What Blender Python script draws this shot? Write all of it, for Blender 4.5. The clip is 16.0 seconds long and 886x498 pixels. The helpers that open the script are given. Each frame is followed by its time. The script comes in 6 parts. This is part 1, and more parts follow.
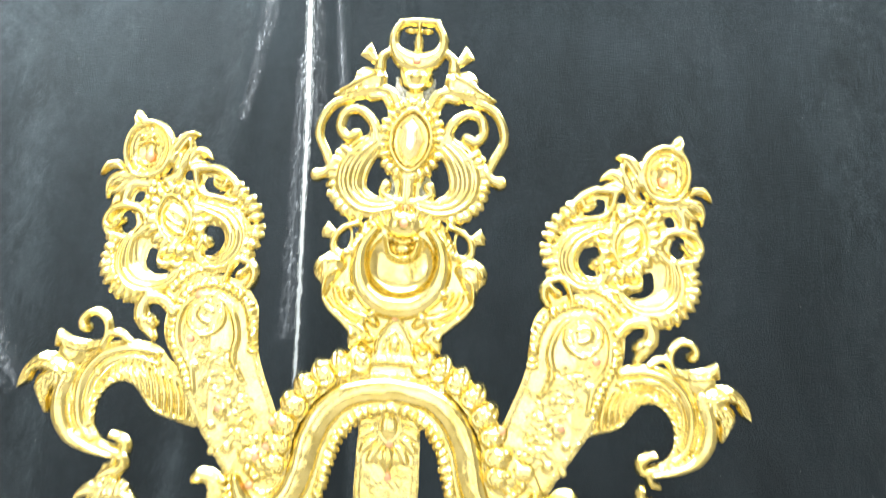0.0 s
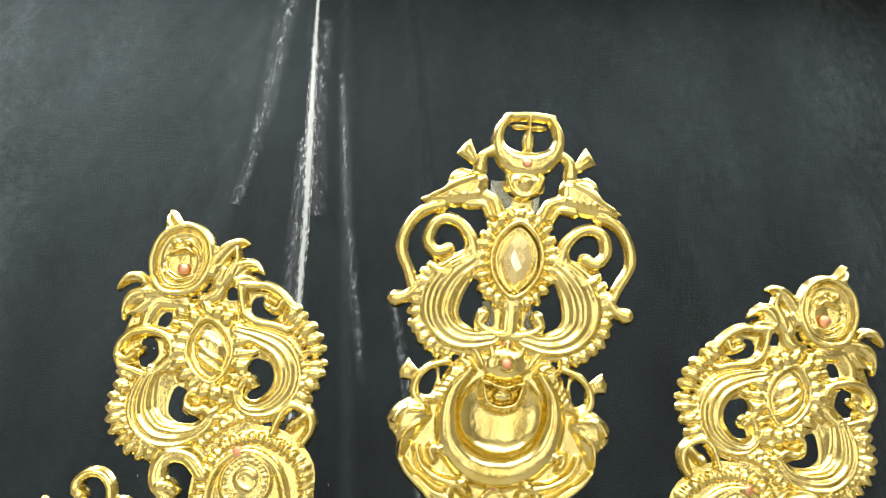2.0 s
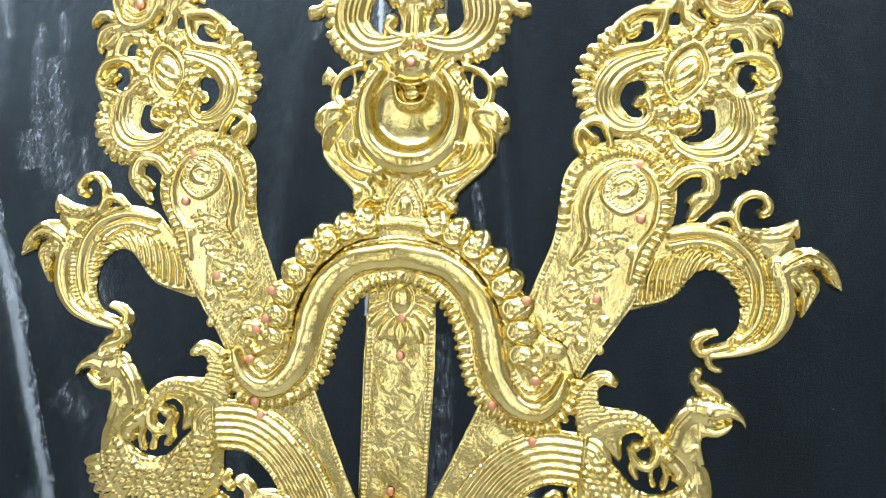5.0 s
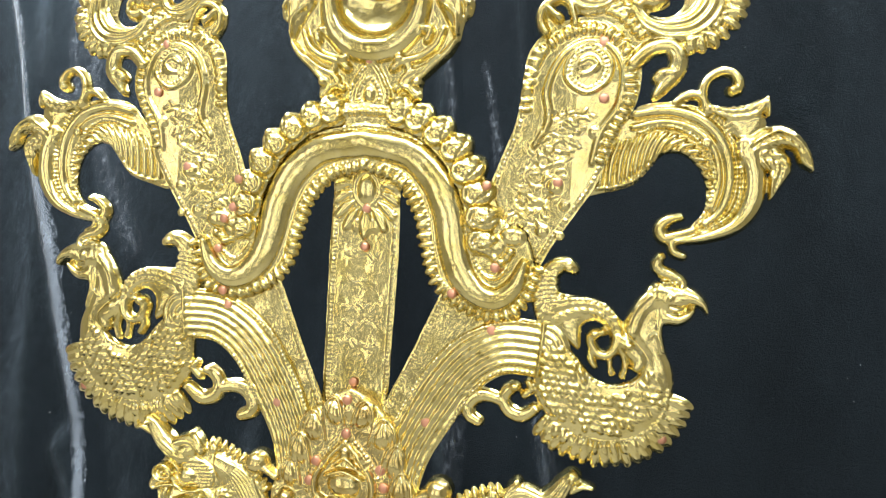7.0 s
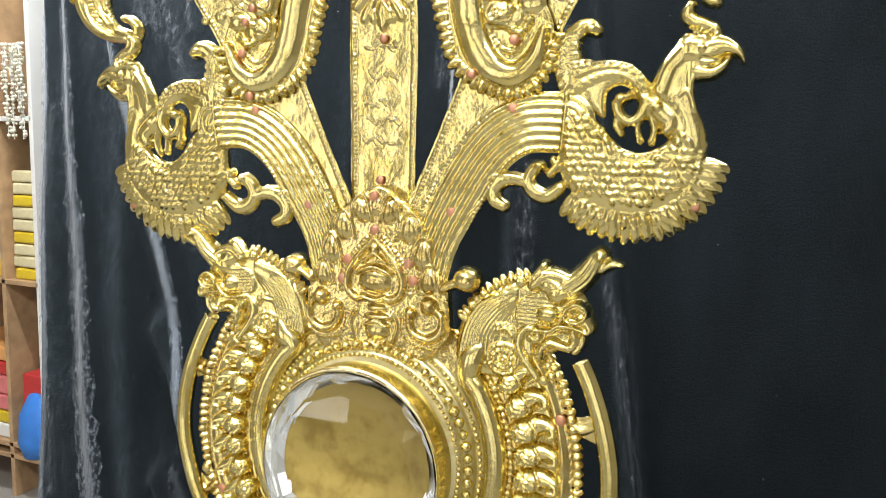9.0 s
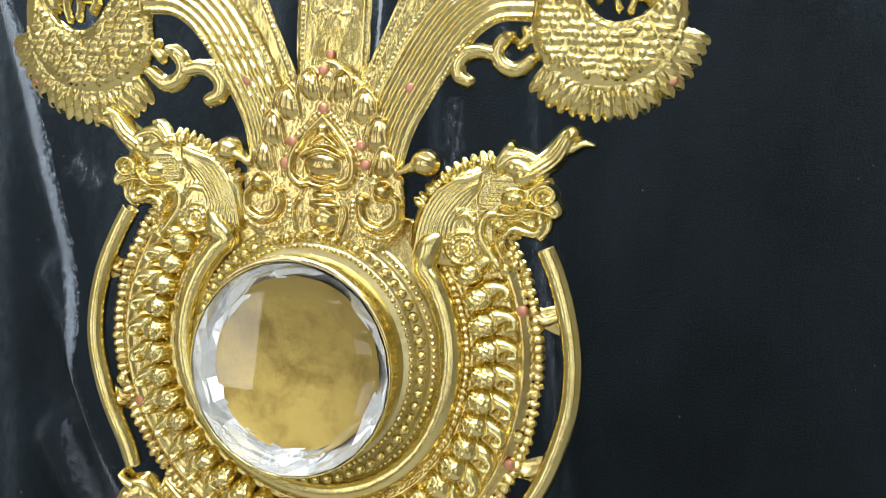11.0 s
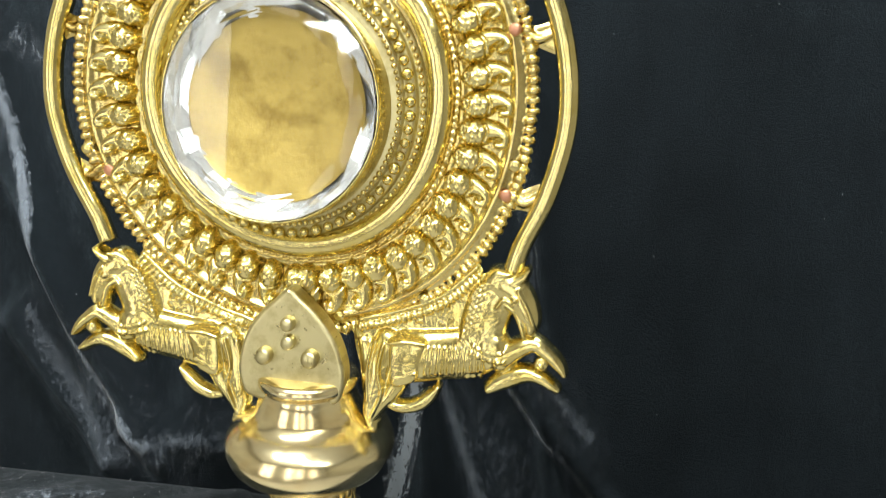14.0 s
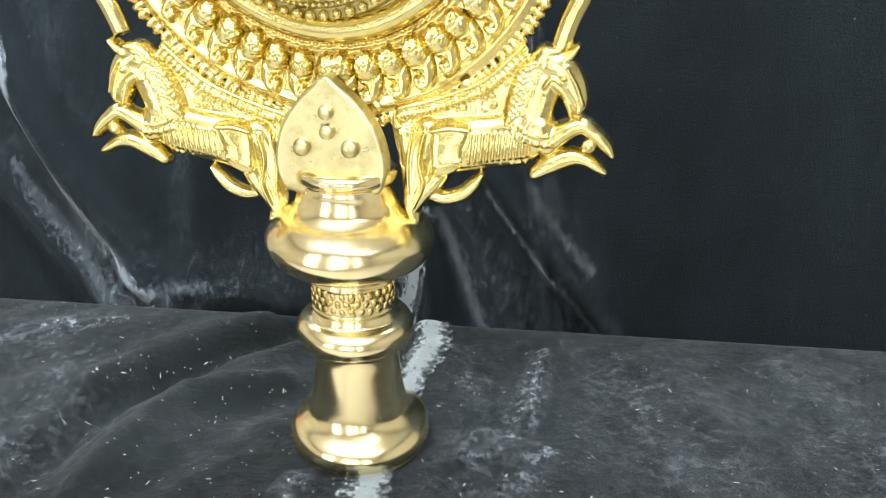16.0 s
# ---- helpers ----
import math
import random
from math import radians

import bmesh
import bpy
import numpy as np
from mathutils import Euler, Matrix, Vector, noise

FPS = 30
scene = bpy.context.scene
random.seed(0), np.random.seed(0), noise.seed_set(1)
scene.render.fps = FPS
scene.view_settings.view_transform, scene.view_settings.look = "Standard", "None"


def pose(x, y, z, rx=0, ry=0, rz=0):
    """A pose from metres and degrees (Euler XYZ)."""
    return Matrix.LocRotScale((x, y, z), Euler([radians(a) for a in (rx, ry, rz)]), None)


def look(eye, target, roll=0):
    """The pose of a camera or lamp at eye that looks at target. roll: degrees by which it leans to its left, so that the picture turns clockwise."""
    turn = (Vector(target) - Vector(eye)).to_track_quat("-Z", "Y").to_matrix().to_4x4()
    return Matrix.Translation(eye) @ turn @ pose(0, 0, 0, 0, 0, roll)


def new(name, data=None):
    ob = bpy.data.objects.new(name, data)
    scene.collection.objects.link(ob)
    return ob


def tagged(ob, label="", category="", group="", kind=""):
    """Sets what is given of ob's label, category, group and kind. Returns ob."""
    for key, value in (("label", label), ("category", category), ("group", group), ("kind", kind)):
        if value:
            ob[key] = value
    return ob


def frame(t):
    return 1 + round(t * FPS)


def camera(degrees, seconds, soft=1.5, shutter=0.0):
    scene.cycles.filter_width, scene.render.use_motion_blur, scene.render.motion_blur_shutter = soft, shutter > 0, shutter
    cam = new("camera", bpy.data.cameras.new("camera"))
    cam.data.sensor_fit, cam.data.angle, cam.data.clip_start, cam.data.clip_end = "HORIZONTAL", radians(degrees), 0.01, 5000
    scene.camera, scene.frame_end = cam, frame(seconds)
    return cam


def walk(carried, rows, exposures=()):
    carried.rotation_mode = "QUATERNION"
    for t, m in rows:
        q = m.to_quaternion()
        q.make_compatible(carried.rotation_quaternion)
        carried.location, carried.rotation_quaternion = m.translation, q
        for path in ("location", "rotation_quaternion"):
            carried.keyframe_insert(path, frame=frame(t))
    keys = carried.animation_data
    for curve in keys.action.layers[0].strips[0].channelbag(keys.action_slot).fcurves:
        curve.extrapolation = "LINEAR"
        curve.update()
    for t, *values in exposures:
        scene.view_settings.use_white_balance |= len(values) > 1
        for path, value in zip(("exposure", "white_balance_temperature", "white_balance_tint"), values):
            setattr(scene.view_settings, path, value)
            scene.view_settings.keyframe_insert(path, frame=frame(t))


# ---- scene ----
cam = camera(64.9, 16.0, soft=0.8, shutter=0.3)
TABLE = 0.75                      # height of the table top
METRES, EYE, TILT, LEAN, TURN = 1.2, TABLE + 0.958, 5.0, -3.2, 1.3
ROWS = [
    (0.0, 0.0, 0.0, 0.0, -0.0, 0.0, -0.0),
    (0.5, -0.0472, 0.0957, 0.0469, -2.16, 4.4, -0.36),
    (1.0, -0.0899, 0.1154, 0.0425, -3.25, 6.96, -1.03),
    (1.5, -0.1052, 0.118, 0.0394, -3.07, 7.04, -1.6),
    (2.0, -0.0965, 0.1135, 0.0387, -3.42, 6.79, -1.5),
    (2.5, -0.0438, 0.1108, 0.0333, -4.84, 4.96, -0.48),
    (3.0, 0.0343, 0.1008, 0.0043, -1.3, 2.67, -0.54),
    (3.5, 0.0963, 0.0982, -0.0333, 4.76, -0.09, -0.44),
    (4.0, 0.1151, 0.0917, -0.0524, 8.12, -1.48, 0.05),
    (4.5, 0.0885, 0.0868, -0.0641, 8.82, -2.7, 0.71),
    (5.0, 0.0642, 0.0786, -0.0777, 9.11, -3.4, 0.95),
    (7.5, 0.1313, 0.095, -0.1647, 14.17, -5.36, 0.85),
    (8.0, 0.1344, 0.1005, -0.1879, 14.98, -7.06, 1.99),
    (8.5, 0.1457, 0.1116, -0.2173, 17.36, -9.23, 3.02),
    (9.0, 0.1616, 0.106, -0.2395, 20.45, -10.36, 3.42),
    (11.5, 0.1121, 0.1177, -0.3173, 11.98, -12.88, 0.39),
    (12.0, 0.1065, 0.1109, -0.3329, 11.74, -13.21, 0.54),
    (12.5, 0.1026, 0.1113, -0.3511, 11.43, -13.75, 0.71),
    (13.0, 0.1004, 0.1119, -0.3706, 10.13, -15.02, 1.04),
    (13.5, 0.1052, 0.1084, -0.3964, 9.54, -16.6, 1.41),
    (14.0, 0.1038, 0.1011, -0.423, 9.47, -18.24, 2.06),
    (14.5, 0.1013, 0.0903, -0.4402, 9.2, -20.85, 2.31),
    (15.0, 0.0993, 0.0756, -0.4644, 8.48, -24.02, 2.42),
    (15.5, 0.0908, 0.0669, -0.4773, 8.09, -26.82, 2.54),
    (16.0, 0.063, 0.0838, -0.4741, 7.13, -28.59, 2.49),
]
walk(cam, [(t, pose(0.0605, -0.67, EYE, TILT, LEAN, TURN) @ pose(METRES * x, METRES * y, METRES * z, 90 + pitch, roll, yaw)) for t, x, y, z, yaw, pitch, roll in ROWS],
     exposures=[(0.0, 0.48, 6900, 10), (0.3, 0.05, 7400, 10), (0.7, -0.22, 7800, 10), (1.5, -0.24, 7700, 10), (3.5, -0.5, 7000, 10), (5.0, -0.48, 6100, 10), (7.5, -0.58, 6400, 11), (9.0, -0.66, 6600, 12), (11.5, -0.8, 6200, 11), (12.5, -0.82, 6400, 10),
                (13.5, -0.62, 6500, 9), (14.5, -0.3, 6600, 9), (15.0, -0.02, 6600, 8), (15.3, 0.32, 6400, 8), (16.0, 0.29, 6400, 9)])

# ---- world and lamps ----
world = bpy.data.worlds.new("shop_air")
world.use_nodes = True
world.node_tree.nodes["Background"].inputs[0].default_value = (0.6, 0.65, 0.7, 1)
world.node_tree.nodes["Background"].inputs[1].default_value = 0.05
scene.world = world


def area_lamp(name, place, target, sx, sy, watts, colour):
    lamp = bpy.data.lights.new(name, "AREA")
    lamp.shape, lamp.size, lamp.size_y, lamp.energy, lamp.color = "RECTANGLE", sx, sy, watts, colour
    ob = new(name, lamp)
    ob.matrix_world = look(place, target)
    return ob


COOL = (0.93, 0.98, 1.0)
# two rows of tube lights under the shop ceiling, and an unseen daylit shop front added behind the camera
area_lamp("tube_glow", (-0.5, -1.1, 3.16), (-0.5, -1.1, 0), 1.25, 0.12, 100, COOL)
area_lamp("tube_glow", (0.9, -1.5, 3.16), (0.9, -1.5, 0), 1.25, 0.12, 62, COOL)
area_lamp("tube_glow", (-1.25, 0.75, 3.16), (-1.25, 0.75, 0), 1.25, 0.10, 165, COOL)
area_lamp("tube_glow", (0.8, 0.75, 3.16), (0.8, 0.75, 0), 1.25, 0.10, 60, COOL)
FRONT_PANES = ((-2.6, 15), (-1.9, 15), (-0.35, 11), (0.35, 8), (1.35, 10))
for wx, watts in FRONT_PANES:
    # daylight panels at assumed tall panes, spaced as bright bars for the brass to reflect
    area_lamp("added_front_daylight", (wx, -3.19, 1.625), (wx, 0, 1.625), 0.42, 2.35, watts, (1.0, 0.99, 0.96))


# ---- materials ----
def material(name):
    m = bpy.data.materials.new(name)
    m.use_nodes = True
    nt = m.node_tree
    return m, nt, nt.nodes["Principled BSDF"]


def node(nt, kind, **props):
    n = nt.nodes.new(kind)
    for k, v in props.items():
        n.inputs[k].default_value = v
    return n


def noise_node(nt, scale, detail=4.0, rough=0.55, stretch=None):
    co = nt.nodes.new("ShaderNodeTexCoord")
    n = node(nt, "ShaderNodeTexNoise", Scale=scale, Detail=detail, Roughness=rough)
    if stretch:
        mp = nt.nodes.new("ShaderNodeMapping")
        mp.inputs["Scale"].default_value = stretch
        nt.links.new(co.outputs["Object"], mp.inputs["Vector"])
        nt.links.new(mp.outputs["Vector"], n.inputs["Vector"])
    else:
        nt.links.new(co.outputs["Object"], n.inputs["Vector"])
    return n


def ramp(nt, source, stops):
    r = nt.nodes.new("ShaderNodeValToRGB")
    el = r.color_ramp.elements
    while len(el) < len(stops):
        el.new(0.5)
    for e, (p, c) in zip(el, stops):
        e.position, e.color = p, (*c, 1) if len(c) == 3 else c
    nt.links.new(source, r.inputs["Fac"])
    return r


def grey(v):
    return (v, v, v)


def metal(name, light, dark, rough_lo, rough_hi, bump=0.15, fine=900, wide=35):
    m, nt, b = material(name)
    b.inputs["Metallic"].default_value = 1.0
    stain = noise_node(nt, wide, 6, 0.65)
    col = ramp(nt, stain.outputs["Fac"], [(0.36, dark), (0.52, light), (0.8, light)])
    nt.links.new(col.outputs["Color"], b.inputs["Base Color"])
    grain = noise_node(nt, wide * 5, 5, 0.6)
    ro = ramp(nt, grain.outputs["Fac"], [(0.3, grey(rough_lo)), (0.7, grey(rough_hi))])
    nt.links.new(ro.outputs["Color"], b.inputs["Roughness"])
    tiny = noise_node(nt, fine, 4, 0.65)
    beat = noise_node(nt, 120, 2, 0.5)
    add = nt.nodes.new("ShaderNodeMath")
    add.operation = "MULTIPLY_ADD"
    add.inputs[1].default_value = 0.25
    nt.links.new(tiny.outputs["Fac"], add.inputs[0])
    nt.links.new(beat.outputs["Fac"], add.inputs[2])
    bp = node(nt, "ShaderNodeBump", Strength=bump, Distance=0.002)
    nt.links.new(add.outputs[0], bp.inputs["Height"])
    nt.links.new(bp.outputs["Normal"], b.inputs["Normal"])
    return m


def plain(name, colour, rough=0.6, vary=0.12, scale=20, bump=0.1, sheen=0.0):
    m, nt, b = material(name)
    n = noise_node(nt, scale, 6, 0.6)
    lo = tuple(c * (1 - vary) for c in colour)
    hi = tuple(min(1, c * (1 + vary)) for c in colour)
    col = ramp(nt, n.outputs["Fac"], [(0.3, lo), (0.7, hi)])
    nt.links.new(col.outputs["Color"], b.inputs["Base Color"])
    b.inputs["Roughness"].default_value = rough
    b.inputs["Sheen Weight"].default_value = sheen
    n2 = noise_node(nt, scale * 9, 3)
    bp = node(nt, "ShaderNodeBump", Strength=bump, Distance=0.003)
    nt.links.new(n2.outputs["Fac"], bp.inputs["Height"])
    nt.links.new(bp.outputs["Normal"], b.inputs["Normal"])
    return m


BRASS = metal("polished_brass", (0.79, 0.67, 0.29), (0.69, 0.56, 0.19), 0.10, 0.24, bump=0.18)
BRASS_WARM = metal("tarnished_brass", (0.77, 0.63, 0.265), (0.52, 0.38, 0.125), 0.10, 0.26, bump=0.19)
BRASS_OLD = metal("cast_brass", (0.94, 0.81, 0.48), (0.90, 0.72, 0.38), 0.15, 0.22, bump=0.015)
BRASS_GREY = metal("dull_brass_plate", (0.62, 0.55, 0.30), (0.45, 0.38, 0.18), 0.26, 0.42, bump=0.10)
COPPER = metal("copper", (0.70, 0.35, 0.22), (0.52, 0.25, 0.14), 0.25, 0.42)
BACKING = metal("amber_foil", (0.44, 0.32, 0.09), (0.27, 0.185, 0.045), 0.35, 0.5, bump=0.3, wide=30)
SILVER = metal("reflector_silver", (0.97, 0.98, 0.98), (0.92, 0.94, 0.95), 0.10, 0.22, bump=0.05)
SILVER.node_tree.nodes["Principled BSDF"].inputs["Metallic"].default_value = 0.86

PINK, pnt, pb = material("pink_stone")
pb.inputs["Base Color"].default_value = (0.92, 0.76, 0.40, 1)
pb.inputs["Roughness"].default_value = 0.12
pb.inputs["Metallic"].default_value = 0.75

GLASS, gnt, gb = material("crystal")
gb.inputs["Base Color"].default_value = (0.97, 0.99, 1, 1)
gb.inputs["Roughness"].default_value = 0.01
gb.inputs["IOR"].default_value = 1.40
gb.inputs["Transmission Weight"].default_value = 1.0

ACRYLIC, ant, ab = material("clear_acrylic")
ab.inputs["Base Color"].default_value = (0.86, 0.90, 0.90, 1)
ab.inputs["Roughness"].default_value = 0.12
ab.inputs["Transmission Weight"].default_value = 0.85


def velvet(name, base, tip, weight, nap=1.9):
    m, nt, b = material(name)
    lay = noise_node(nt, 5, 6, 0.7, (1.0, 1.0, 0.35))
    col = ramp(nt, lay.outputs["Fac"], [(0.35, base), (0.75, tuple(c * nap for c in base))])
    nt.links.new(col.outputs["Color"], b.inputs["Base Color"])
    b.inputs["Roughness"].default_value = 0.95
    b.inputs["Specular IOR Level"].default_value = 0.08
    b.inputs["Sheen Roughness"].default_value = 0.35
    b.inputs["Sheen Tint"].default_value = (*tip, 1)
    sh = ramp(nt, noise_node(nt, 11, 9, 0.82, (1.0, 1.0, 0.4)).outputs["Fac"], [(0.34, grey(weight * 0.2)), (0.66, grey(weight))])
    streak = ramp(nt, noise_node(nt, 55, 12, 0.88, (1.0, 1.0, 0.6)).outputs["Fac"], [(0.40, grey(0.15)), (0.62, grey(1.0))])
    mul = nt.nodes.new("ShaderNodeMath")
    mul.operation = "MULTIPLY"
    nt.links.new(sh.outputs["Color"], mul.inputs[0])
    nt.links.new(streak.outputs["Color"], mul.inputs[1])
    gain = nt.nodes.new("ShaderNodeMath")
    gain.operation = "MULTIPLY"
    gain.inputs[1].default_value = 1.7
    nt.links.new(mul.outputs[0], gain.inputs[0])
    nt.links.new(gain.outputs[0], b.inputs["Sheen Weight"])
    pile = noise_node(nt, 160, 7, 0.8)
    bp = node(nt, "ShaderNodeBump", Strength=0.9, Distance=0.004)
    nt.links.new(pile.outputs["Fac"], bp.inputs["Height"])
    nt.links.new(bp.outputs["Normal"], b.inputs["Normal"])
    return m


VELVET = velvet("black_velvet", (0.0046, 0.0064, 0.0078), (0.43, 0.55, 0.64), 0.29)
VELVET_TABLE = velvet("dusty_black_velvet", (0.0056, 0.0070, 0.0074), (0.62, 0.63, 0.70), 0.14, 2.5)

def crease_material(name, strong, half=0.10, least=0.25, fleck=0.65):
    """Crushed pile and fold sheen, both painted as pale colour: flecks, densest along the line; strong: how solid the
    line itself is.
    """
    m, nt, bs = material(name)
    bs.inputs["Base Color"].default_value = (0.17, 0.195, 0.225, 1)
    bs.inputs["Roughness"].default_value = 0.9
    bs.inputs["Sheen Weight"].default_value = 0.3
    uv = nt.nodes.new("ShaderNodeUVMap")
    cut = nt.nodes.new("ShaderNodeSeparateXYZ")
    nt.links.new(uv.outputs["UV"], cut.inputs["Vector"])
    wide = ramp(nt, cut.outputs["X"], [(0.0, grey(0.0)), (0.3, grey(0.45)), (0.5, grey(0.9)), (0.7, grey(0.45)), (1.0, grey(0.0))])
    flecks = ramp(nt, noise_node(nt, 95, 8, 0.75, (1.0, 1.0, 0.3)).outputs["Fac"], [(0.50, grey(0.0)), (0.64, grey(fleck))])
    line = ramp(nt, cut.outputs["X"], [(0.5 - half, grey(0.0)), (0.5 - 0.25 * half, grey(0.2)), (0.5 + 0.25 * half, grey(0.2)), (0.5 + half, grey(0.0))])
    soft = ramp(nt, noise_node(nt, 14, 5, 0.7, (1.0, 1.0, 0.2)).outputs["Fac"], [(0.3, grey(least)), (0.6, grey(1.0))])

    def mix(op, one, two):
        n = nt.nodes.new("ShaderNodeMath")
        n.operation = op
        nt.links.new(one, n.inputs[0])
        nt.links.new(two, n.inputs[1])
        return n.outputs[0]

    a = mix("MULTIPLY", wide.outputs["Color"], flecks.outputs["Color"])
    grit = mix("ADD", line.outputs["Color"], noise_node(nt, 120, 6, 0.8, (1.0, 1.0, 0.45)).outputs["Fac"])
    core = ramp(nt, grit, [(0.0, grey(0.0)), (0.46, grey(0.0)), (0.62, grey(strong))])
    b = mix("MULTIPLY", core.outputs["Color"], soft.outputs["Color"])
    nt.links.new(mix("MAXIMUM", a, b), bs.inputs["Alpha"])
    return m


CREASE = crease_material("crushed_velvet_sheen_flecks", 0.10)
SHEEN_HAZE = crease_material("velvet_sheen_haze", 0.03, 0.1, 0.25, 0.2)
CREASE_LINE = crease_material("crushed_velvet_sheen_line", 0.75)
CREASE_BAND = crease_material("crushed_velvet_sheen_band", 0.62, 0.36, 0.55)
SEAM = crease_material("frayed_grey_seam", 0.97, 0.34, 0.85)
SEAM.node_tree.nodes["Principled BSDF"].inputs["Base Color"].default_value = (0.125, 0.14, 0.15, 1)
CREASE_SOFT = crease_material("crushed_velvet_sheen_wisp", 0.22, 0.30)

LINT = plain("white_lint", (0.36, 0.36, 0.37), 0.9)
WALL = plain("cream_wall_paint", (0.29, 0.265, 0.21), 0.8, 0.25, 1.3)
CEIL = plain("white_ceiling_paint", (0.80, 0.80, 0.78), 0.85, 0.04, 3)
FLOOR = plain("grey_floor_tile", (0.33, 0.31, 0.28), 0.35, 0.12, 4)
WOOD = plain("brown_shelf_wood", (0.44, 0.28, 0.15), 0.5, 0.25, 14)
WHITE = plain("white_laminate", (0.78, 0.77, 0.74), 0.45, 0.04, 6)
TUBE, tnt, tb = material("lit_tube")
tb.inputs["Emission Color"].default_value = (0.93, 0.98, 1.0, 1)
tb.inputs["Emission Strength"].default_value = 6.0


# ---- helpers for meshes ----
def mesh_object(name, verts, faces, mat, parent=None, label="", smooth=False):
    me = bpy.data.meshes.new(name)
    me.from_pydata([tuple(map(float, v)) for v in verts], [], faces)
    if smooth:
        me.shade_smooth()
    me.materials.append(mat)
    ob = new(name, me)
    if parent is not None:
        ob.parent = parent
    if label:
        ob["label"] = label
    return ob


def part(name, bm, mat, parent=None, label="", smooth=False):
    me = bpy.data.meshes.new(name)
    bm.to_mesh(me)
    bm.free()
    if smooth:
        me.shade_smooth()
    me.materials.append(mat)
    ob = new(name, me)
    if parent is not None:
        ob.parent = parent
    if label:
        ob["label"] = label
    return ob


def box_bm(sx, sy, sz, at=(0, 0, 0), bevel=0.0):
    bm = bmesh.new()
    bmesh.ops.create_cube(bm, size=1.0)
    bmesh.ops.scale(bm, vec=(sx, sy, sz), verts=bm.verts)
    bmesh.ops.translate(bm, vec=at, verts=bm.verts)
    if bevel:
        bmesh.ops.bevel(bm, geom=bm.edges[:], offset=bevel, segments=2, affect="EDGES", profile=0.5)
    return bm


def lathe(profile, n=64, wobble=0.0):
    """Vertices and faces of a profile of (radius, height) turned round the z axis."""
    verts, faces = [], []
    for k, (r, z) in enumerate(profile):
        for i in range(n):
            a = 2 * math.pi * i / n
            q = r * (1 + wobble * math.sin(3 * a + k * 0.7))
            verts.append((q * math.cos(a), q * math.sin(a), z))
    for k in range(len(profile) - 1):
        for i in range(n):
            j = (i + 1) % n
            faces.append((k * n + i, k * n + j, (k + 1) * n + j, (k + 1) * n + i))
    return verts, faces


def glide(points, per=8, closed=False):
    """Points on a smooth curve through the given ones, radius and all."""
    p = np.array(points, float)
    n = len(p)
    out = []
    for i in range(n if closed else n - 1):
        if closed:
            a, b, c, d = p[(i - 1) % n], p[i], p[(i + 1) % n], p[(i + 2) % n]
        else:
            a, b, c, d = p[max(i - 1, 0)], p[i], p[i + 1], p[min(i + 2, n - 1)]
        for s in np.arange(per) / per:
            out.append(0.5 * (2 * b + (c - a) * s + (2 * a - 5 * b + 4 * c - d) * s ** 2 + (3 * b - a - 3 * c + d) * s ** 3))
    if not closed:
        out.append(p[-1])
    return np.array(out)


def spaced(curve, pitch):
    """Points at even steps along a curve."""
    seg = np.r_[0, np.cumsum(np.hypot(*np.diff(curve[:, :2], axis=0).T))]
    n = max(2, int(round(seg[-1] / pitch)) + 1)
    at = np.linspace(0, seg[-1], n)
    return np.c_[np.interp(at, seg, curve[:, 0]), np.interp(at, seg, curve[:, 1])]


# ---- the beaten sheet of the standard: slightly bowed and dished ----
def bow(u, w):
    """Depth (metres) of the sheet at u across and w up, in metres from the foot."""
    w = np.asarray(w, float)
    deep = np.interp(w, [0, 0.5, 0.62, 0.72, 0.92, 1.03], [0.2, 0.3, 0.05, 0.4, 0.45, 0.0])
    return 0.013 - np.where(w > 0.658, 0.14, 0.2) * (w - 0.658) ** 2 - deep * np.clip(np.asarray(u, float), -0.17, 0.17) ** 2


def lean(w):
    """Sideways set of the axis at height w."""
    w = np.asarray(w, float)
    k = np.clip((0.46 - w) / 0.25, 0, 1)
    return 0.015 * k * k * (3 - 2 * k) + 0.0085 * np.clip((w - 0.93) / 0.27, 0, 1)


def on_sheet(u, w, lift=0.0):
    """A place in the standard's own metres: u and w in mm, lift in mm in front of the sheet."""
    u, w = np.asarray(u, float) / 1000, np.asarray(w, float) / 1000
    return u + lean(w), bow(u, w) - lift / 1000, w


def settle(u, w, move, pivot):
    c, s = math.cos(radians(move[2])), math.sin(radians(move[2]))
    du, dw = (u - pivot[0]) * move[3], (w - pivot[1]) * move[3]
    return pivot[0] + c * du - s * dw + move[0], pivot[1] + s * du + c * dw + move[1]


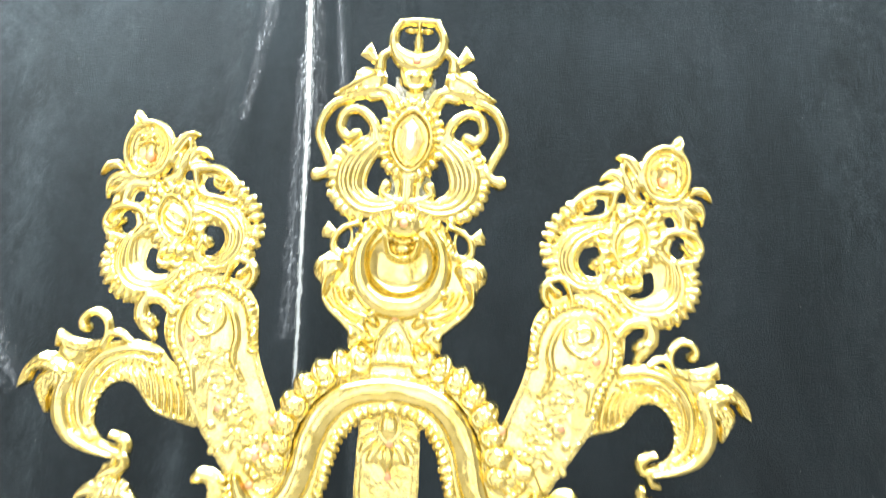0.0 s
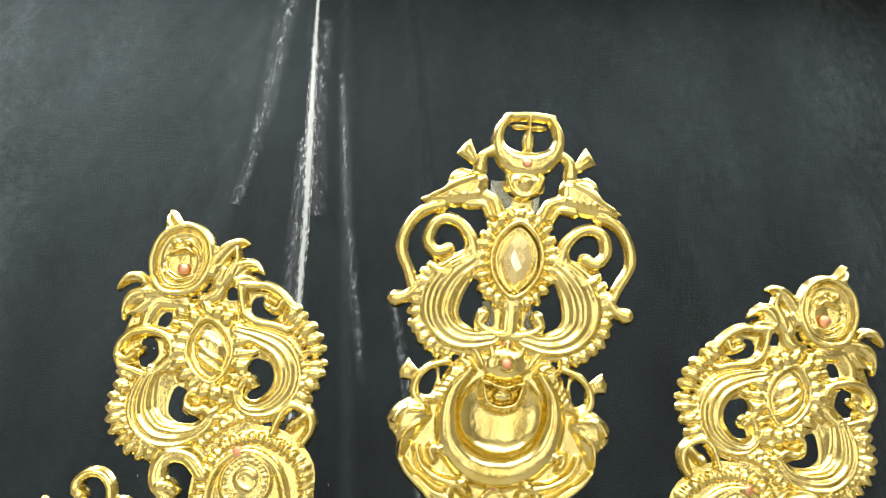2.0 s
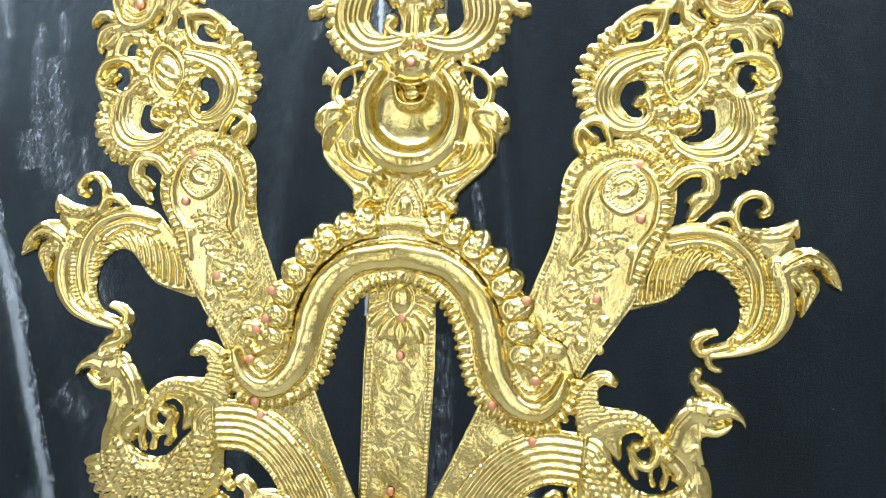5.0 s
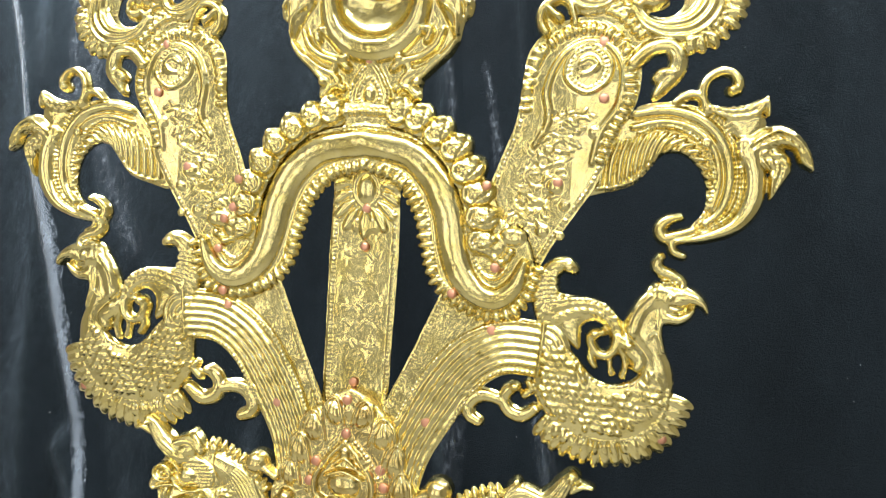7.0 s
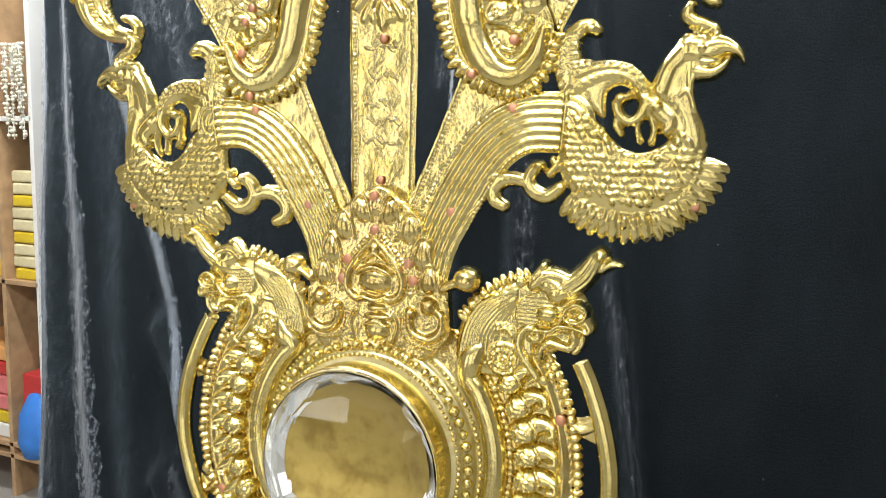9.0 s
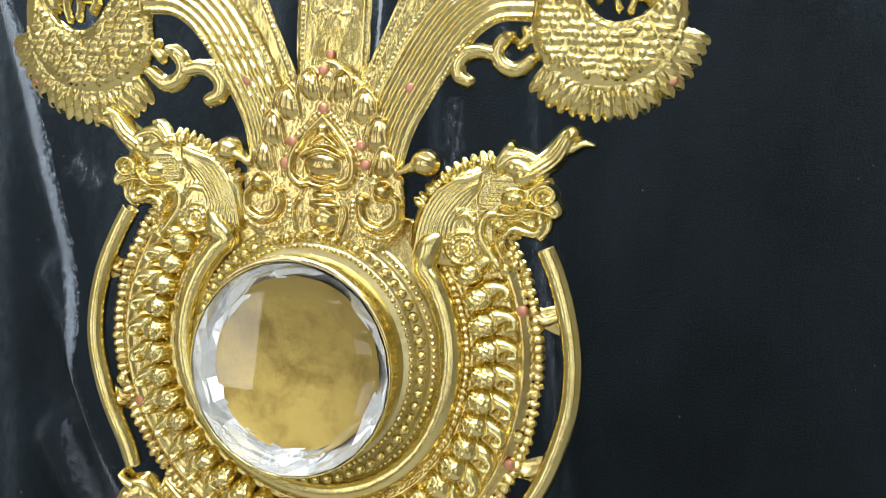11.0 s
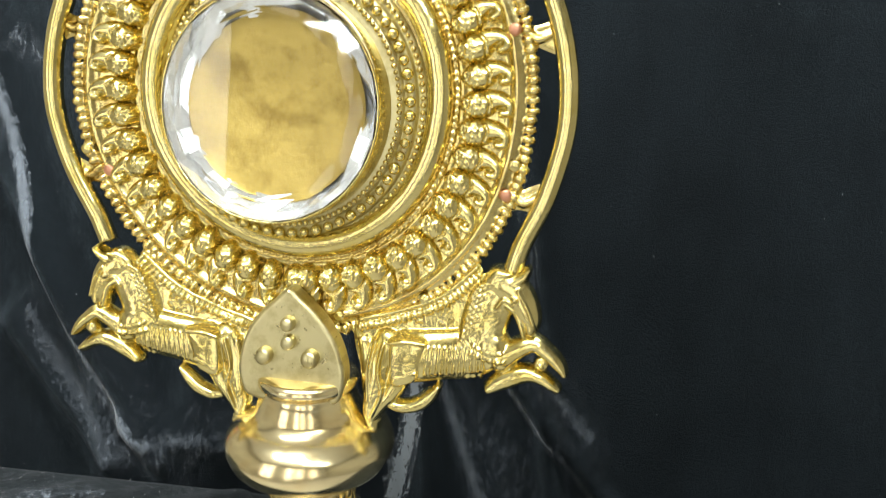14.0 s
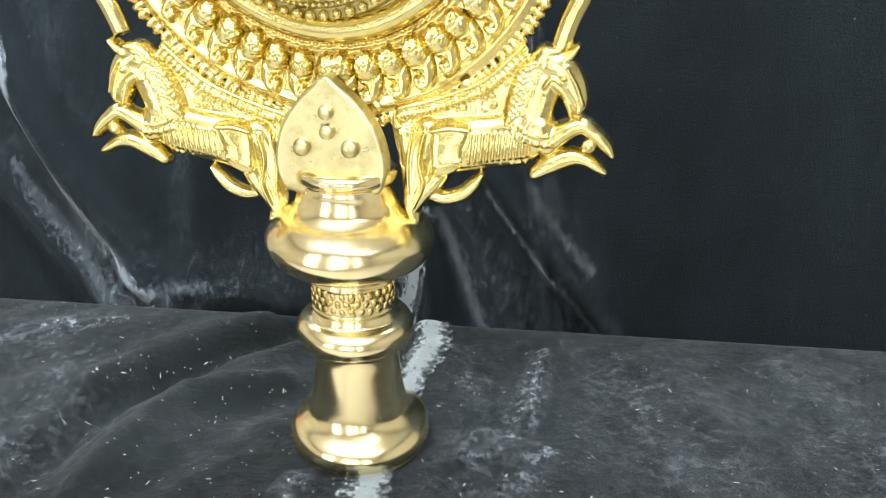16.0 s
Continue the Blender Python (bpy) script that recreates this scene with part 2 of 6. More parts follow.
class Relief:
    """A sheet of beaten metal worked up on a fine grid, in mm: S is the distance from its outline (inside: minus), H its height."""

    def __init__(self, u0, u1, w0, w1, res=0.85, seed=1):
        self.res = res
        self.u, self.w = np.arange(u0, u1, res), np.arange(w0, w1, res)
        self.U, self.W = np.meshgrid(self.u, self.w)
        self.S = np.full(self.U.shape, 50.0)
        self.H = np.zeros(self.U.shape)
        self.rng = np.random.default_rng(seed)

    def window(self, lo_u, hi_u, lo_w, hi_w):
        a, b = np.searchsorted(self.u, (lo_u, hi_u))
        c, d = np.searchsorted(self.w, (lo_w, hi_w))
        return slice(c, d), slice(a, b)

    def along(self, points, closed=False, reach=4.0):
        """Per grid point: distance from the curve less its radius, the radius, the way along, the signed offset."""
        c = glide(points, 8, closed)
        if closed:
            c = np.vstack([c, c[:1]])
        D = np.full(self.U.shape, 99.0)
        R, A, O = np.ones_like(D), np.zeros_like(D), np.zeros_like(D)
        run = 0.0
        for (x0, z0, r0), (x1, z1, r1) in zip(c[:-1], c[1:]):
            m = max(r0, r1) + reach
            win = self.window(min(x0, x1) - m, max(x0, x1) + m, min(z0, z1) - m, max(z0, z1) + m)
            U, W = self.U[win], self.W[win]
            dx, dz = x1 - x0, z1 - z0
            ln = math.hypot(dx, dz) + 1e-9
            t = np.clip(((U - x0) * dx + (W - z0) * dz) / ln ** 2, 0, 1)
            ex, ez = U - x0 - t * dx, W - z0 - t * dz
            r = r0 + t * (r1 - r0)
            d = np.hypot(ex, ez)
            q = d - r
            better = q < D[win]
            D[win] = np.where(better, q, D[win])
            R[win] = np.where(better, r, R[win])
            A[win] = np.where(better, run + t * ln, A[win])
            O[win] = np.where(better, np.sign(dx * ez - dz * ex) * d, O[win])
            run += ln
        return D, R, A, O

    def sides(self, points):
        yield points
        yield [(-p[0], *p[1:]) for p in points]

    def stroke(self, points, h=4.0, base=0.0, sil=True, stripes=0, amp=0.7, rope=0.0, flat=False, both=False, closed=False, cut=False, chased=0.0):
        for pts in self.sides(points) if both else (points,):
            D, R, A, O = self.along(pts, closed)
            q = np.clip((D + R) / R, 0, 1)
            hh = h * (np.minimum(1, (1 - q) * 3) if flat else np.sqrt(1 - q * q))
            if stripes:
                hh = hh + amp * np.cos(np.pi * stripes * O / R) * (q < 0.92)
            if rope:
                hh = hh * (1 - 0.22 * (0.5 + 0.5 * np.cos(2 * np.pi * (A + 0.6 * O) / rope)))
            if chased:
                row = np.round(0.5 * stripes * O / R)
                hh = hh + chased * np.sin(0.55 * A + 2.1 * row + 1.7 * np.sin(0.13 * A + row)) * (q < 0.92)
            inside = D < 0
            if cut:
                self.H = np.where(inside, self.H - hh, self.H)
            else:
                self.H = np.where(inside, np.maximum(self.H, base + hh), self.H)
            if sil:
                self.S = np.minimum(self.S, D)
        return self

    def region(self, points, closed_curve=True):
        c = glide([(*p[:2], 0) for p in points], 6, True)[:, :2] if closed_curve else np.array([p[:2] for p in points], float)
        D = self._polyline(c)
        inside = np.zeros(self.U.shape, bool)
        for (x0, z0), (x1, z1) in zip(c, np.roll(c, -1, 0)):
            hit = ((z0 > self.W) != (z1 > self.W)) & (self.U < (x1 - x0) * (self.W - z0) / (z1 - z0 + 1e-12) + x0)
            inside ^= hit
        return np.where(inside, -D, D)

    def _polyline(self, c):
        D = np.full(self.U.shape, 40.0)
        for (x0, z0), (x1, z1) in zip(c, np.roll(c, -1, 0)):
            m = 14.0
            win = self.window(min(x0, x1) - m, max(x0, x1) + m, min(z0, z1) - m, max(z0, z1) + m)
            U, W = self.U[win], self.W[win]
            dx, dz = x1 - x0, z1 - z0
            t = np.clip(((U - x0) * dx + (W - z0) * dz) / (dx * dx + dz * dz + 1e-9), 0, 1)
            D[win] = np.minimum(D[win], np.hypot(U - x0 - t * dx, W - z0 - t * dz))
        return D

    def fill(self, points, h=0.0, crown=0.0, soft=True, sil=True, both=False):
        for pts in self.sides(points) if both else (points,):
            sd = self.region(pts, soft)
            if sil:
                self.S = np.minimum(self.S, sd)
            up = h + crown * np.sqrt(1 - np.clip(1 + sd / 12.0, 0, 1) ** 2)
            self.H = np.where(sd < 0, np.maximum(self.H, up), self.H)
        return self

    def mirror_fill(self, half, **kw):
        return self.fill(half + [(-u, w) for u, w in reversed(half) if u > 0.01], **kw)

    def leaf(self, points, h=6.0, veins=5.0):
        """A tapering leaf: a rounded body with a sunk middle rib and slanting veins."""
        D, R, A, O = self.along(points)
        q = np.clip((D + R) / R, 0, 1)
        hh = h * np.sqrt(1 - q * q) - 0.22 * h * np.exp(-(O / (0.16 * R + 0.3)) ** 2) - 0.10 * h * (0.5 + 0.5 * np.cos(2 * np.pi * (A - 0.8 * np.abs(O)) / veins)) * (q < 0.9)
        self.H = np.where(D < 0, np.maximum(self.H, hh), self.H)
        self.S = np.minimum(self.S, D)
        return self

    def hole(self, points, both=False):
        for pts in self.sides(points) if both else (points,):
            self.S = np.maximum(self.S, -self.region(pts))
        return self

    def dome(self, u, w, ru, rw, h, ang=0.0, base=0.0, sil=False, hollow=0.0, both=False, facet=False):
        for s in (1, -1) if both else (1,):
            ca, sa = math.cos(radians(ang * s)), math.sin(radians(ang * s))
            m = max(ru, rw) + 3
            win = self.window(s * u - m, s * u + m, w - m, w + m)
            dx, dz = self.U[win] - s * u, self.W[win] - w
            a, b = (dx * ca + dz * sa) / ru, (-dx * sa + dz * ca) / rw
            q = np.abs(a) ** 1.35 + np.abs(b) ** 1.35 if facet else a * a + b * b
            up = base + h * np.sqrt(np.clip(1 - q, 0, 1))
            if hollow:
                up = up - hollow * np.clip(1 - q / 0.55, 0, 1)
                self.H[win] = np.where(q < 1, up, self.H[win])
            else:
                self.H[win] = np.where(q < 1, np.maximum(self.H[win], up), self.H[win])
            if sil:
                self.S[win] = np.minimum(self.S[win], (np.sqrt(q) - 1) * min(ru, rw))
        return self

    def beads(self, points, pitch, r, h=None, base=0.0, sil=False, both=False, closed=False, long=1.0):
        h = h or r
        for pts in self.sides(points) if both else (points,):
            c = glide([(*p[:2], 0) for p in pts], 8, closed)
            if closed:
                c = np.vstack([c, c[:1]])
            at = spaced(c, pitch)
            if closed:
                at = at[:-1]
            way = np.gradient(at, axis=0)
            for (x, z), (dx, dz) in zip(at, way):
                k = 1 + 0.12 * self.rng.standard_normal()
                turn = math.degrees(math.atan2(dz, dx))
                self.dome(x + 0.1 * r * self.rng.standard_normal(), z + 0.1 * r * self.rng.standard_normal(), r * min(max(k, 0.8), 1.2), r * long, h * k, turn, base, sil)
        return self

    def finish(self, edge=2.4, beat=0.18, smooth=1, grain=0.022, punch=0.032):
        U, W = self.U, self.W
        n = np.zeros_like(U)
        for _ in range(9):
            a, f = self.rng.uniform(0, 6.28), self.rng.uniform(0.06, 0.36)
            n += np.sin(f * (U * math.cos(a) + W * math.sin(a)) + self.rng.uniform(0, 6.28))
        H = self.H + beat * n / 3
        n = np.zeros_like(U)
        for _ in range(14):
            a, f = self.rng.uniform(0, 6.28), self.rng.uniform(0.7, 2.2)
            n += np.sin(f * (U * math.cos(a) + W * math.sin(a)) + self.rng.uniform(0, 6.28))
        H = H + grain * n / 3.5
        # close-set marks of the punch
        n = self.rng.standard_normal(U.shape)
        for _ in range(2):
            P = np.pad(n, 1, mode="edge")
            n = (2 * n + P[:-2, 1:-1] + P[2:, 1:-1] + P[1:-1, :-2] + P[1:-1, 2:]) / 6
        H = H + punch * n / n.std()
        for _ in range(smooth):
            P = np.pad(H, 1, mode="edge")
            H = (4 * H + P[:-2, 1:-1] + P[2:, 1:-1] + P[1:-1, :-2] + P[1:-1, 2:]) / 8
        k = np.clip(-self.S / edge, 0, 1)
        self.F = H * np.sqrt(1 - (1 - k) ** 2)
        return self

    def spot(self, u, w):
        """Where a point of the relief lies once the piece is built."""
        u, w = settle(u, w, *self.kept[:2])
        return self.kept[2] * u, w

    def build(self, name, mat, parent, lift=0.0, thick=1.6, flip=False, label="", move=(0, 0, 0, 1)):
        S, res = self.S, self.res
        cell = (S[:-1, :-1] + S[1:, :-1] + S[:-1, 1:] + S[1:, 1:]) < 0
        nz, nx = S.shape
        gz, gx = np.gradient(S, res)
        g2 = np.maximum(gz ** 2 + gx ** 2, 0.2)
        near = S > -0.55 * res
        step = np.where(near, np.clip(S, -res, 1.3 * res), 0)
        U, W = self.U - step * gx / g2, self.W - step * gz / g2
        used = np.zeros_like(S, bool)
        for a in (slice(0, -1), slice(1, None)):
            for b in (slice(0, -1), slice(1, None)):
                used[a, b] |= cell
        index = np.full(S.shape, -1)
        index[used] = np.arange(used.sum())
        n = int(used.sum())
        u, w, h = U[used], W[used], self.F[used]
        self.kept = (move, (float(self.u.mean()), float(self.w.mean())), -1 if flip else 1)
        if move != (0, 0, 0, 1):
            # set by hand: the piece sits a little shifted, turned and sized (mm, mm, degrees, times)
            u, w = settle(u, w, *self.kept[:2])
        if flip:
            u = -u
        front = np.c_[on_sheet(u, w, lift + h)]
        back = np.c_[on_sheet(u, w, lift - thick + np.minimum(h, 0))]
        i, j = np.nonzero(cell)
        quad = np.c_[index[i, j], index[i, j + 1], index[i + 1, j + 1], index[i + 1, j]]
        P = np.pad(cell, 1)
        rim = []
        for di, dj, a, b in ((-1, 0, (0, 0), (0, 1)), (1, 0, (1, 1), (1, 0)), (0, -1, (1, 0), (0, 0)), (0, 1, (0, 1), (1, 1))):
            free = cell & ~P[1 + di:1 + di + cell.shape[0], 1 + dj:1 + dj + cell.shape[1]]
            i, j = np.nonzero(free)
            rim.append(np.c_[index[i + a[0], j + a[1]], index[i + b[0], j + b[1]]])
        rim = np.vstack(rim)
        # the rim has vertices of its own, so that its edge stays crisp
        ids, inv = np.unique(rim, return_inverse=True)
        inv = inv.reshape(rim.shape)
        m = len(ids)
        verts = np.vstack([front, back, front[ids], back[ids]])
        skirt = np.c_[inv[:, 1] + 2 * n, inv[:, 0] + 2 * n, inv[:, 0] + 2 * n + m, inv[:, 1] + 2 * n + m]
        faces = np.vstack([quad, quad[:, ::-1] + n, skirt])
        if flip:
            faces = faces[:, ::-1]
        me = bpy.data.meshes.new(name)
        me.vertices.add(len(verts))
        me.vertices.foreach_set("co", verts.astype(np.float32).ravel())
        me.loops.add(faces.size)
        me.loops.foreach_set("vertex_index", np.ascontiguousarray(faces).astype(np.int32).ravel())
        me.polygons.add(len(faces))
        me.polygons.foreach_set("loop_start", np.arange(0, faces.size, 4, dtype=np.int32))
        me.update(calc_edges=True)
        me.shade_smooth()
        me.materials.append(mat)
        ob = new(name, me)
        ob.parent = parent
        if label:
            ob["label"] = label
        return ob


# ---- the shop: floor, walls, ceiling ----
def slab(name, sx, sy, sz, at, mat, label, category):
    return tagged(part(name, box_bm(sx, sy, sz, at), mat), label, category, kind="structure")


slab("floor", 6.4, 6.0, 0.1, (-0.3, -0.4, -0.05), FLOOR, "grey tiled shop floor", "floor")
slab("ceiling", 6.4, 6.0, 0.1, (-0.3, -0.4, 3.35), CEIL, "white painted shop ceiling", "ceiling")
slab("wall_north", 6.4, 0.12, 3.3, (-0.3, 2.46, 1.65), WALL, "cream painted shop wall behind the drape", "wall")
# the unseen shop front: a wall with five tall glazed openings added round the daylight lamps
SILL, HEAD = 0.45, 2.8
bm = bmesh.new()
edges = [-3.5] + [q for wx, _ in FRONT_PANES for q in (wx - 0.21, wx + 0.21)] + [2.9]
for x0, x1, z0, z1 in [(-3.5, 2.9, 0.0, SILL), (-3.5, 2.9, HEAD, 3.3)] + [(edges[k], edges[k + 1], SILL, HEAD) for k in range(0, len(edges), 2)]:
    bmesh.ops.create_cube(bm, size=1.0, matrix=Matrix.Translation((0.5 * (x0 + x1), -3.26, 0.5 * (z0 + z1))) @ Matrix.Diagonal((x1 - x0, 0.12, z1 - z0, 1)))
tagged(part("wall_south", bm, WALL), "cream painted shop wall with tall window openings added, unseen", "wall", kind="structure")
for k, (wx, _) in enumerate(FRONT_PANES):
    sash = tagged(new(f"window_{k + 1}"), "unseen tall narrow window in a white frame, added for the daylight lamps", "window", kind="structure")
    sash.location = (wx, -3.26, 0)
    for x in (-0.2, 0.2):
        part("window_frame", box_bm(0.02, 0.05, HEAD - SILL, (x, -0.02, 0.5 * (HEAD + SILL)), 0.003), WHITE, sash)
    for z in (SILL + 0.01, HEAD - 0.01):
        part("window_frame", box_bm(0.38, 0.05, 0.02, (0, -0.02, z), 0.003), WHITE, sash)
    pane = part("pane", box_bm(0.38, 0.005, HEAD - SILL - 0.04, (0, -0.02, 0.5 * (HEAD + SILL))), ACRYLIC, sash)
    pane.visible_shadow = False
slab("wall_west", 0.12, 5.6, 3.3, (-3.34, -0.4, 1.65), WALL, "cream painted shop wall beside the shelves", "wall")
slab("wall_east", 0.12, 5.6, 3.3, (2.74, -0.4, 1.65), WALL, "cream painted shop wall", "wall")

for at, turn in (((-0.5, -1.1, 3.23), 0), ((0.9, -1.5, 3.23), 0), ((-1.25, 0.75, 3.23), 0), ((0.8, 0.75, 3.23), 0)):
    lamp = tagged(new("tube_light"), "white ceiling batten with a lit tube", "ceiling light", group="tube lights")
    lamp.matrix_world = pose(*at, 0, 0, turn)
    part("batten", box_bm(1.3, 0.07, 0.05, (0, 0, 0.045), 0.006), WHITE, lamp)
    vs, fs = lathe([(0.0, -0.61), (0.013, -0.61), (0.013, 0.61), (0.0, 0.61)], 12)
    mesh_object("tube", [(z, x, y - 0.0) for x, y, z in vs], fs, TUBE, lamp)


# ---- the black velvet drape behind the standard ----
def drape_depth(x, z):
    """Depth of the hanging cloth at x across and z up from the table's level."""
    y = 0.72 + 0.30 * z
    folds = (  # x at the top (z 2), x at the table's level, spread, height
        (-0.43, -0.18, 0.022, 0.016), (-0.37, -0.10, 0.020, -0.010), (-0.33, -0.05, 0.020, 0.014),
        (-0.56, -0.50, 0.05, 0.020), (-1.86, -0.80, 0.030, 0.022), (-1.62, -1.02, 0.05, 0.015), (-1.90, -1.14, 0.03, 0.018),
        (-0.16, 0.17, 0.018, 0.020), (0.02, 0.13, 0.06, 0.015), (0.55, 0.45, 0.16, 0.018), (1.0, 0.9, 0.12, 0.02), (-1.2, -0.68, 0.10, 0.018))
    for top, low, spread, high in folds:
        at = low + (top - low) * z / 2
        k = (x - at) / spread
        y = y - high * np.exp(-k * k) * np.clip(1.25 - 0.2 * np.abs(z - 0.4), 0.4, 1.2)
    # swags gathered low down, running to the foot of the cloth
    for x0, z0, x1, z1, spread, high in ((-1.0, 0.28, -0.55, -0.28, 0.030, 0.035), (-0.92, -0.05, -0.66, -0.30, 0.028, 0.030), (0.06, 0.02, 0.34, -0.29, 0.016, 0.022),
                                         (0.15, 0.02, 0.28, -0.18, 0.022, 0.016), (-0.02, 0.02, 0.10, -0.30, 0.022, 0.022), (-0.62, -0.22, -0.30, -0.26, 0.03, 0.02)):
        dx, dz = x1 - x0, z1 - z0
        t = np.clip(((x - x0) * dx + (z - z0) * dz) / (dx * dx + dz * dz), 0, 1)
        d = np.hypot(x - x0 - t * dx, z - z0 - t * dz) / spread
        y = y - 1.1 * high * np.exp(-d * d)
    return y + 0.006 * np.sin(7 * x + 2 * z) + 0.004 * np.sin(17 * x - 3 * z)


def cloth_mesh(name, X, Y, Z, mat, parent=None):
    nz, nx = X.shape
    verts = np.c_[X.ravel(), Y.ravel(), Z.ravel()]
    faces = [(r * nx + c, r * nx + c + 1, (r + 1) * nx + c + 1, (r + 1) * nx + c) for r in range(nz - 1) for c in range(nx - 1)]
    return mesh_object(name, verts, faces, mat, parent, smooth=True)


gs, gz = np.meshgrid(np.linspace(0, 1, 330), np.linspace(-0.70, 2.5, 165))
gx = (-1.345 - 0.30 * gz) * (1 - gs) + 1.75 * gs
drape = cloth_mesh("velvet_drape", gx, drape_depth(gx, gz), TABLE + gz, VELVET)
tagged(drape, "black velvet backdrop cloth hanging in creased folds", "drape")
hem = drape.modifiers.new("thickness", "SOLIDIFY")
hem.thickness, hem.offset = 0.004, -1


def crease(points, parent, depth, mat=CREASE, name="pale_sheen_crease", label="pale crease in the velvet, crushed pile and fold sheen put into its colour"):
    """A ragged pale line for crushed pile and the painted sheen of a fold: x, z and half width along the cloth."""
    c = glide(points, 14)
    rng = np.random.default_rng(int(abs(points[0][0]) * 1000) + len(points))
    verts, faces = [], []
    way = np.gradient(c[:, :2], axis=0)
    for i, (x, z, r) in enumerate(c):
        nx_, nz_ = way[i, 1], -way[i, 0]
        ln = math.hypot(nx_, nz_) + 1e-9
        for s in np.linspace(-1, 1, 9):
            q = 2.0 * r * s * (1 + 0.1 * rng.standard_normal() * (abs(s) > 0.9))
            px, pz = x + nx_ / ln * q, z + nz_ / ln * q
            verts.append(depth(px, pz))
        if i:
            b = 9 * i
            faces += [(b - 9 + k, b - 8 + k, b + 1 + k, b + k) for k in range(8)]
    ob = mesh_object(name, verts, faces, mat, parent, label, True)
    side = ob.data.uv_layers.new(name="across").data
    for lp in ob.data.loops:
        side[lp.index].uv = ((lp.vertex_index % 9) / 8, (lp.vertex_index // 9) / len(c))
    return ob


def on_drape(x, z):
    return x, float(drape_depth(np.array(x), np.array(z))) - 0.003, TABLE + z


def creases(parent, depth, mat, *lines):
    for line in lines:
        crease(line, parent, depth, mat)


creases(drape, on_drape, SEAM, [(-0.447, 2.147, 0.0025), (-0.433, 2.02, 0.0041), (-0.414, 1.836, 0.0062), (-0.396, 1.669, 0.0075), (-0.38, 1.532, 0.0072), (-0.366, 1.413, 0.0056), (-0.328, 1.01, 0.0043), (-0.315, 0.871, 0.0041), (-0.305, 0.748, 0.0034)])
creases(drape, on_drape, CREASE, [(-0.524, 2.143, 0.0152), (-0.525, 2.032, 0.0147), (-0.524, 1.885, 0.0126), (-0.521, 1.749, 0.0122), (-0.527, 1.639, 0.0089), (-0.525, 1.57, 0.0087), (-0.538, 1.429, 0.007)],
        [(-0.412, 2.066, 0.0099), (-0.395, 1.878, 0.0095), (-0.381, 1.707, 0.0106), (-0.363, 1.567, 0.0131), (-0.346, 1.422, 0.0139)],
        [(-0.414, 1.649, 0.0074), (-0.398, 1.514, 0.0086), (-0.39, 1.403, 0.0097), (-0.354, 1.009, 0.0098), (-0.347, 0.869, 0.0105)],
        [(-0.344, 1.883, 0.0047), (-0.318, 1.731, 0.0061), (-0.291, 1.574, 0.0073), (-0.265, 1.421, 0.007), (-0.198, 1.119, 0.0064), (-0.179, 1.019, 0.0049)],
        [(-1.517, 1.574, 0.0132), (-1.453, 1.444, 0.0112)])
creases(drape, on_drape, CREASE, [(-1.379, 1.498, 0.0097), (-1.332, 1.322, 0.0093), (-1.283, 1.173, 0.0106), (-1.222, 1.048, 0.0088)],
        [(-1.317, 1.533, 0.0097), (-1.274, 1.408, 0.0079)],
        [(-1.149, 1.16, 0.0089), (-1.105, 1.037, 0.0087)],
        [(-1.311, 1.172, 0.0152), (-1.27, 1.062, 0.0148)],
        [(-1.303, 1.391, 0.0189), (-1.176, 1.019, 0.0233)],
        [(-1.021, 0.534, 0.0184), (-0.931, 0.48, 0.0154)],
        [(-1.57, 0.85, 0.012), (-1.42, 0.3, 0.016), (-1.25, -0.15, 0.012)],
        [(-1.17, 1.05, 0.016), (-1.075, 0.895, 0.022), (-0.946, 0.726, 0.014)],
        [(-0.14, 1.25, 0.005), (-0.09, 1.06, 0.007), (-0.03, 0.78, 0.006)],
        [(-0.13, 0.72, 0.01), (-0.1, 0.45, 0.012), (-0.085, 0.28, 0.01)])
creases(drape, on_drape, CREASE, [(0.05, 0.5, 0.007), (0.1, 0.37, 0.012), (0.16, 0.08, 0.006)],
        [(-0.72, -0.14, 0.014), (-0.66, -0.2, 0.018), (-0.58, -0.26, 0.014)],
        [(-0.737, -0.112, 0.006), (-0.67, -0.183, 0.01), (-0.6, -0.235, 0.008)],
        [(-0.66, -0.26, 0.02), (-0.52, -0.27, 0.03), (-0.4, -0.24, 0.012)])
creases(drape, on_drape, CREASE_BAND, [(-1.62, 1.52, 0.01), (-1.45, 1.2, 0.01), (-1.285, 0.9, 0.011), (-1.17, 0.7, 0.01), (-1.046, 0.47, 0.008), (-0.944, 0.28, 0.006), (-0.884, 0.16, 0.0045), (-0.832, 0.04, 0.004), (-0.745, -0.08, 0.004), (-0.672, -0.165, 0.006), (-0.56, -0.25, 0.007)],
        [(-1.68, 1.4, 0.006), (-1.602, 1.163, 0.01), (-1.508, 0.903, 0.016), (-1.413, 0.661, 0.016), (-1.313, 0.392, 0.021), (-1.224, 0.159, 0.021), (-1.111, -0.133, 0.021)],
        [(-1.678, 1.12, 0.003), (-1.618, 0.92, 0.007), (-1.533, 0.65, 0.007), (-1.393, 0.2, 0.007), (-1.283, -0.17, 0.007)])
creases(drape, on_drape, SEAM, [(-0.05, -0.05, 0.01), (-0.057, -0.169, 0.012), (-0.067, -0.233, 0.013), (-0.078, -0.3, 0.012)])
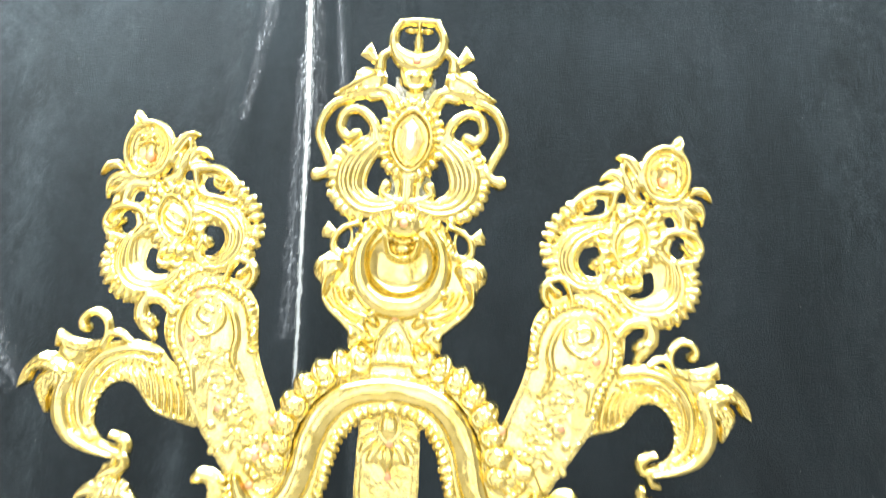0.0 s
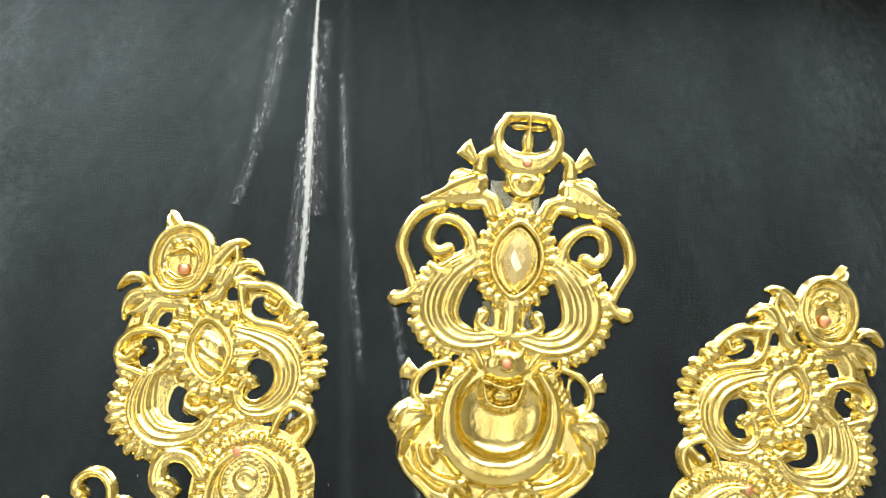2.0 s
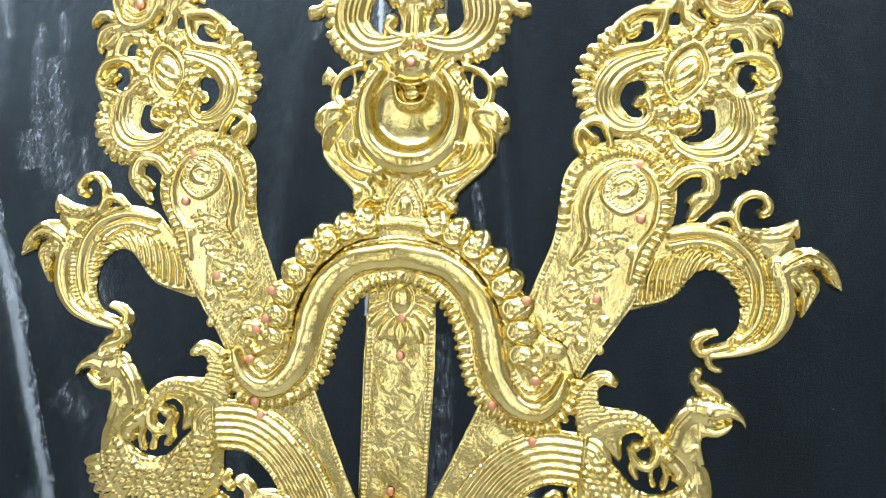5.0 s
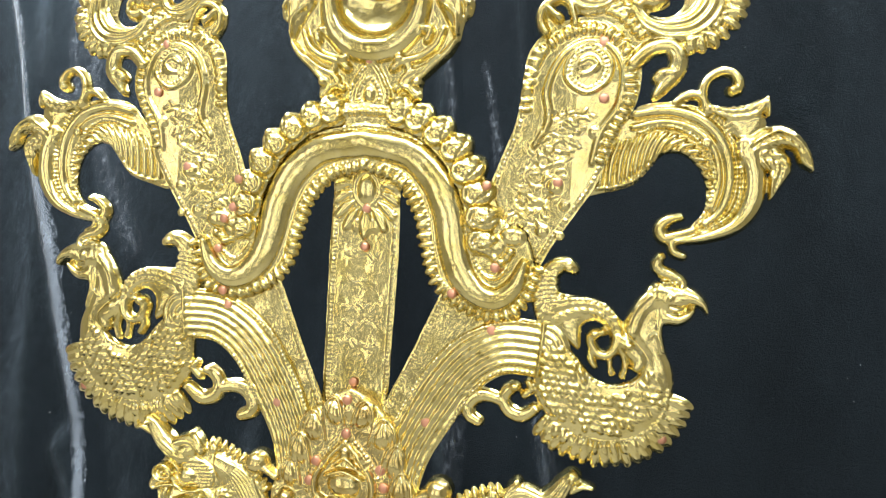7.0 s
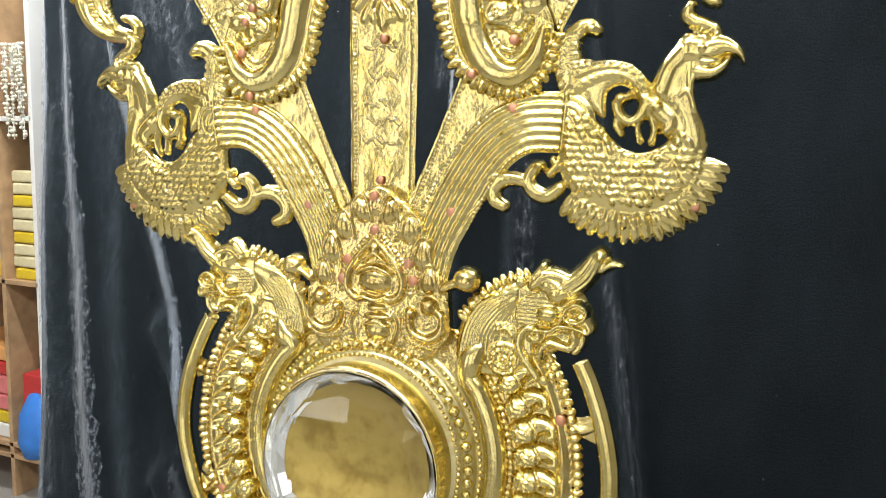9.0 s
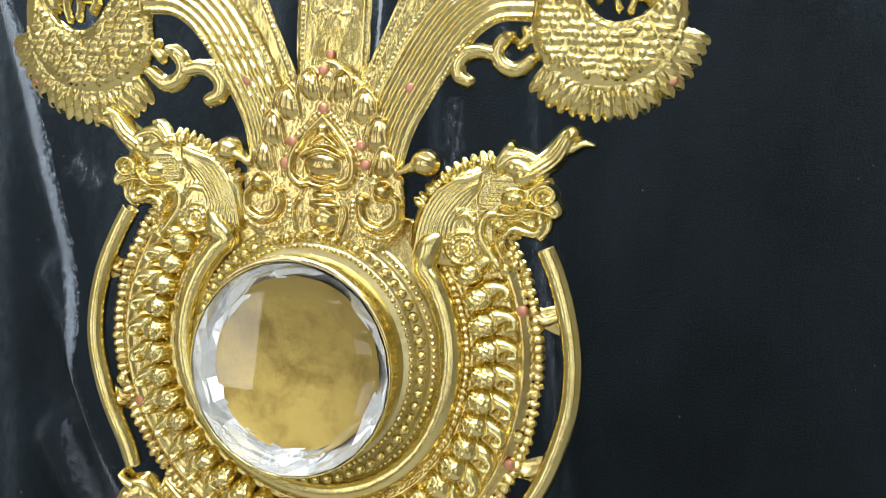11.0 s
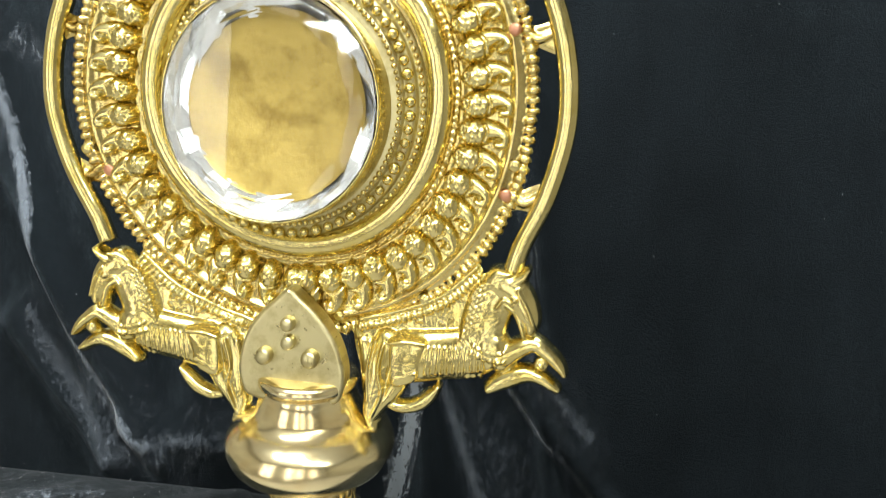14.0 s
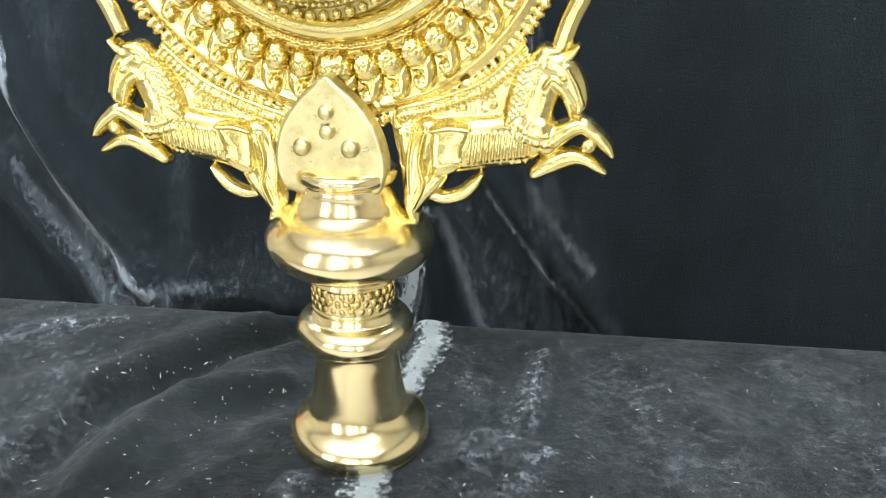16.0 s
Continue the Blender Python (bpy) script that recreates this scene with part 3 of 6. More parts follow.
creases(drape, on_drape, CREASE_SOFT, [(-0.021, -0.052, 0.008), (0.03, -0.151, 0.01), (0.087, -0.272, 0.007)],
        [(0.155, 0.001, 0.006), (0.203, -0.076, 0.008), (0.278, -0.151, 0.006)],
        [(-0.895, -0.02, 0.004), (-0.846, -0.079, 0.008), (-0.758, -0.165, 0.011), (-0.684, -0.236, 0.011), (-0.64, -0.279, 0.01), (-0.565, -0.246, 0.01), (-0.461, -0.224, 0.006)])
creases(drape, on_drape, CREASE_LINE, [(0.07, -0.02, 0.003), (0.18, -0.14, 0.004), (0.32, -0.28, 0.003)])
# broad faint flecks that paint the sheen of the low folds
creases(drape, on_drape, SHEEN_HAZE, [(0.01, -0.02, 0.02), (0.08, -0.15, 0.045), (0.16, -0.3, 0.04)],
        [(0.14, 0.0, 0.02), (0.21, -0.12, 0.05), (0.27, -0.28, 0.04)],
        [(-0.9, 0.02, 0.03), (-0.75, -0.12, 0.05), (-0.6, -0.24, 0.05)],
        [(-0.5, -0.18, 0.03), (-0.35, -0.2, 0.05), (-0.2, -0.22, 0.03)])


# ---- the table under its velvet cloth ----
def rear_edge(x):
    return 0.165 + 0.07 * x


def cloth_height(x, y):
    """Wrinkles of the cloth: lines of x, y, with their spread and height."""
    h = 0.0 * x
    for line, spread, high in ((((-0.09, 0.15), (-0.155, 0.085), (-0.187, 0.025), (-0.221, -0.02), (-0.24, -0.13)), 0.019, -0.026),
                               (((-0.13, 0.14), (-0.20, 0.08), (-0.25, 0.0)), 0.022, 0.012), (((-0.07, 0.03), (-0.153, -0.003), (-0.175, -0.093), (-0.174, -0.16)), 0.016, 0.016),
                               (((-0.05, 0.0), (-0.11, -0.03), (-0.13, -0.14)), 0.018, -0.008), (((0.085, -0.03), (0.123, 0.006), (0.165, -0.006)), 0.013, -0.015),
                               (((0.14, -0.005), (0.103, -0.065), (0.09, -0.13)), 0.012, 0.009), (((0.195, 0.15), (0.174, 0.035), (0.15, -0.12)), 0.012, 0.008),
                               (((0.05, 0.16), (0.06, 0.05)), 0.012, 0.005), (((-0.45, 0.05), (-0.3, 0.11)), 0.02, 0.007), (((-0.42, -0.02), (-0.27, 0.05)), 0.02, -0.006),
                               (((0.30, 0.12), (0.36, 0.02), (0.34, -0.1)), 0.03, 0.005), (((0.23, 0.05), (0.26, -0.1)), 0.02, -0.004), (((0.45, 0.12), (0.5, -0.1)), 0.03, 0.005)):
        deep = 0.0 * x
        for (x0, y0), (x1, y1) in zip(line[:-1], line[1:]):
            dx, dy = x1 - x0, y1 - y0
            t = np.clip(((x - x0) * dx + (y - y0) * dy) / (dx * dx + dy * dy), 0, 1)
            d = np.hypot(x - x0 - t * dx, y - y0 - t * dy) / spread
            deep = np.maximum(deep, np.exp(-d * d))
        h = h + high * deep
    flat = np.clip((np.hypot(x - 0.02, y + 0.042) - 0.055) / 0.05, 0, 1)
    return (h + 0.0018 * np.sin(40 * x + 13 * y) * np.sin(23 * y) + 0.0012 * np.sin(95 * x - 60 * y + 3 * np.sin(20 * y))) * flat


table = tagged(new("display_table"), "low wooden display table hidden under black velvet", "table")
table.location = (0.0, -0.012, 0)
part("tabletop", box_bm(1.9, 0.235, 0.03, (0, 0, TABLE - 0.06), 0.004), WOOD, table)
for lx in (-0.88, 0.88):
    for ly in (-0.08, 0.08):
        part("leg", box_bm(0.05, 0.05, TABLE - 0.075, (lx, ly, (TABLE - 0.075) / 2), 0.004), WOOD, table)

FRONT = 0.335
tx, tv = np.meshgrid(np.linspace(-1.0, 1.0, 260), np.linspace(0, 1, 170))
run = tv * 1.5 - 0.45                       # way over the rear edge, across the top and down the front
ty = np.where(run < 0, rear_edge(tx) + 0.006 * np.sin(np.clip(-run, 0, 0.02) * 78), rear_edge(tx) - np.minimum(run, FRONT))
tz = np.where(run < 0, np.where(run > -0.02, -0.02 * (1 - np.cos(run * 78)) * 0.5, run), np.where(run > FRONT, -(run - FRONT), 0))
ty = np.where(run > FRONT, ty + 0.012 * np.sin(26 * tx), ty)
tz = tz + np.where((run > 0) & (run < FRONT), cloth_height(tx, ty), 0)
cloth = cloth_mesh("table_cloth", tx, ty, TABLE + tz, VELVET_TABLE)
tagged(cloth, "dusty black velvet cloth wrinkled over the display table", "table cloth")


def on_cloth(x, y):
    return x, y, TABLE + float(cloth_height(np.array(x), np.array(y))) + 0.002


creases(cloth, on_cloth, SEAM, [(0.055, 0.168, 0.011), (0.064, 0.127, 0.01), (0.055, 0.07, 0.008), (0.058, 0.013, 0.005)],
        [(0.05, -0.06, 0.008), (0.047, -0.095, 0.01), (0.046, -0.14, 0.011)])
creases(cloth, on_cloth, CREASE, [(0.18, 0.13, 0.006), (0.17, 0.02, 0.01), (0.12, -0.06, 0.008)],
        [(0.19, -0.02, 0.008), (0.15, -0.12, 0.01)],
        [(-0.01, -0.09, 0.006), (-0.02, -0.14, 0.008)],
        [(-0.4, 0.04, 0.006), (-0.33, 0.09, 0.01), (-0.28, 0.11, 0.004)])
# the same pale haze on the table: nap sheen put into colour
creases(cloth, on_cloth, SHEEN_HAZE, [(0.2, 0.15, 0.02), (0.29, 0.05, 0.05), (0.33, -0.12, 0.05)],
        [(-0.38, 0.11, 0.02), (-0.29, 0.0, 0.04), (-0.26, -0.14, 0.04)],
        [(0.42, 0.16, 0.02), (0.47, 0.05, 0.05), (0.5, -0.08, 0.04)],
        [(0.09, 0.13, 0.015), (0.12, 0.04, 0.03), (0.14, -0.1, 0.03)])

# specks of lint caught in the pile
rng = np.random.default_rng(5)
for owner, place, n, span, name in ((drape, on_drape, 150, (-1.2, 1.1, -0.25, 1.9), "lint"), (cloth, on_cloth, 900, (-0.5, 0.6, -0.15, 0.15), "lint")):
    verts, faces = [], []
    for _ in range(n):
        x, z = rng.uniform(*span[:2]), rng.uniform(*span[2:])
        a, ln, wd = rng.uniform(0, 3.14), rng.uniform(0.0008, 0.0024) if rng.random() < 0.2 else 0.0006, 0.00026
        if name == "lint" and owner is drape:
            ln, wd = ln * 1.3, wd * 1.3
        b = len(verts)
        for s, q in ((-1, -1), (1, -1), (1, 1), (-1, 1)):
            verts.append(place(x + s * ln * math.cos(a) - q * wd * math.sin(a), z + s * ln * math.sin(a) + q * wd * math.cos(a)))
        faces.append((b, b + 1, b + 2, b + 3))
    specks = mesh_object(name, verts, faces, LINT, owner, "white specks of lint")
    specks["kind"] = "stuff"


# ---- shelves of wares beyond the edge of the drape ----
shelf = tagged(new("shelf_unit"), "wood and white laminate shelf unit filled with wrapped wares", "shelf")
shelf.location = (-2.62, 1.62, 0)
for x in (-0.30, 0.16, 0.36):
    part("upright", box_bm(0.022, 0.36, 2.4, (x, 0, 1.2), 0.002), WHITE if x > 0.2 else WOOD, shelf)
for z in (0.18, TABLE - 0.52, TABLE + 0.18, TABLE + 0.84, 2.3):
    part("shelf_board", box_bm(0.66, 0.36, 0.02, (0.03, 0, z), 0.002), WOOD if z < 1.0 else WHITE, shelf)
part("back_panel", box_bm(0.68, 0.01, 2.4, (0.03, 0.185, 1.2)), WHITE, shelf)
PACKS = {"yellow": plain("yellow_wrap", (0.72, 0.52, 0.03), 0.35), "red": plain("red_wrap", (0.55, 0.04, 0.04), 0.4), "pink": plain("pink_wrap", (0.72, 0.20, 0.20), 0.45),
         "cream": plain("cream_paper", (0.70, 0.62, 0.38), 0.6), "orange": plain("orange_wrap", (0.75, 0.36, 0.12), 0.4), "blue": plain("blue_plastic", (0.04, 0.22, 0.70), 0.4), "white": WHITE}


def pack(x, z, sx, sz, colour, tilt=0.0):
    ob = part("wrapped_pack", box_bm(sx, 0.26, sz, (0, 0, sz / 2), min(0.008, sz / 4)), PACKS[colour])
    ob.matrix_world = pose(-2.62 + x, 1.60, z, 0, 0, tilt)
    return tagged(ob, f"{colour} flat wrapped pack stacked on the shelf", "pack", group="stacked packs")


random.seed(4)
for base, stack in ((TABLE + 0.85, ("pink", "white", "orange", "pink", "yellow", "white", "pink", "yellow")), (TABLE + 0.19, ("yellow", "white", "yellow", "yellow", "orange", "red", "red")),
                    (TABLE - 0.51, ("white", "yellow", "pink", "pink", "red", "orange"))):
    z = base
    for colour in stack:
        hgt = random.uniform(0.055, 0.085)
        pack(-0.07 + random.uniform(-0.012, 0.012), z, 0.40, hgt - 0.004, colour, random.uniform(-2, 2))
        z += hgt
z = TABLE + 0.19
for k in range(9):
    pack(0.265 + random.uniform(-0.006, 0.006), z, 0.15, 0.046, "cream" if k % 3 else "yellow", random.uniform(-4, 4))
    z += 0.05
pack(0.265, TABLE - 0.51, 0.13, 0.30, "red", 2)
bag_v, bag_f = lathe([(0.0, 0.0), (0.075, 0.0), (0.092, 0.06), (0.085, 0.18), (0.05, 0.26), (0.02, 0.28), (0.0, 0.28)], 24, 0.06)
bag = tagged(mesh_object("plastic_bag", bag_v, bag_f, PACKS["blue"], smooth=True), "blue crumpled plastic bag on the lowest shelf", "bag")
bag.location = (-2.34, 1.50, 0.192)
# white bead garlands hung over the upright
strands = tagged(new("bead_garland"), "bunch of white bead garlands hanging at the shelf edge", "garland")
strands.location = (-2.33, 1.425, TABLE + 1.12)
bm = bmesh.new()
bmesh.ops.create_icosphere(bm, subdivisions=1, radius=0.0075)
bead_mesh = bpy.data.meshes.new("bead")
bm.to_mesh(bead_mesh)
bm.free()
bead_mesh.shade_smooth()
bead_mesh.materials.append(plain("cream_beads", (0.74, 0.71, 0.58), 0.4))
for k in range(13):
    n, x0, y0 = random.choice((11, 14, 17, 24)), random.uniform(-0.07, 0.07), random.uniform(-0.012, 0.012)
    strand = part("bead_strand", box_bm(0.002, 0.002, 0.015 * n, (x0, y0, -0.0075 * n)), PACKS["white"], strands, "thin white cord")
    for i in range(n):
        bead = new("bead", bead_mesh)
        bead.parent = strand
        bead.matrix_basis = Matrix.Translation((x0 + 0.007 * math.sin(i * 0.5 + 2 * k) + random.uniform(-0.003, 0.003), y0 + random.uniform(-0.008, 0.008), -0.015 * i + random.uniform(-0.003, 0.003))) @ Matrix.Scale(random.uniform(0.7, 1.25), 4)


# ---- the brass standard ----
standard = tagged(new("ceremonial_standard"), "tall polished brass ceremonial standard with embossed ornament and a round crystal", "standard")
standard.location = (0, 0, TABLE)

rivet_mesh = bpy.data.meshes.new("rivet")
rv, rf = lathe([(0.0, 1.9), (1.6, 1.75), (2.8, 1.3), (3.4, 0.4), (3.5, -1.2)], 14, 0.02)
rivet_mesh.from_pydata([(1.1 * x / 1000, -0.72 * z / 1000, 1.1 * y / 1000) for x, y, z in rv], [], rf)
rivet_mesh.shade_smooth()
rivet_mesh.materials.append(COPPER)
brass_rivet_mesh = rivet_mesh.copy()
brass_rivet_mesh.materials.clear()
brass_rivet_mesh.materials.append(BRASS)


def rivet(parent, u, w, lift, size=1.0, brass=False):
    ob = new("rivet", brass_rivet_mesh if brass else rivet_mesh)
    ob.parent = parent
    x, y, z = on_sheet(u, w, lift)
    ob.matrix_basis = Matrix.LocRotScale((x, y, z), Euler((0, random.uniform(0, 6), 0)), (size,) * 3)
    if not brass:
        ob["label"] = "copper rivet head"
    return ob


def tube(name, points, mat, parent, label="", n=20, hollow=False):
    """A round bar through points (u, w, radius, lift) in mm on the sheet."""
    c = glide(points, 10)
    xs = np.c_[on_sheet(c[:, 0], c[:, 1], c[:, 3])]
    way = np.gradient(xs, axis=0)
    verts, faces = [], []
    for p, d, r in zip(xs, way, c[:, 2] / 1000):
        d = Vector(d).normalized()
        a = d.cross(Vector((0, 1, 0))).normalized()
        b = d.cross(a)
        for i in range(n):
            t = 2 * math.pi * i / n
            verts.append(Vector(p) + (math.cos(t) * a + math.sin(t) * b) * float(r))
    for k in range(len(c) - 1):
        faces += [(k * n + i, k * n + (i + 1) % n, (k + 1) * n + (i + 1) % n, (k + 1) * n + i) for i in range(n)]
    for k, end in ((0, 1), (len(c) - 1, -1)):
        ring = [k * n + i for i in range(n)]
        if hollow:
            b = len(verts)
            q = xs[k]
            inward = [Vector(q) + 0.8 * (verts[i] - Vector(q)) for i in ring]
            deep = [v + Vector(way[k]).normalized() * 0.02 * end for v in inward]
            verts += inward + deep
            for i in range(n):
                j = (i + 1) % n
                faces += [(ring[i], ring[j], b + j, b + i), (b + i, b + j, b + n + j, b + n + i)]
            faces.append(tuple(b + n + i for i in range(n)))
        else:
            faces.append(tuple(ring))
    ob = mesh_object(name, verts, faces, mat, parent, label, True)
    bm = bmesh.new()
    bm.from_mesh(ob.data)
    bmesh.ops.recalc_face_normals(bm, faces=bm.faces)
    bm.to_mesh(ob.data)
    bm.free()
    return ob


def tilted(u, w, x, y, lift):
    """A place x across and y up (mm) from the sheet's point u, w, on the plane that touches the sheet there."""
    x0, y0, z0 = on_sheet(u, w, 0)
    slope = float(bow(u / 1000, w / 1000 + 0.01) - bow(u / 1000, w / 1000 - 0.01)) / 0.02
    return float(x0) + x / 1000, float(y0) + slope * y / 1000 - lift / 1000, float(z0) + y / 1000


def turned(name, profile, u, w, mat, parent, label="", n=96, smooth=True):
    """A ring or boss turned round an axis that points out of the sheet: (radius, lift) in mm."""
    vs, fs = lathe(profile, n)
    return mesh_object(name, [tilted(u, w, x, y, z) for x, y, z in vs], fs, mat, parent, label, smooth)


def bead_ring(name, u, w, radius, lift, r, pitch, mat, parent, a0=0.0, a1=360.0):
    bm = bmesh.new()
    n = int(abs(radians(a1 - a0)) * radius / pitch)
    for i in range(n):
        a = radians(a0 + (a1 - a0) * (i + 0.5) / n)
        k = random.uniform(0.85, 1.15)
        at = Matrix.Translation(tilted(u, w, radius * math.cos(a), radius * math.sin(a), lift)) @ Matrix.Diagonal((k, k, k, 1))
        bmesh.ops.create_icosphere(bm, subdivisions=2, radius=r / 1000, matrix=at)
    return part(name, bm, mat, parent, smooth=True)


# blades behind: the middle one and a pair that spread to the sides
r = Relief(-36, 36, 630, 872, seed=11)
r.fill([(-30, 636), (-30.5, 720), (-31, 790), (-29, 866), (29, 866), (31, 790), (29.5, 720), (29, 636)], soft=False)
r.stroke([(-27, 640, 1.2), (-28.5, 790, 1.2), (-27, 862, 1.2)], 0.9, sil=False, both=True)
r.beads([(-25.5, 640), (-26.5, 790), (-25, 850)], 3.7, 1.6, 1.5, both=True)
r.dome(0, 844, 9, 13, 5).stroke([(0, 859, 2), (10, 851, 2), (10, 838, 2), (0, 829, 2), (-10, 838, 2), (-10, 851, 2)], 2.4, sil=False, closed=True)
r.beads([(0, 862), (13, 853), (13, 836), (0, 826), (-13, 836), (-13, 853)], 4, 1.7, closed=True)
for a, b in (((15, 848), (28, 846)), ((14, 841), (27, 834)), ((12, 833), (24, 822)), ((8, 826), (17, 812))):
    r.stroke([(*a, 2), (0.5 * (a[0] + b[0]), 0.5 * (a[1] + b[1]) + 1, 4.5), (*b, 3.5)], 3.2, sil=False, both=True)
r.stroke([(0, 824, 3), (0, 815, 7), (0, 804, 2)], 3.5, sil=False).dome(8, 814, 5, 6, 2.5, both=True)
for w, left, right in ((790, -17, 15), (767, -13, 14), (745, -17, 14), (730, -15, 17), (713, -19, 17)):
    # five lines of engraving as plain bars
    u = left
    while u < right - 3:
        n = r.rng.uniform(3, 8)
        r.stroke([(u, w + r.rng.uniform(-4, 4), 0.8), (u + n / 2, w + r.rng.uniform(-2, 2), 1.1), (min(u + n, right), w + r.rng.uniform(-4, 4), 0.8)], 1.0, sil=False)
        u += n * 0.7 + r.rng.uniform(1.5, 3.2)
centre_blade = r.finish(beat=0.14, punch=0.03).build("centre_blade", BRASS, standard, lift=0.0, label="upright brass blade with beaded edges and engraved bars")
for u, w in ((1, 828), (1, 796), (-2, 681)):
    rivet(centre_blade, u, w, 2.0)

r = Relief(18, 222, 632, 985, seed=12)
EDGE_IN = [(24, 655), (48, 710), (71, 763), (94, 818), (112, 866), (125, 902), (128, 932)]
EDGE_OUT = [(214, 918), (203, 894), (189, 856), (176, 834), (155, 800), (132, 752), (100, 700)]
r.fill(EDGE_IN + [(132, 956), (150, 974), (176, 979), (199, 968), (214, 945)] + EDGE_OUT + [(60, 640), (30, 640)])
r.beads([(u + 3.5, w - 1) for u, w in EDGE_IN], 3.8, 1.6, 1.5)
r.beads([(u - 3.5, w + 1) for u, w in EDGE_OUT], 3.8, 1.6, 1.5)
r.stroke([(140, 882, 2), (150, 902, 3), (147, 925, 3), (156, 949, 3), (173, 960, 3), (191, 957, 3), (202, 940, 3), (201, 914, 3), (189, 893, 3), (184, 870, 2)], 3.0, sil=False)
r.beads([(132, 925), (141, 954), (168, 970), (196, 963), (208, 938), (207, 914), (196, 890), (190, 872)], 6.6, 2.9, 4.0, long=1.7).beads([(131, 910), (131, 930), (138, 952)], 6.6, 2.9, 4.0, long=2.0)
r.beads([(135, 945), (152, 967), (176, 974), (198, 964), (211, 941), (211, 918)], 4, 1.5)
r.dome(177, 940, 16, 17, 3.0).dome(177, 941, 11, 12, 4.2).stroke([(171, 944, 2), (177, 947, 2.2), (183, 943, 2), (179, 937, 2), (173, 935, 1.8)], 5.6, sil=False)
r.stroke([(177, 958, 1.8), (192, 948, 1.8), (192, 932, 1.8), (177, 922, 1.8), (162, 932, 1.8), (162, 948, 1.8)], 3.2, sil=False, closed=True)
r.beads([(177, 955), (189, 947), (189, 933), (177, 925), (165, 933), (165, 947)], 3.4, 1.4, base=2.0, closed=True)
for k in range(16):
    # engraved lines, each a row of short plain bars
    w = 908 - 6.0 * k
    left, right = 146 - 2.1 * k, 186 - 2.4 * k
    u = left + r.rng.uniform(0, 5)
    while u < right - 3:
        n = r.rng.uniform(2, 6)
        at = w + r.rng.uniform(-2.0, 2.0)
        tip = at + r.rng.uniform(-4.5, 4.5)
        r.stroke([(u, at, 0.8), (u + n / 2, 0.5 * (at + tip) + r.rng.uniform(-2, 2), 1.2), (min(u + n, right), tip, 0.8)], r.rng.uniform(0.8, 1.6), sil=False, cut=r.rng.random() < 0.35)
        u += n * 0.8 + r.rng.uniform(1.0, 3.0)
r.dome(185, 893, 4.5, 4.5, 2.5).dome(158, 852, 6, 6, 3).dome(166, 838, 4, 4, 2.4).dome(150, 818, 5, 5, 2.4)
r.finish(beat=0.2, punch=0.03)
for flip in (False, True):
    s = -1 if flip else 1
    blade = r.build("side_blade", BRASS, standard, lift=6.5, flip=flip, label="slanting brass blade with an arched plaque and engraved bars")
    for u, w, brass in ((186, 960, 0), (190, 918, 0), (160, 855, 0), (152, 880, 1), (164, 815, 1)):
        rivet(blade, s * u, w, 8.5, brass=bool(brass))

# the pierced crest on each side blade
r = Relief(110, 312, 915, 1148, res=0.8, seed=13)
r.fill([(186.3, 974.5), (166.3, 982), (158.2, 999.1), (151.3, 1025.2), (164.9, 1043.3), (190.3, 1048.9), (203.8, 1064.5), (224.7, 1067.6), (246.3, 1062.2), (252.3, 1043.3), (250, 1021.7), (257.9, 1000.5), (255.3, 978.9), (237.7, 965), (216.5, 967.8)], h=0.6)
r.fill([(160.2, 1061.3), (176.7, 1078.4), (197.5, 1085.6), (214.8, 1082.1), (225.1, 1063.3), (209.8, 1045.5), (184.7, 1040), (159.2, 1034.3), (145.8, 1038)], h=0.5).fill([(237.3, 1068.1), (262.1, 1071.3), (274.7, 1052.9), (280.8, 1032), (278, 1014.6), (275.7, 988.7), (257.7, 974.8), (243, 1004)], h=0.5).fill([(141.7, 989.4), (158.6, 994.7), (164.6, 977.5), (194, 983.7), (216.5, 967.8), (213.8, 950.5), (166.6, 955.9), (142.5, 963.1)], h=0.5)
# pierced grounds
r.hole([(168.3, 1057.3), (178.4, 1060.4), (181.4, 1065.7), (180.1, 1069.9), (186.2, 1069.3), (189.3, 1063.4), (186.5, 1057.3), (174.7, 1054.2)])
r.hole([(196.4, 1074.9), (206.5, 1075.7), (206.9, 1067.6), (199.2, 1067.7)]).hole([(245.4, 1054), (249.3, 1056.8), (253.8, 1053.6), (255.4, 1046), (249.5, 1045.7)])
r.hole([(253.5, 1030.6), (256.3, 1036.7), (263.7, 1037.1), (265.8, 1032.9), (261.2, 1028.4), (265.8, 1022.6), (262.1, 1016.3), (256.9, 1019.5), (253.1, 1024.5)])
r.hole([(169.2, 1020.8), (176.6, 1024.7), (183.4, 1025.1), (185.2, 1015.5), (178.6, 1011.6), (178.3, 1005.4), (184.7, 1001.4), (184.3, 997), (177.4, 996.6), (169.1, 1002.3), (166.1, 1011.8)])
r.hole([(229.8, 1001.5), (236.3, 1003.6), (239.5, 995.1), (239.4, 985.6), (232.4, 979.2), (222.4, 978.5), (216.2, 981.6), (223.7, 982.9), (230, 987.6), (227.7, 996.1)])
r.hole([(146.8, 990.5), (154.7, 990.1), (159, 981.6), (159.6, 975.5), (155.2, 976.1), (153.6, 983), (149.1, 985.4)]).hole([(216.8, 954.2), (224.2, 956.4), (231.9, 954.3), (230.5, 950), (228.5, 944.8), (220.1, 945)])
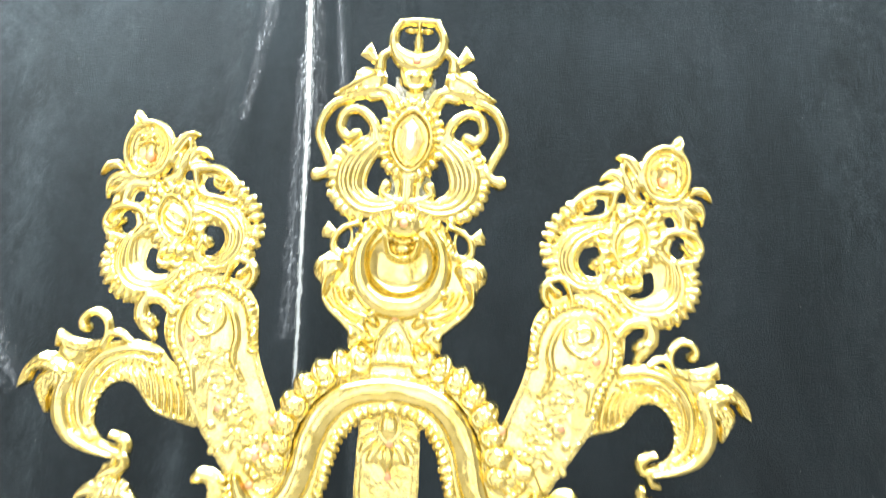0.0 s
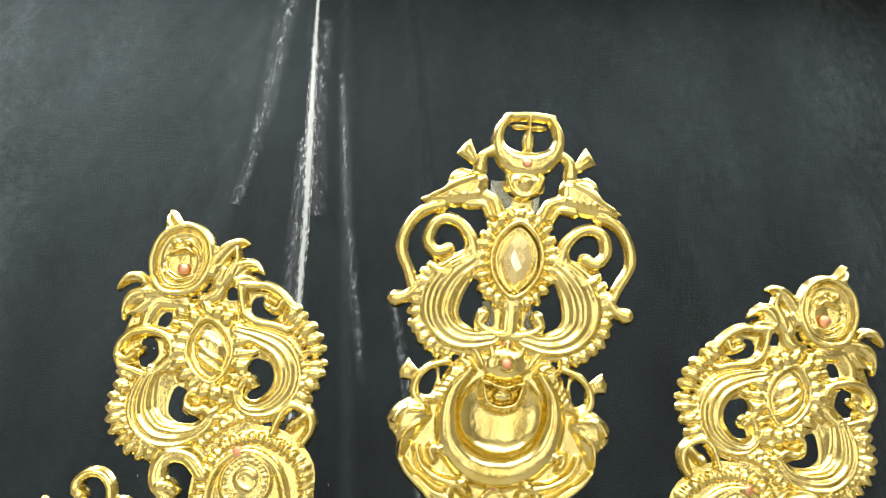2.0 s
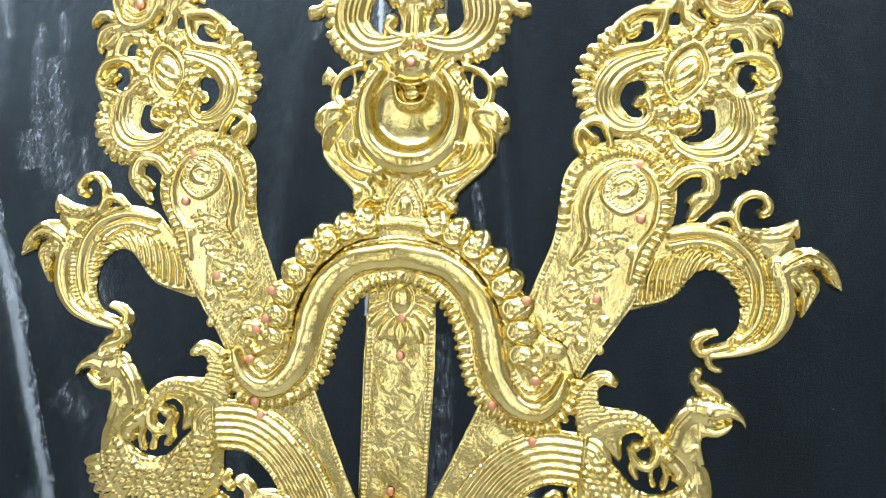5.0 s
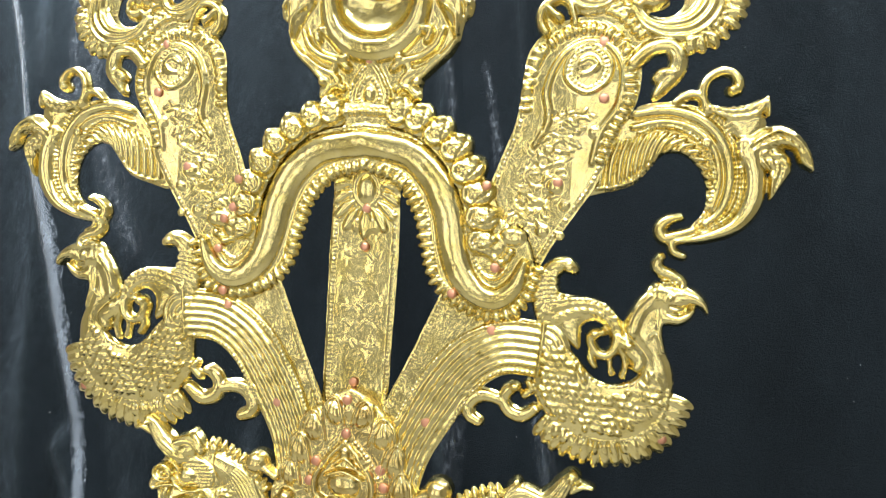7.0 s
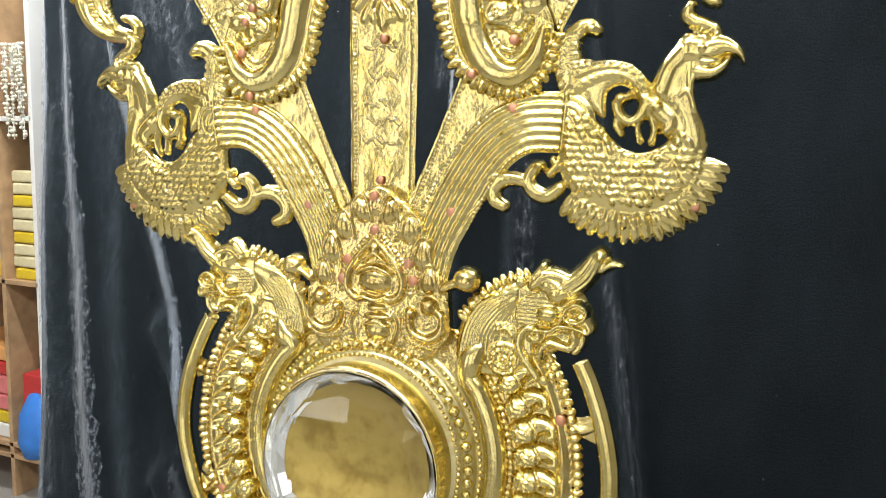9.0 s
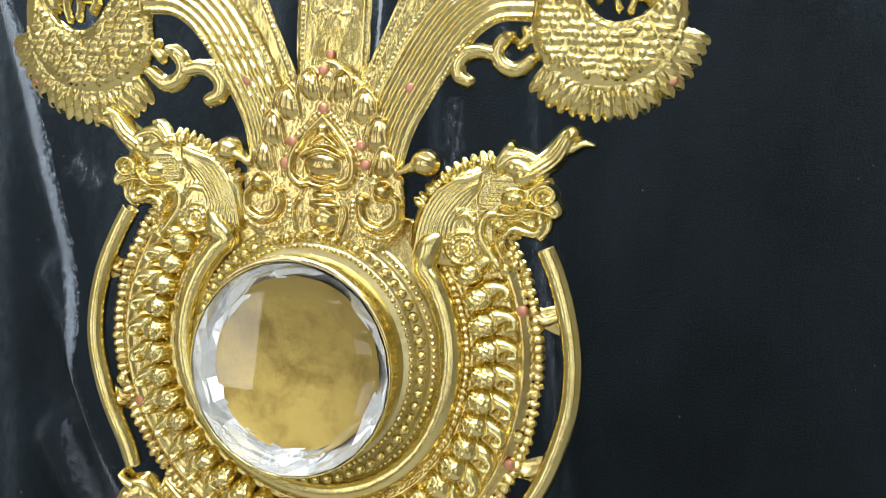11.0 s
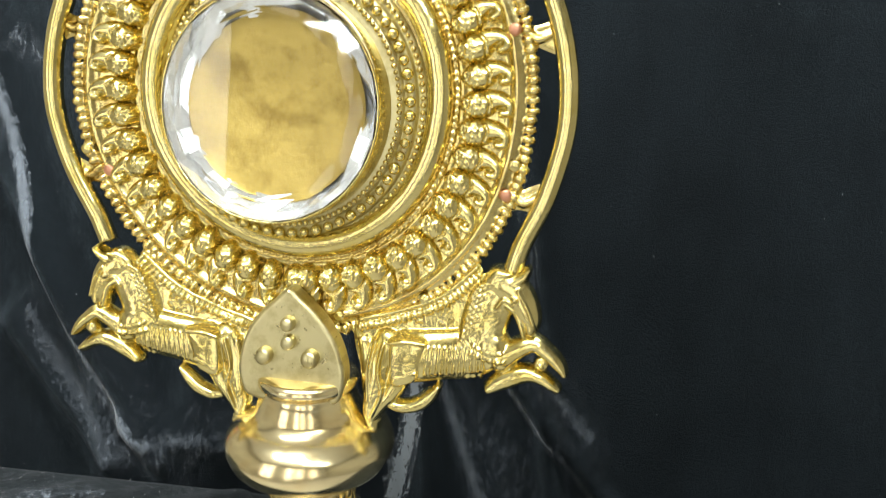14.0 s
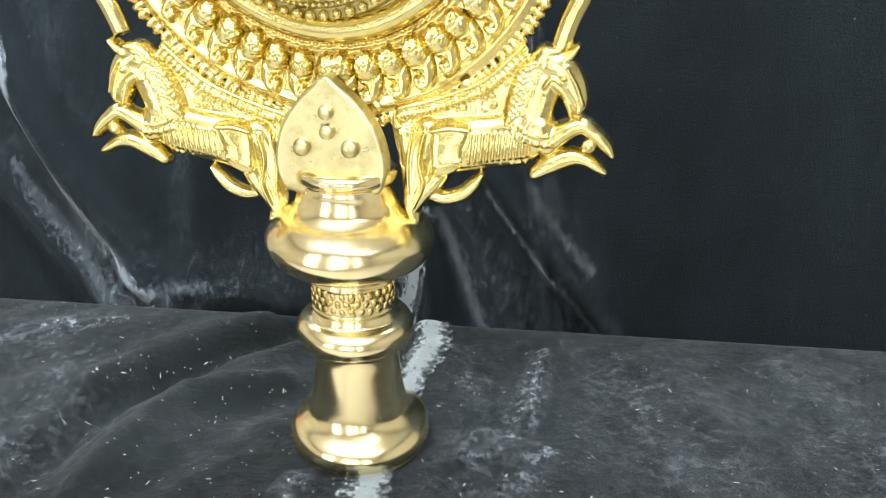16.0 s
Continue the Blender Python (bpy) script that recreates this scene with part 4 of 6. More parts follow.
# the hollow round boss at the tip, with its pointed leaf
r.dome(241.4, 1094.6, 24.2, 27.5, 3.5, sil=True).stroke([(238.9, 1119.7, 3.9), (256.4, 1111.9, 3.9), (262.8, 1093.7, 3.9), (257.5, 1074.9, 3.9), (243.8, 1070.1, 4.4), (228.1, 1076.2, 4.4), (220.5, 1093.8, 4), (224.6, 1111.7, 3.9)], 8, closed=True)
r.stroke([(239.5, 1113.9, 1.5), (252.6, 1108.4, 1.5), (257.4, 1093.5, 1.5), (252.9, 1079.8, 1.5), (243.2, 1076, 1.5), (231.9, 1080.6, 1.5), (226.4, 1094, 1.5), (229.1, 1108.5, 1.5)], 5.0, sil=False, closed=True)
r.dome(241.6, 1092.9, 12.5, 14.2, 4.5, hollow=3.0).dome(238.2, 1106.2, 2.9, 3.3, 6.5).dome(247.7, 1106.6, 2.9, 3.3, 6.5).stroke([(234.2, 1099.8, 2), (240.2, 1103, 2), (250.2, 1099.1, 2)], 6, sil=False).stroke([(233.8, 1082.8, 2), (243.7, 1080.3, 2), (252.3, 1085.7, 2)], 6.5, sil=False)
r.fill([(235.9, 1116.7), (239.6, 1121.4), (245.2, 1124.1), (248.8, 1129.3), (253.1, 1131.9), (256.3, 1124.5), (257.9, 1113.2), (249.2, 1117.1)], crown=7).stroke([(241.6, 1118.1, 1.5), (248.6, 1123.4, 1.9), (252.9, 1130.2, 1)], 8.5, sil=False).stroke([(248.5, 1115.9, 1), (253.8, 1121.1, 1.4), (254.9, 1126.9, 1)], 7.5, sil=False)
# leaves on its shoulders
r.stroke([(194.5, 1108.1, 1.5), (200.3, 1109.1, 4), (208.4, 1105.2, 5.9), (216, 1096.1, 6.9), (219.5, 1086.5, 5.9)], 7).stroke([(197, 1108.2, 0.8), (205.9, 1104.2, 1), (214.7, 1092.7, 1)], 2.2, sil=False, cut=True)
r.stroke([(202.5, 1104.1, 3), (201.6, 1096.4, 4), (206.6, 1088.1, 5.9), (213.4, 1079, 6.9)], 6).stroke([(205.7, 1097.4, 1), (210, 1088.3, 1), (212.5, 1079.8, 1)], 2, sil=False, cut=True)
r.stroke([(181.9, 1087.1, 1.5), (187.5, 1091.6, 4), (194.2, 1092.8, 6), (199.8, 1087.9, 5.9), (201.3, 1081.1, 4)], 7).stroke([(187.5, 1082.2, 3), (194.3, 1083.4, 4), (200.6, 1080.2, 3.5)], 6.5).stroke([(186.4, 1089.9, 0.8), (194.6, 1089.4, 1), (201.2, 1082.8, 0.8)], 2, sil=False, cut=True)
r.stroke([(210.8, 1088.3, 4.9), (211.1, 1076.4, 5), (216.9, 1068.9, 5.9), (224.8, 1066.7, 4.9)], 5)
r.stroke([(265.7, 1077, 3.4), (271.8, 1081.4, 4.3), (278.5, 1080.9, 4.3), (283.5, 1076, 2.9), (286.1, 1071.1, 0.9)], 7).stroke([(268.8, 1078.8, 0.7), (276.1, 1079.9, 0.9), (282.4, 1075.2, 0.7)], 2, sil=False, cut=True)
r.stroke([(258, 1070.7, 5.8), (266.4, 1069.4, 6.8), (274.1, 1067.2, 6.3), (278.5, 1060.7, 4.3), (279.9, 1049.7, 1.2)], 7).stroke([(262.8, 1064.2, 4.9), (269.1, 1058.5, 4.8), (274.4, 1055.4, 2.4), (278.8, 1053.1, 0.9)], 6).stroke([(265.7, 1068.5, 0.7), (273.5, 1064.7, 0.9), (277.6, 1057.2, 0.7)], 2, sil=False, cut=True)
r.stroke([(237.8, 1063, 5.9), (246.1, 1063.4, 5.8), (255.3, 1063.8, 5.8), (262, 1054.8, 5.4), (263.6, 1047.3, 4.4)], 5)
# scrolls
r.stroke([(200, 1077.6, 4), (189.7, 1078, 4.5), (176.8, 1077.5, 4.5), (166.2, 1071, 4.5), (159.9, 1063.9, 4.1), (158.6, 1059.5, 2.5)], 7).stroke([(196.8, 1074.9, 4.5), (195.1, 1065.4, 4), (192.4, 1057.6, 4), (184.4, 1052, 4), (170.8, 1049.7, 4.5), (161.5, 1046.6, 4.1)], 7)
r.stroke([(166.7, 1065.9, 3.5), (169.7, 1060.8, 3.5), (174.8, 1061.9, 4), (178, 1064.7, 3.5)], 7.5).dome(175.6, 1062.8, 4.7, 3.9, 9)
r.stroke([(242.1, 1025.6, 3.9), (243.1, 1033.5, 3.9), (249.2, 1040.6, 4.4), (260.7, 1042.9, 4.9), (271.7, 1040.9, 4.8), (279, 1033.6, 4.3), (280.6, 1025.1, 4.3), (277, 1017.1, 3.9)], 7).stroke([(280.6, 1025.1, 3.9), (274.1, 1022.2, 3.9), (268.9, 1025.3, 3.9), (264.5, 1028.6, 3.9)], 7.5).dome(265.4, 1028.6, 4.2, 3.7, 9)
r.stroke([(244.2, 1021.4, 4.4), (250.5, 1014.8, 4.4), (259.1, 1011.8, 4.4), (266.4, 1014, 4.4), (275.4, 1016.2, 4.3)], 6)
r.stroke([(142.1, 967.5, 4.1), (137.8, 975.1, 4.1), (137.8, 983.9, 4.6), (142.5, 990.3, 4.6), (150.9, 993.4, 4.6), (157.3, 990.2, 4.1), (161.7, 980.9, 3.5), (164.1, 973.1, 3.5)], 7).stroke([(142.9, 985.9, 3.1), (147.7, 981.8, 4.1), (151.5, 978.5, 4.6)], 7.5).dome(150.5, 979.4, 4.3, 4.3, 9)
r.stroke([(209.2, 944, 6.6), (220, 954.7, 6.6), (232.1, 956.8, 6.9), (239, 950.1, 7.3), (239, 938.9, 7.3), (232.3, 929.2, 6.1), (226.1, 920.4, 3.7)], 7).stroke([(236.7, 936.3, 4.9), (231.1, 936.1, 5.7), (226.4, 932.5, 4.9)], 8).dome(228.7, 935.1, 6.1, 6.1, 9)
# the two grooved wings
r.stroke([(197.1, 1044.9, 6), (180.3, 1040.6, 9.1), (164.6, 1032.9, 12.2), (155.5, 1018.3, 13.2), (157, 1002.5, 12.6), (168.5, 990.9, 10.1), (182.4, 989.1, 6.5), (190.4, 995.6, 5), (191.3, 1004.4, 4)], 6, stripes=4, amp=1.1)
r.stroke([(190.6, 1002.7, 4), (188.4, 1008.7, 4), (183.1, 1010.1, 4.5), (180.8, 1006.5, 4)], 8).dome(183.2, 1009.2, 4.7, 4.7, 9.5)
r.stroke([(255.8, 1011.6, 6.8), (260.1, 998.1, 10.6), (258.8, 982.6, 12.6), (248.1, 970.8, 12.1), (232.4, 968, 9.8), (218.7, 971.4, 6.9), (210.5, 978.7, 5.4), (208.3, 985.4, 4.4)], 6, stripes=4, amp=1.1)
r.stroke([(209.1, 986.3, 4.4), (213.9, 989.2, 4.4), (220, 987, 4.4), (225.6, 990, 3.9)], 8).dome(220.8, 987.9, 5.5, 4.2, 9.5).stroke([(227.2, 990.9, 2.9), (226.7, 997.8, 2.9), (222.2, 1001, 3.5)], 6.5)
r.beads([(159.5, 1058.6), (149, 1050.4), (141.3, 1038.7), (138.3, 1024.5), (139.5, 1011.3), (145, 1000.1)], 8.2, 4.9, 6, sil=True, long=1.7).beads([(162.9, 1051), (152.4, 1041.8), (145.7, 1029.3), (144.4, 1015.1), (149.1, 1003)], 5, 2.0, base=4.5)
r.beads([(272.5, 1010.9), (275.6, 1001.6), (276.5, 989.6), (274, 977.6), (267, 966.9), (256.7, 960.3), (246.6, 957.9)], 8.2, 4.9, 6, sil=True, long=1.7).beads([(268.5, 1008), (271.9, 995.4), (269.6, 981.5), (262.2, 970), (250.4, 961.5)], 5, 2.0, base=4.5)
# the almond boss in its ring of beads
r.dome(215.5, 1030.3, 17.8, 23.7, 4.2, -26).stroke([(220.2, 1052.8, 3), (229.7, 1041.3, 2.9), (231.1, 1026.8, 2.9), (222.9, 1013.2, 3), (210.7, 1007.3, 3), (202.2, 1016.4, 3), (199.2, 1031.2, 3), (206.4, 1045.3, 3)], 6.5, sil=False, closed=True)
r.dome(214.8, 1029.4, 11, 17, 8, -26).stroke([(206.7, 1023.7, 1.5), (214.9, 1027.7, 2), (222.7, 1035, 1.5)], 9.5, sil=False).stroke([(205.7, 1015.8, 1.5), (213, 1019.7, 2), (221.8, 1026.3, 1.5)], 8.5, sil=False)
r.beads([(220.5, 1058), (233.3, 1048.3), (237.6, 1029.7), (230.5, 1012.8), (216.2, 1001.5), (200, 1002.3), (192.2, 1022.9), (194.9, 1040.5), (205.6, 1053.9)], 9.2, 4.8, 5, base=2.0, closed=True, long=1.5)
r.beads([(223.3, 1064.1), (239.5, 1053.8), (243.9, 1034.3), (240.4, 1016)], 8, 3.6, 4, base=1.5, long=1.4).beads([(201.3, 1045.1), (187.2, 1040.1), (185, 1026.9), (189.6, 1014)], 8, 3.4, 4, base=1.5, long=1.4)
r.beads([(192.4, 992.3), (201.6, 994.6), (206.7, 984.5), (198.2, 983.9)], 6, 3.4, 4, base=1.5, closed=True)
r.beads([(158.6, 976.3), (172, 980.6), (185.5, 983.2), (196.1, 979.5)], 5, 2.2, base=2).beads([(189.6, 985.1), (203.3, 974.7), (212.5, 965)], 6, 3.2, base=2, long=1.3)
r.finish(edge=2.8)
for flip in (False, True):
    s = -1 if flip else 1
    crest = r.build("pierced_crest", BRASS, standard, lift=5.5, flip=flip, move=(3, 0, -2.5, 1.02) if flip else (0, 0, 0, 1), label="pierced scrolling brass crest with an almond boss")
    rivet(crest, *r.spot(240, 1088), 10.5, 1.15)

# the hooked branch that curls out from each side blade
r = Relief(150, 350, 775, 962, res=0.8, seed=14)
r.fill([(175, 847.7), (181.9, 877.9), (201.7, 900.5), (217.4, 914.9), (245.8, 917), (270.3, 907.1), (284.9, 886.8), (291.8, 862.8), (298, 850.6), (293.7, 830.9), (279.3, 819.6), (251.4, 815.8), (239, 820), (256.8, 828.2), (265.4, 839.9), (266.2, 854.9), (260.5, 869.4), (247.9, 879.7), (235, 879), (226.5, 869.1), (214.9, 856.3), (196, 849.9)], h=1.5)
# the smooth outer horn and the bands inside it
r.stroke([(290.3, 887.9, 8.2), (297.8, 867.4, 8.2), (297.4, 847.2, 7.8), (287.4, 830.4, 6.5), (268.1, 820.5, 4.7), (248.1, 816.4, 3.3)], 8)
r.stroke([(213.7, 907.9, 4.3), (238, 910.7, 4.7), (261, 903.3, 5.1), (276.3, 885.5, 5.1), (281.6, 862.2, 4.6), (277.3, 841.6, 4.2), (266.8, 829.8, 3.3)], 6.5, sil=False)
r.stroke([(212.6, 898.4, 2.9), (234.4, 902.9, 3.3), (254.9, 897.9, 3.3), (269.3, 883.4, 3.3), (274.5, 861.7, 3.2), (270.9, 842, 2.8)], 5.0, sil=False)
r.beads([(252.2, 916.4), (272.9, 903.8), (285.1, 884.3), (288.9, 858.4), (282.3, 836.8), (265.4, 824.6)], 3.6, 1.6, base=4.2).beads([(216.9, 894.4), (234.6, 899.5), (253.5, 893.6), (265.5, 879.8), (270.6, 860.7), (266.9, 840.9), (258.7, 830)], 3.4, 1.5, base=3.6).beads([(181.6, 851.6), (200, 853.7), (215.5, 859.8), (227.9, 874.3), (237.3, 881.7), (250.3, 880.7), (262.1, 869.5)], 3.6, 1.5, base=3)
OUTER, INNER = spaced(glide([(190.1, 882.6), (210.5, 890.6), (233.2, 896), (252.1, 890.2), (263.3, 877.2), (268.2, 860.5), (266, 844.2)], 8), 7.0), spaced(glide([(184, 853.5), (204, 856.5), (220, 867.9), (234.2, 879), (248.8, 878.1), (259.9, 866.8), (263, 853.4), (261.4, 840.5)], 8), 7.0)
n = max(len(OUTER), len(INNER))
for k in range(n):
    # ribs fanned under the beaded band
    (u0, w0), (u1, w1) = OUTER[int(k * (len(OUTER) - 1) / (n - 1))], INNER[int(k * (len(INNER) - 1) / (n - 1))]
    r.stroke([(u0, w0 - 1.5, 1.8), (0.5 * (u0 + u1) - 1.5, 0.5 * (w0 + w1) + 1.5, 3.0), (u1, w1 + 1.5, 2.2)], 6.0, sil=False)
# leaves at the head of the hook
r.leaf([(290, 881.2, 6.4), (300.3, 890.1, 9.1), (312.5, 894.1, 8.5), (322.7, 890.4, 6.3), (330.1, 881.7, 4.4), (334.9, 871.3, 1.6)], 9, 7).stroke([(294.2, 888.1, 1.8), (310, 897.3, 1.8), (324.2, 890.5, 1.3), (331.8, 879.3, 0.9)], 10.5, sil=False)
r.leaf([(297.9, 879.1, 7.3), (307.2, 878.8, 9.9), (314.5, 873.4, 8.1), (312.1, 861.6, 5), (309.3, 850.5, 1.6)], 8, 6).stroke([(302, 876, 1.4), (307.9, 868, 1.4), (309.1, 854.7, 0.9)], 9.5, sil=False)
r.stroke([(325.3, 885.6, 3.6), (328.1, 877.5, 3.1), (332.9, 872.8, 1.8)], 7)
# curls along the back and at the tip
r.stroke([(262.9, 911.8, 4.6), (259.1, 921.7, 4.2), (261.1, 932.9, 4.2), (268.6, 939.5, 4.2), (277.3, 939, 4.1), (282.4, 932.8, 4.6), (281.9, 926.9, 4.6)], 6.5).dome(278.8, 925.9, 5.5, 4.7, 9, sil=True)
r.stroke([(240.1, 916.7, 2.8), (247.9, 922.1, 4.2), (255.9, 922.5, 3.8), (259.3, 917.5, 3.3)], 6)
r.leaf([(265.2, 912.7, 3.7), (278.1, 909.1, 6), (291.3, 910.5, 6.8), (298.7, 915.8, 5), (302.3, 921, 2.2)], 7.5, 6).stroke([(298.7, 915.8, 3.2), (302.5, 917.7, 2.7), (303.8, 909.4, 1.8)], 7).fill([(274.3, 906), (297.5, 911.2), (302.8, 901.1), (291.1, 888), (283.8, 891.8)], h=1.5, crown=4)
r.stroke([(259, 824.9, 3.8), (247.9, 820.7, 4.7), (239.9, 818.3, 5.7), (236.3, 825, 5.3), (241.6, 831.4, 4.8), (249.6, 834.5, 3.3)], 7).stroke([(244, 816.9, 3.8), (246.9, 808.6, 4.3), (253.6, 805.7, 3.8)], 6.5).dome(249.6, 833.7, 4, 3.2, 8, sil=True)
r.finish(edge=2.8)
for flip in (False, True):
    s = -1 if flip else 1
    branch = r.build("hooked_branch", BRASS, standard, lift=-1.0, flip=flip, move=(11.6, -8.3, 0.5, 1.082) if flip else (0, 0, 0, 1), label="hooked brass branch with beaded bands and leaf curls")
    rivet(branch, *r.spot(264, 888), 6.0, brass=True)

# striped arms that carry the birds
r = Relief(14, 182, 584, 756, seed=15)
r.stroke([(156, 727, 22), (124, 726, 22), (96, 708, 22), (72, 674, 22), (52, 634, 20), (44, 596, 18)], 3.0, flat=True, stripes=7, amp=0.95, chased=0.22)
r.beads([(156, 746), (126, 745), (91, 729), (59, 694), (38, 652), (30, 606)], 3.8, 1.6, base=2.2)
r.beads([(150, 708), (128, 707), (108, 693), (88, 659), (72, 622)], 3.8, 1.6, base=2.2)
r.stroke([(157, 748, 2), (156, 728, 2), (154, 706, 2)], 5, sil=False)
r.finish()
for flip in (False, True):
    s = -1 if flip else 1
    arm = r.build("curved_arm", BRASS, standard, lift=8.5, flip=flip, label="curved brass arm with long chased grooves")
    for u, w in ((116, 738), (66, 658)):
        rivet(arm, s * u, w, 11.5)

# bird-shaped ornaments
r = Relief(70, 300, 612, 822, res=0.8, seed=16)
r.fill([(151.7, 747.2), (165.2, 742), (181.9, 726.4), (196.3, 710.8), (210, 707), (224.9, 713), (231.1, 723.6), (226.8, 733.2), (219.6, 742.7), (214.7, 752.3), (222, 769.5), (232.4, 780.6), (245, 782.3), (252.5, 774.8), (246.3, 758.1), (243.1, 750.6), (246.5, 735.5), (252.4, 720.4), (253.6, 701.2), (249.5, 683.4), (234.5, 670.6), (211.9, 661.9), (188, 663.6), (167.4, 672.8), (154.4, 686.6), (150.5, 707.2), (151.6, 727.7)], h=1.5, crown=5.5)
# long feathers of the skirt
r.beads([(160, 668.1), (175.2, 658.6), (194.4, 653.2), (212.2, 653.7), (231.2, 659.9), (245, 671.3), (253.1, 684.8), (257.3, 698.7)], 7.4, 5.3, 5, sil=True, long=2.3)
r.beads([(158.9, 674.3), (175, 664.5), (194.2, 658.6), (212, 658.6), (229.5, 664.3), (242.5, 675.1), (249.9, 688.2), (253, 699.2)], 7.4, 3.6, 4, base=2.5, long=2.2)
r.beads([(155.4, 680.4), (173.7, 669), (192.9, 663.1), (211.8, 662.7), (227.8, 667.8), (240.2, 677.4), (247.6, 690.4), (250.3, 706.9)], 3.6, 1.7, base=5.5)
r.beads([(153.5, 744.8), (151.6, 727.7), (150.9, 707.2), (153.5, 687.4)], 4, 1.9, base=4).beads([(156.9, 743.2), (173.7, 732.2), (186.2, 718.5), (198.3, 708.1)], 3.8, 1.7, base=4.5).beads([(205.3, 706.8), (215.7, 706.4), (224.3, 709)], 4.4, 2.2, base=4)
rng = np.random.default_rng(16)
inside = r.region([(157.1, 739.2), (169.7, 732.9), (184.2, 718.5), (198.5, 704.1), (215.9, 701.6), (228.8, 709.2), (236.2, 723.8), (244.7, 722.1), (248.6, 699.1), (237.6, 682.8), (215.4, 670.3), (191.8, 670.1), (169.3, 679.1), (158.5, 691), (155.5, 711.5)])
for a in range(20):
    for b in range(24):
        u, w = 130 + 6.2 * b + 3.1 * (a % 2), 640 + 5.2 * a
        if inside[min(len(r.w) - 1, np.searchsorted(r.w, w)), min(len(r.u) - 1, np.searchsorted(r.u, u))] < -1:
            r.dome(u + rng.uniform(-1.2, 1.2), w + rng.uniform(-1, 1), rng.uniform(2.6, 4.0), rng.uniform(1.7, 2.6), rng.uniform(1.8, 3.4), rng.uniform(-60, 0), base=6.2)
# neck, head and comb
r.stroke([(221.6, 747.7, 8.1), (226, 763.8, 10), (234.6, 773.1, 11.8), (243.7, 772.7, 12.6)], 8.5, sil=False).stroke([(244.2, 737.3, 4.9), (241.2, 752.4, 6.9), (241.9, 765.6, 8.8)], 8, sil=False)
r.stroke([(240, 775, 11.7), (249, 773.4, 11.6), (257.7, 776.3, 8.1), (264.8, 774.7, 5.7), (269.9, 771, 3.7), (272.7, 765.2, 1.4)], 10).stroke([(242.9, 760.7, 6.4), (252.3, 759.2, 5.3), (258.6, 762.2, 4.3), (262.5, 766.7, 2.8)], 8.5)
r.stroke([(246.8, 768.9, 1.5), (254.7, 768.2, 1.5), (263.7, 770.3, 0.9)], 2, sil=False, cut=True).dome(246.4, 774.9, 2.5, 2.5, 3, base=9).stroke([(219.1, 752.3, 1.5), (223, 763.8, 1.5), (232.7, 775.8, 1.5)], 10.5, sil=False).stroke([(233.7, 744, 1.5), (237.8, 747.9, 2), (242.6, 741.1, 1.5)], 8.5, sil=False)
r.beads([(236.6, 783.9), (244.4, 785.7), (253.8, 783.7)], 4.4, 2.6, 5, base=4, sil=True)
r.stroke([(256, 781.4, 3.3), (253.5, 787.4, 4.3), (246.9, 791.2, 4.8), (239.7, 793.5, 5.4), (235.8, 798, 4.9), (237.7, 803.9, 3.9)], 6.5).dome(238.4, 803.1, 3.2, 2.9, 8, sil=True)
r.stroke([(215.3, 739.9, 6.6), (223.1, 733.1, 7.5), (228.6, 727.1, 7), (226.7, 721.6, 5)], 8).dome(219.9, 736.9, 5.2, 4.5, 10)
# the curled wing
r.fill([(150.4, 748.8), (148.7, 762.1), (153.7, 774), (168.2, 771.7), (187.9, 769.2), (202.8, 763.8), (211.6, 752.3), (212.2, 739.9), (206.7, 736.7), (203.2, 746.8), (194.4, 752.9), (185, 747.4), (184.1, 730.4), (173.6, 736.2), (161, 744.8)], h=1.5, crown=3)
r.leaf([(154.3, 747.2, 5.6), (167.1, 757.6, 11), (184.3, 763, 7.9), (199.1, 760.7, 6.7), (208.7, 751.5, 6.1), (212.2, 739.9, 5.6)], 7, 6)
r.stroke([(212.1, 742.2, 5.6), (209.5, 732.9, 5.1), (203.7, 728, 4.7), (197.4, 729.5, 4.7), (193.3, 734.9, 4.7), (192.3, 740.4, 4.7)], 7.5).dome(195.2, 743.6, 5.8, 5, 10, sil=True).dome(200.6, 745.2, 3.8, 4.2, 9, sil=True)
r.stroke([(209.5, 732.9, 3.1), (207, 723, 2.6), (208.9, 714.8, 3.1)], 5).stroke([(213.2, 736, 3.1), (218.4, 722.9, 3.1), (216.5, 713.5, 3.1)], 5).stroke([(194.2, 732.6, 4.2), (193, 725.4, 3.7), (196.3, 719.2, 3.1)], 6)
r.stroke([(158.5, 756.8, 11.2), (155.1, 770, 10.7), (157.1, 783, 8.9), (163.4, 791.4, 7.2), (171.3, 793.8, 5.9), (176.2, 790.3, 4.8)], 7).dome(173, 791.1, 5.9, 4.7, 9.5, sil=True)
r.leaf([(164.5, 761.5, 4.4), (157.1, 759.2, 5.1), (151.5, 753.6, 2.9)], 8, 4).leaf([(164.3, 767.1, 4.4), (155.3, 765.6, 5.1), (149.5, 761.7, 2.9)], 8.5, 4).leaf([(163.2, 773.4, 4.4), (154.2, 772, 5.1), (148.9, 768.9, 2.9)], 8.5, 4).leaf([(162.2, 779.7, 4.4), (154.4, 779.1, 4.5), (149.4, 776.9, 2.3)], 8.5, 4).leaf([(162.7, 786, 3.9), (157, 786.2, 3.9), (152.1, 784.7, 2.2)], 8.5, 4)
r.beads([(167.6, 766.2), (184, 769.3), (199.6, 766.9), (209.9, 757.6)], 3.8, 1.7, base=5.5)
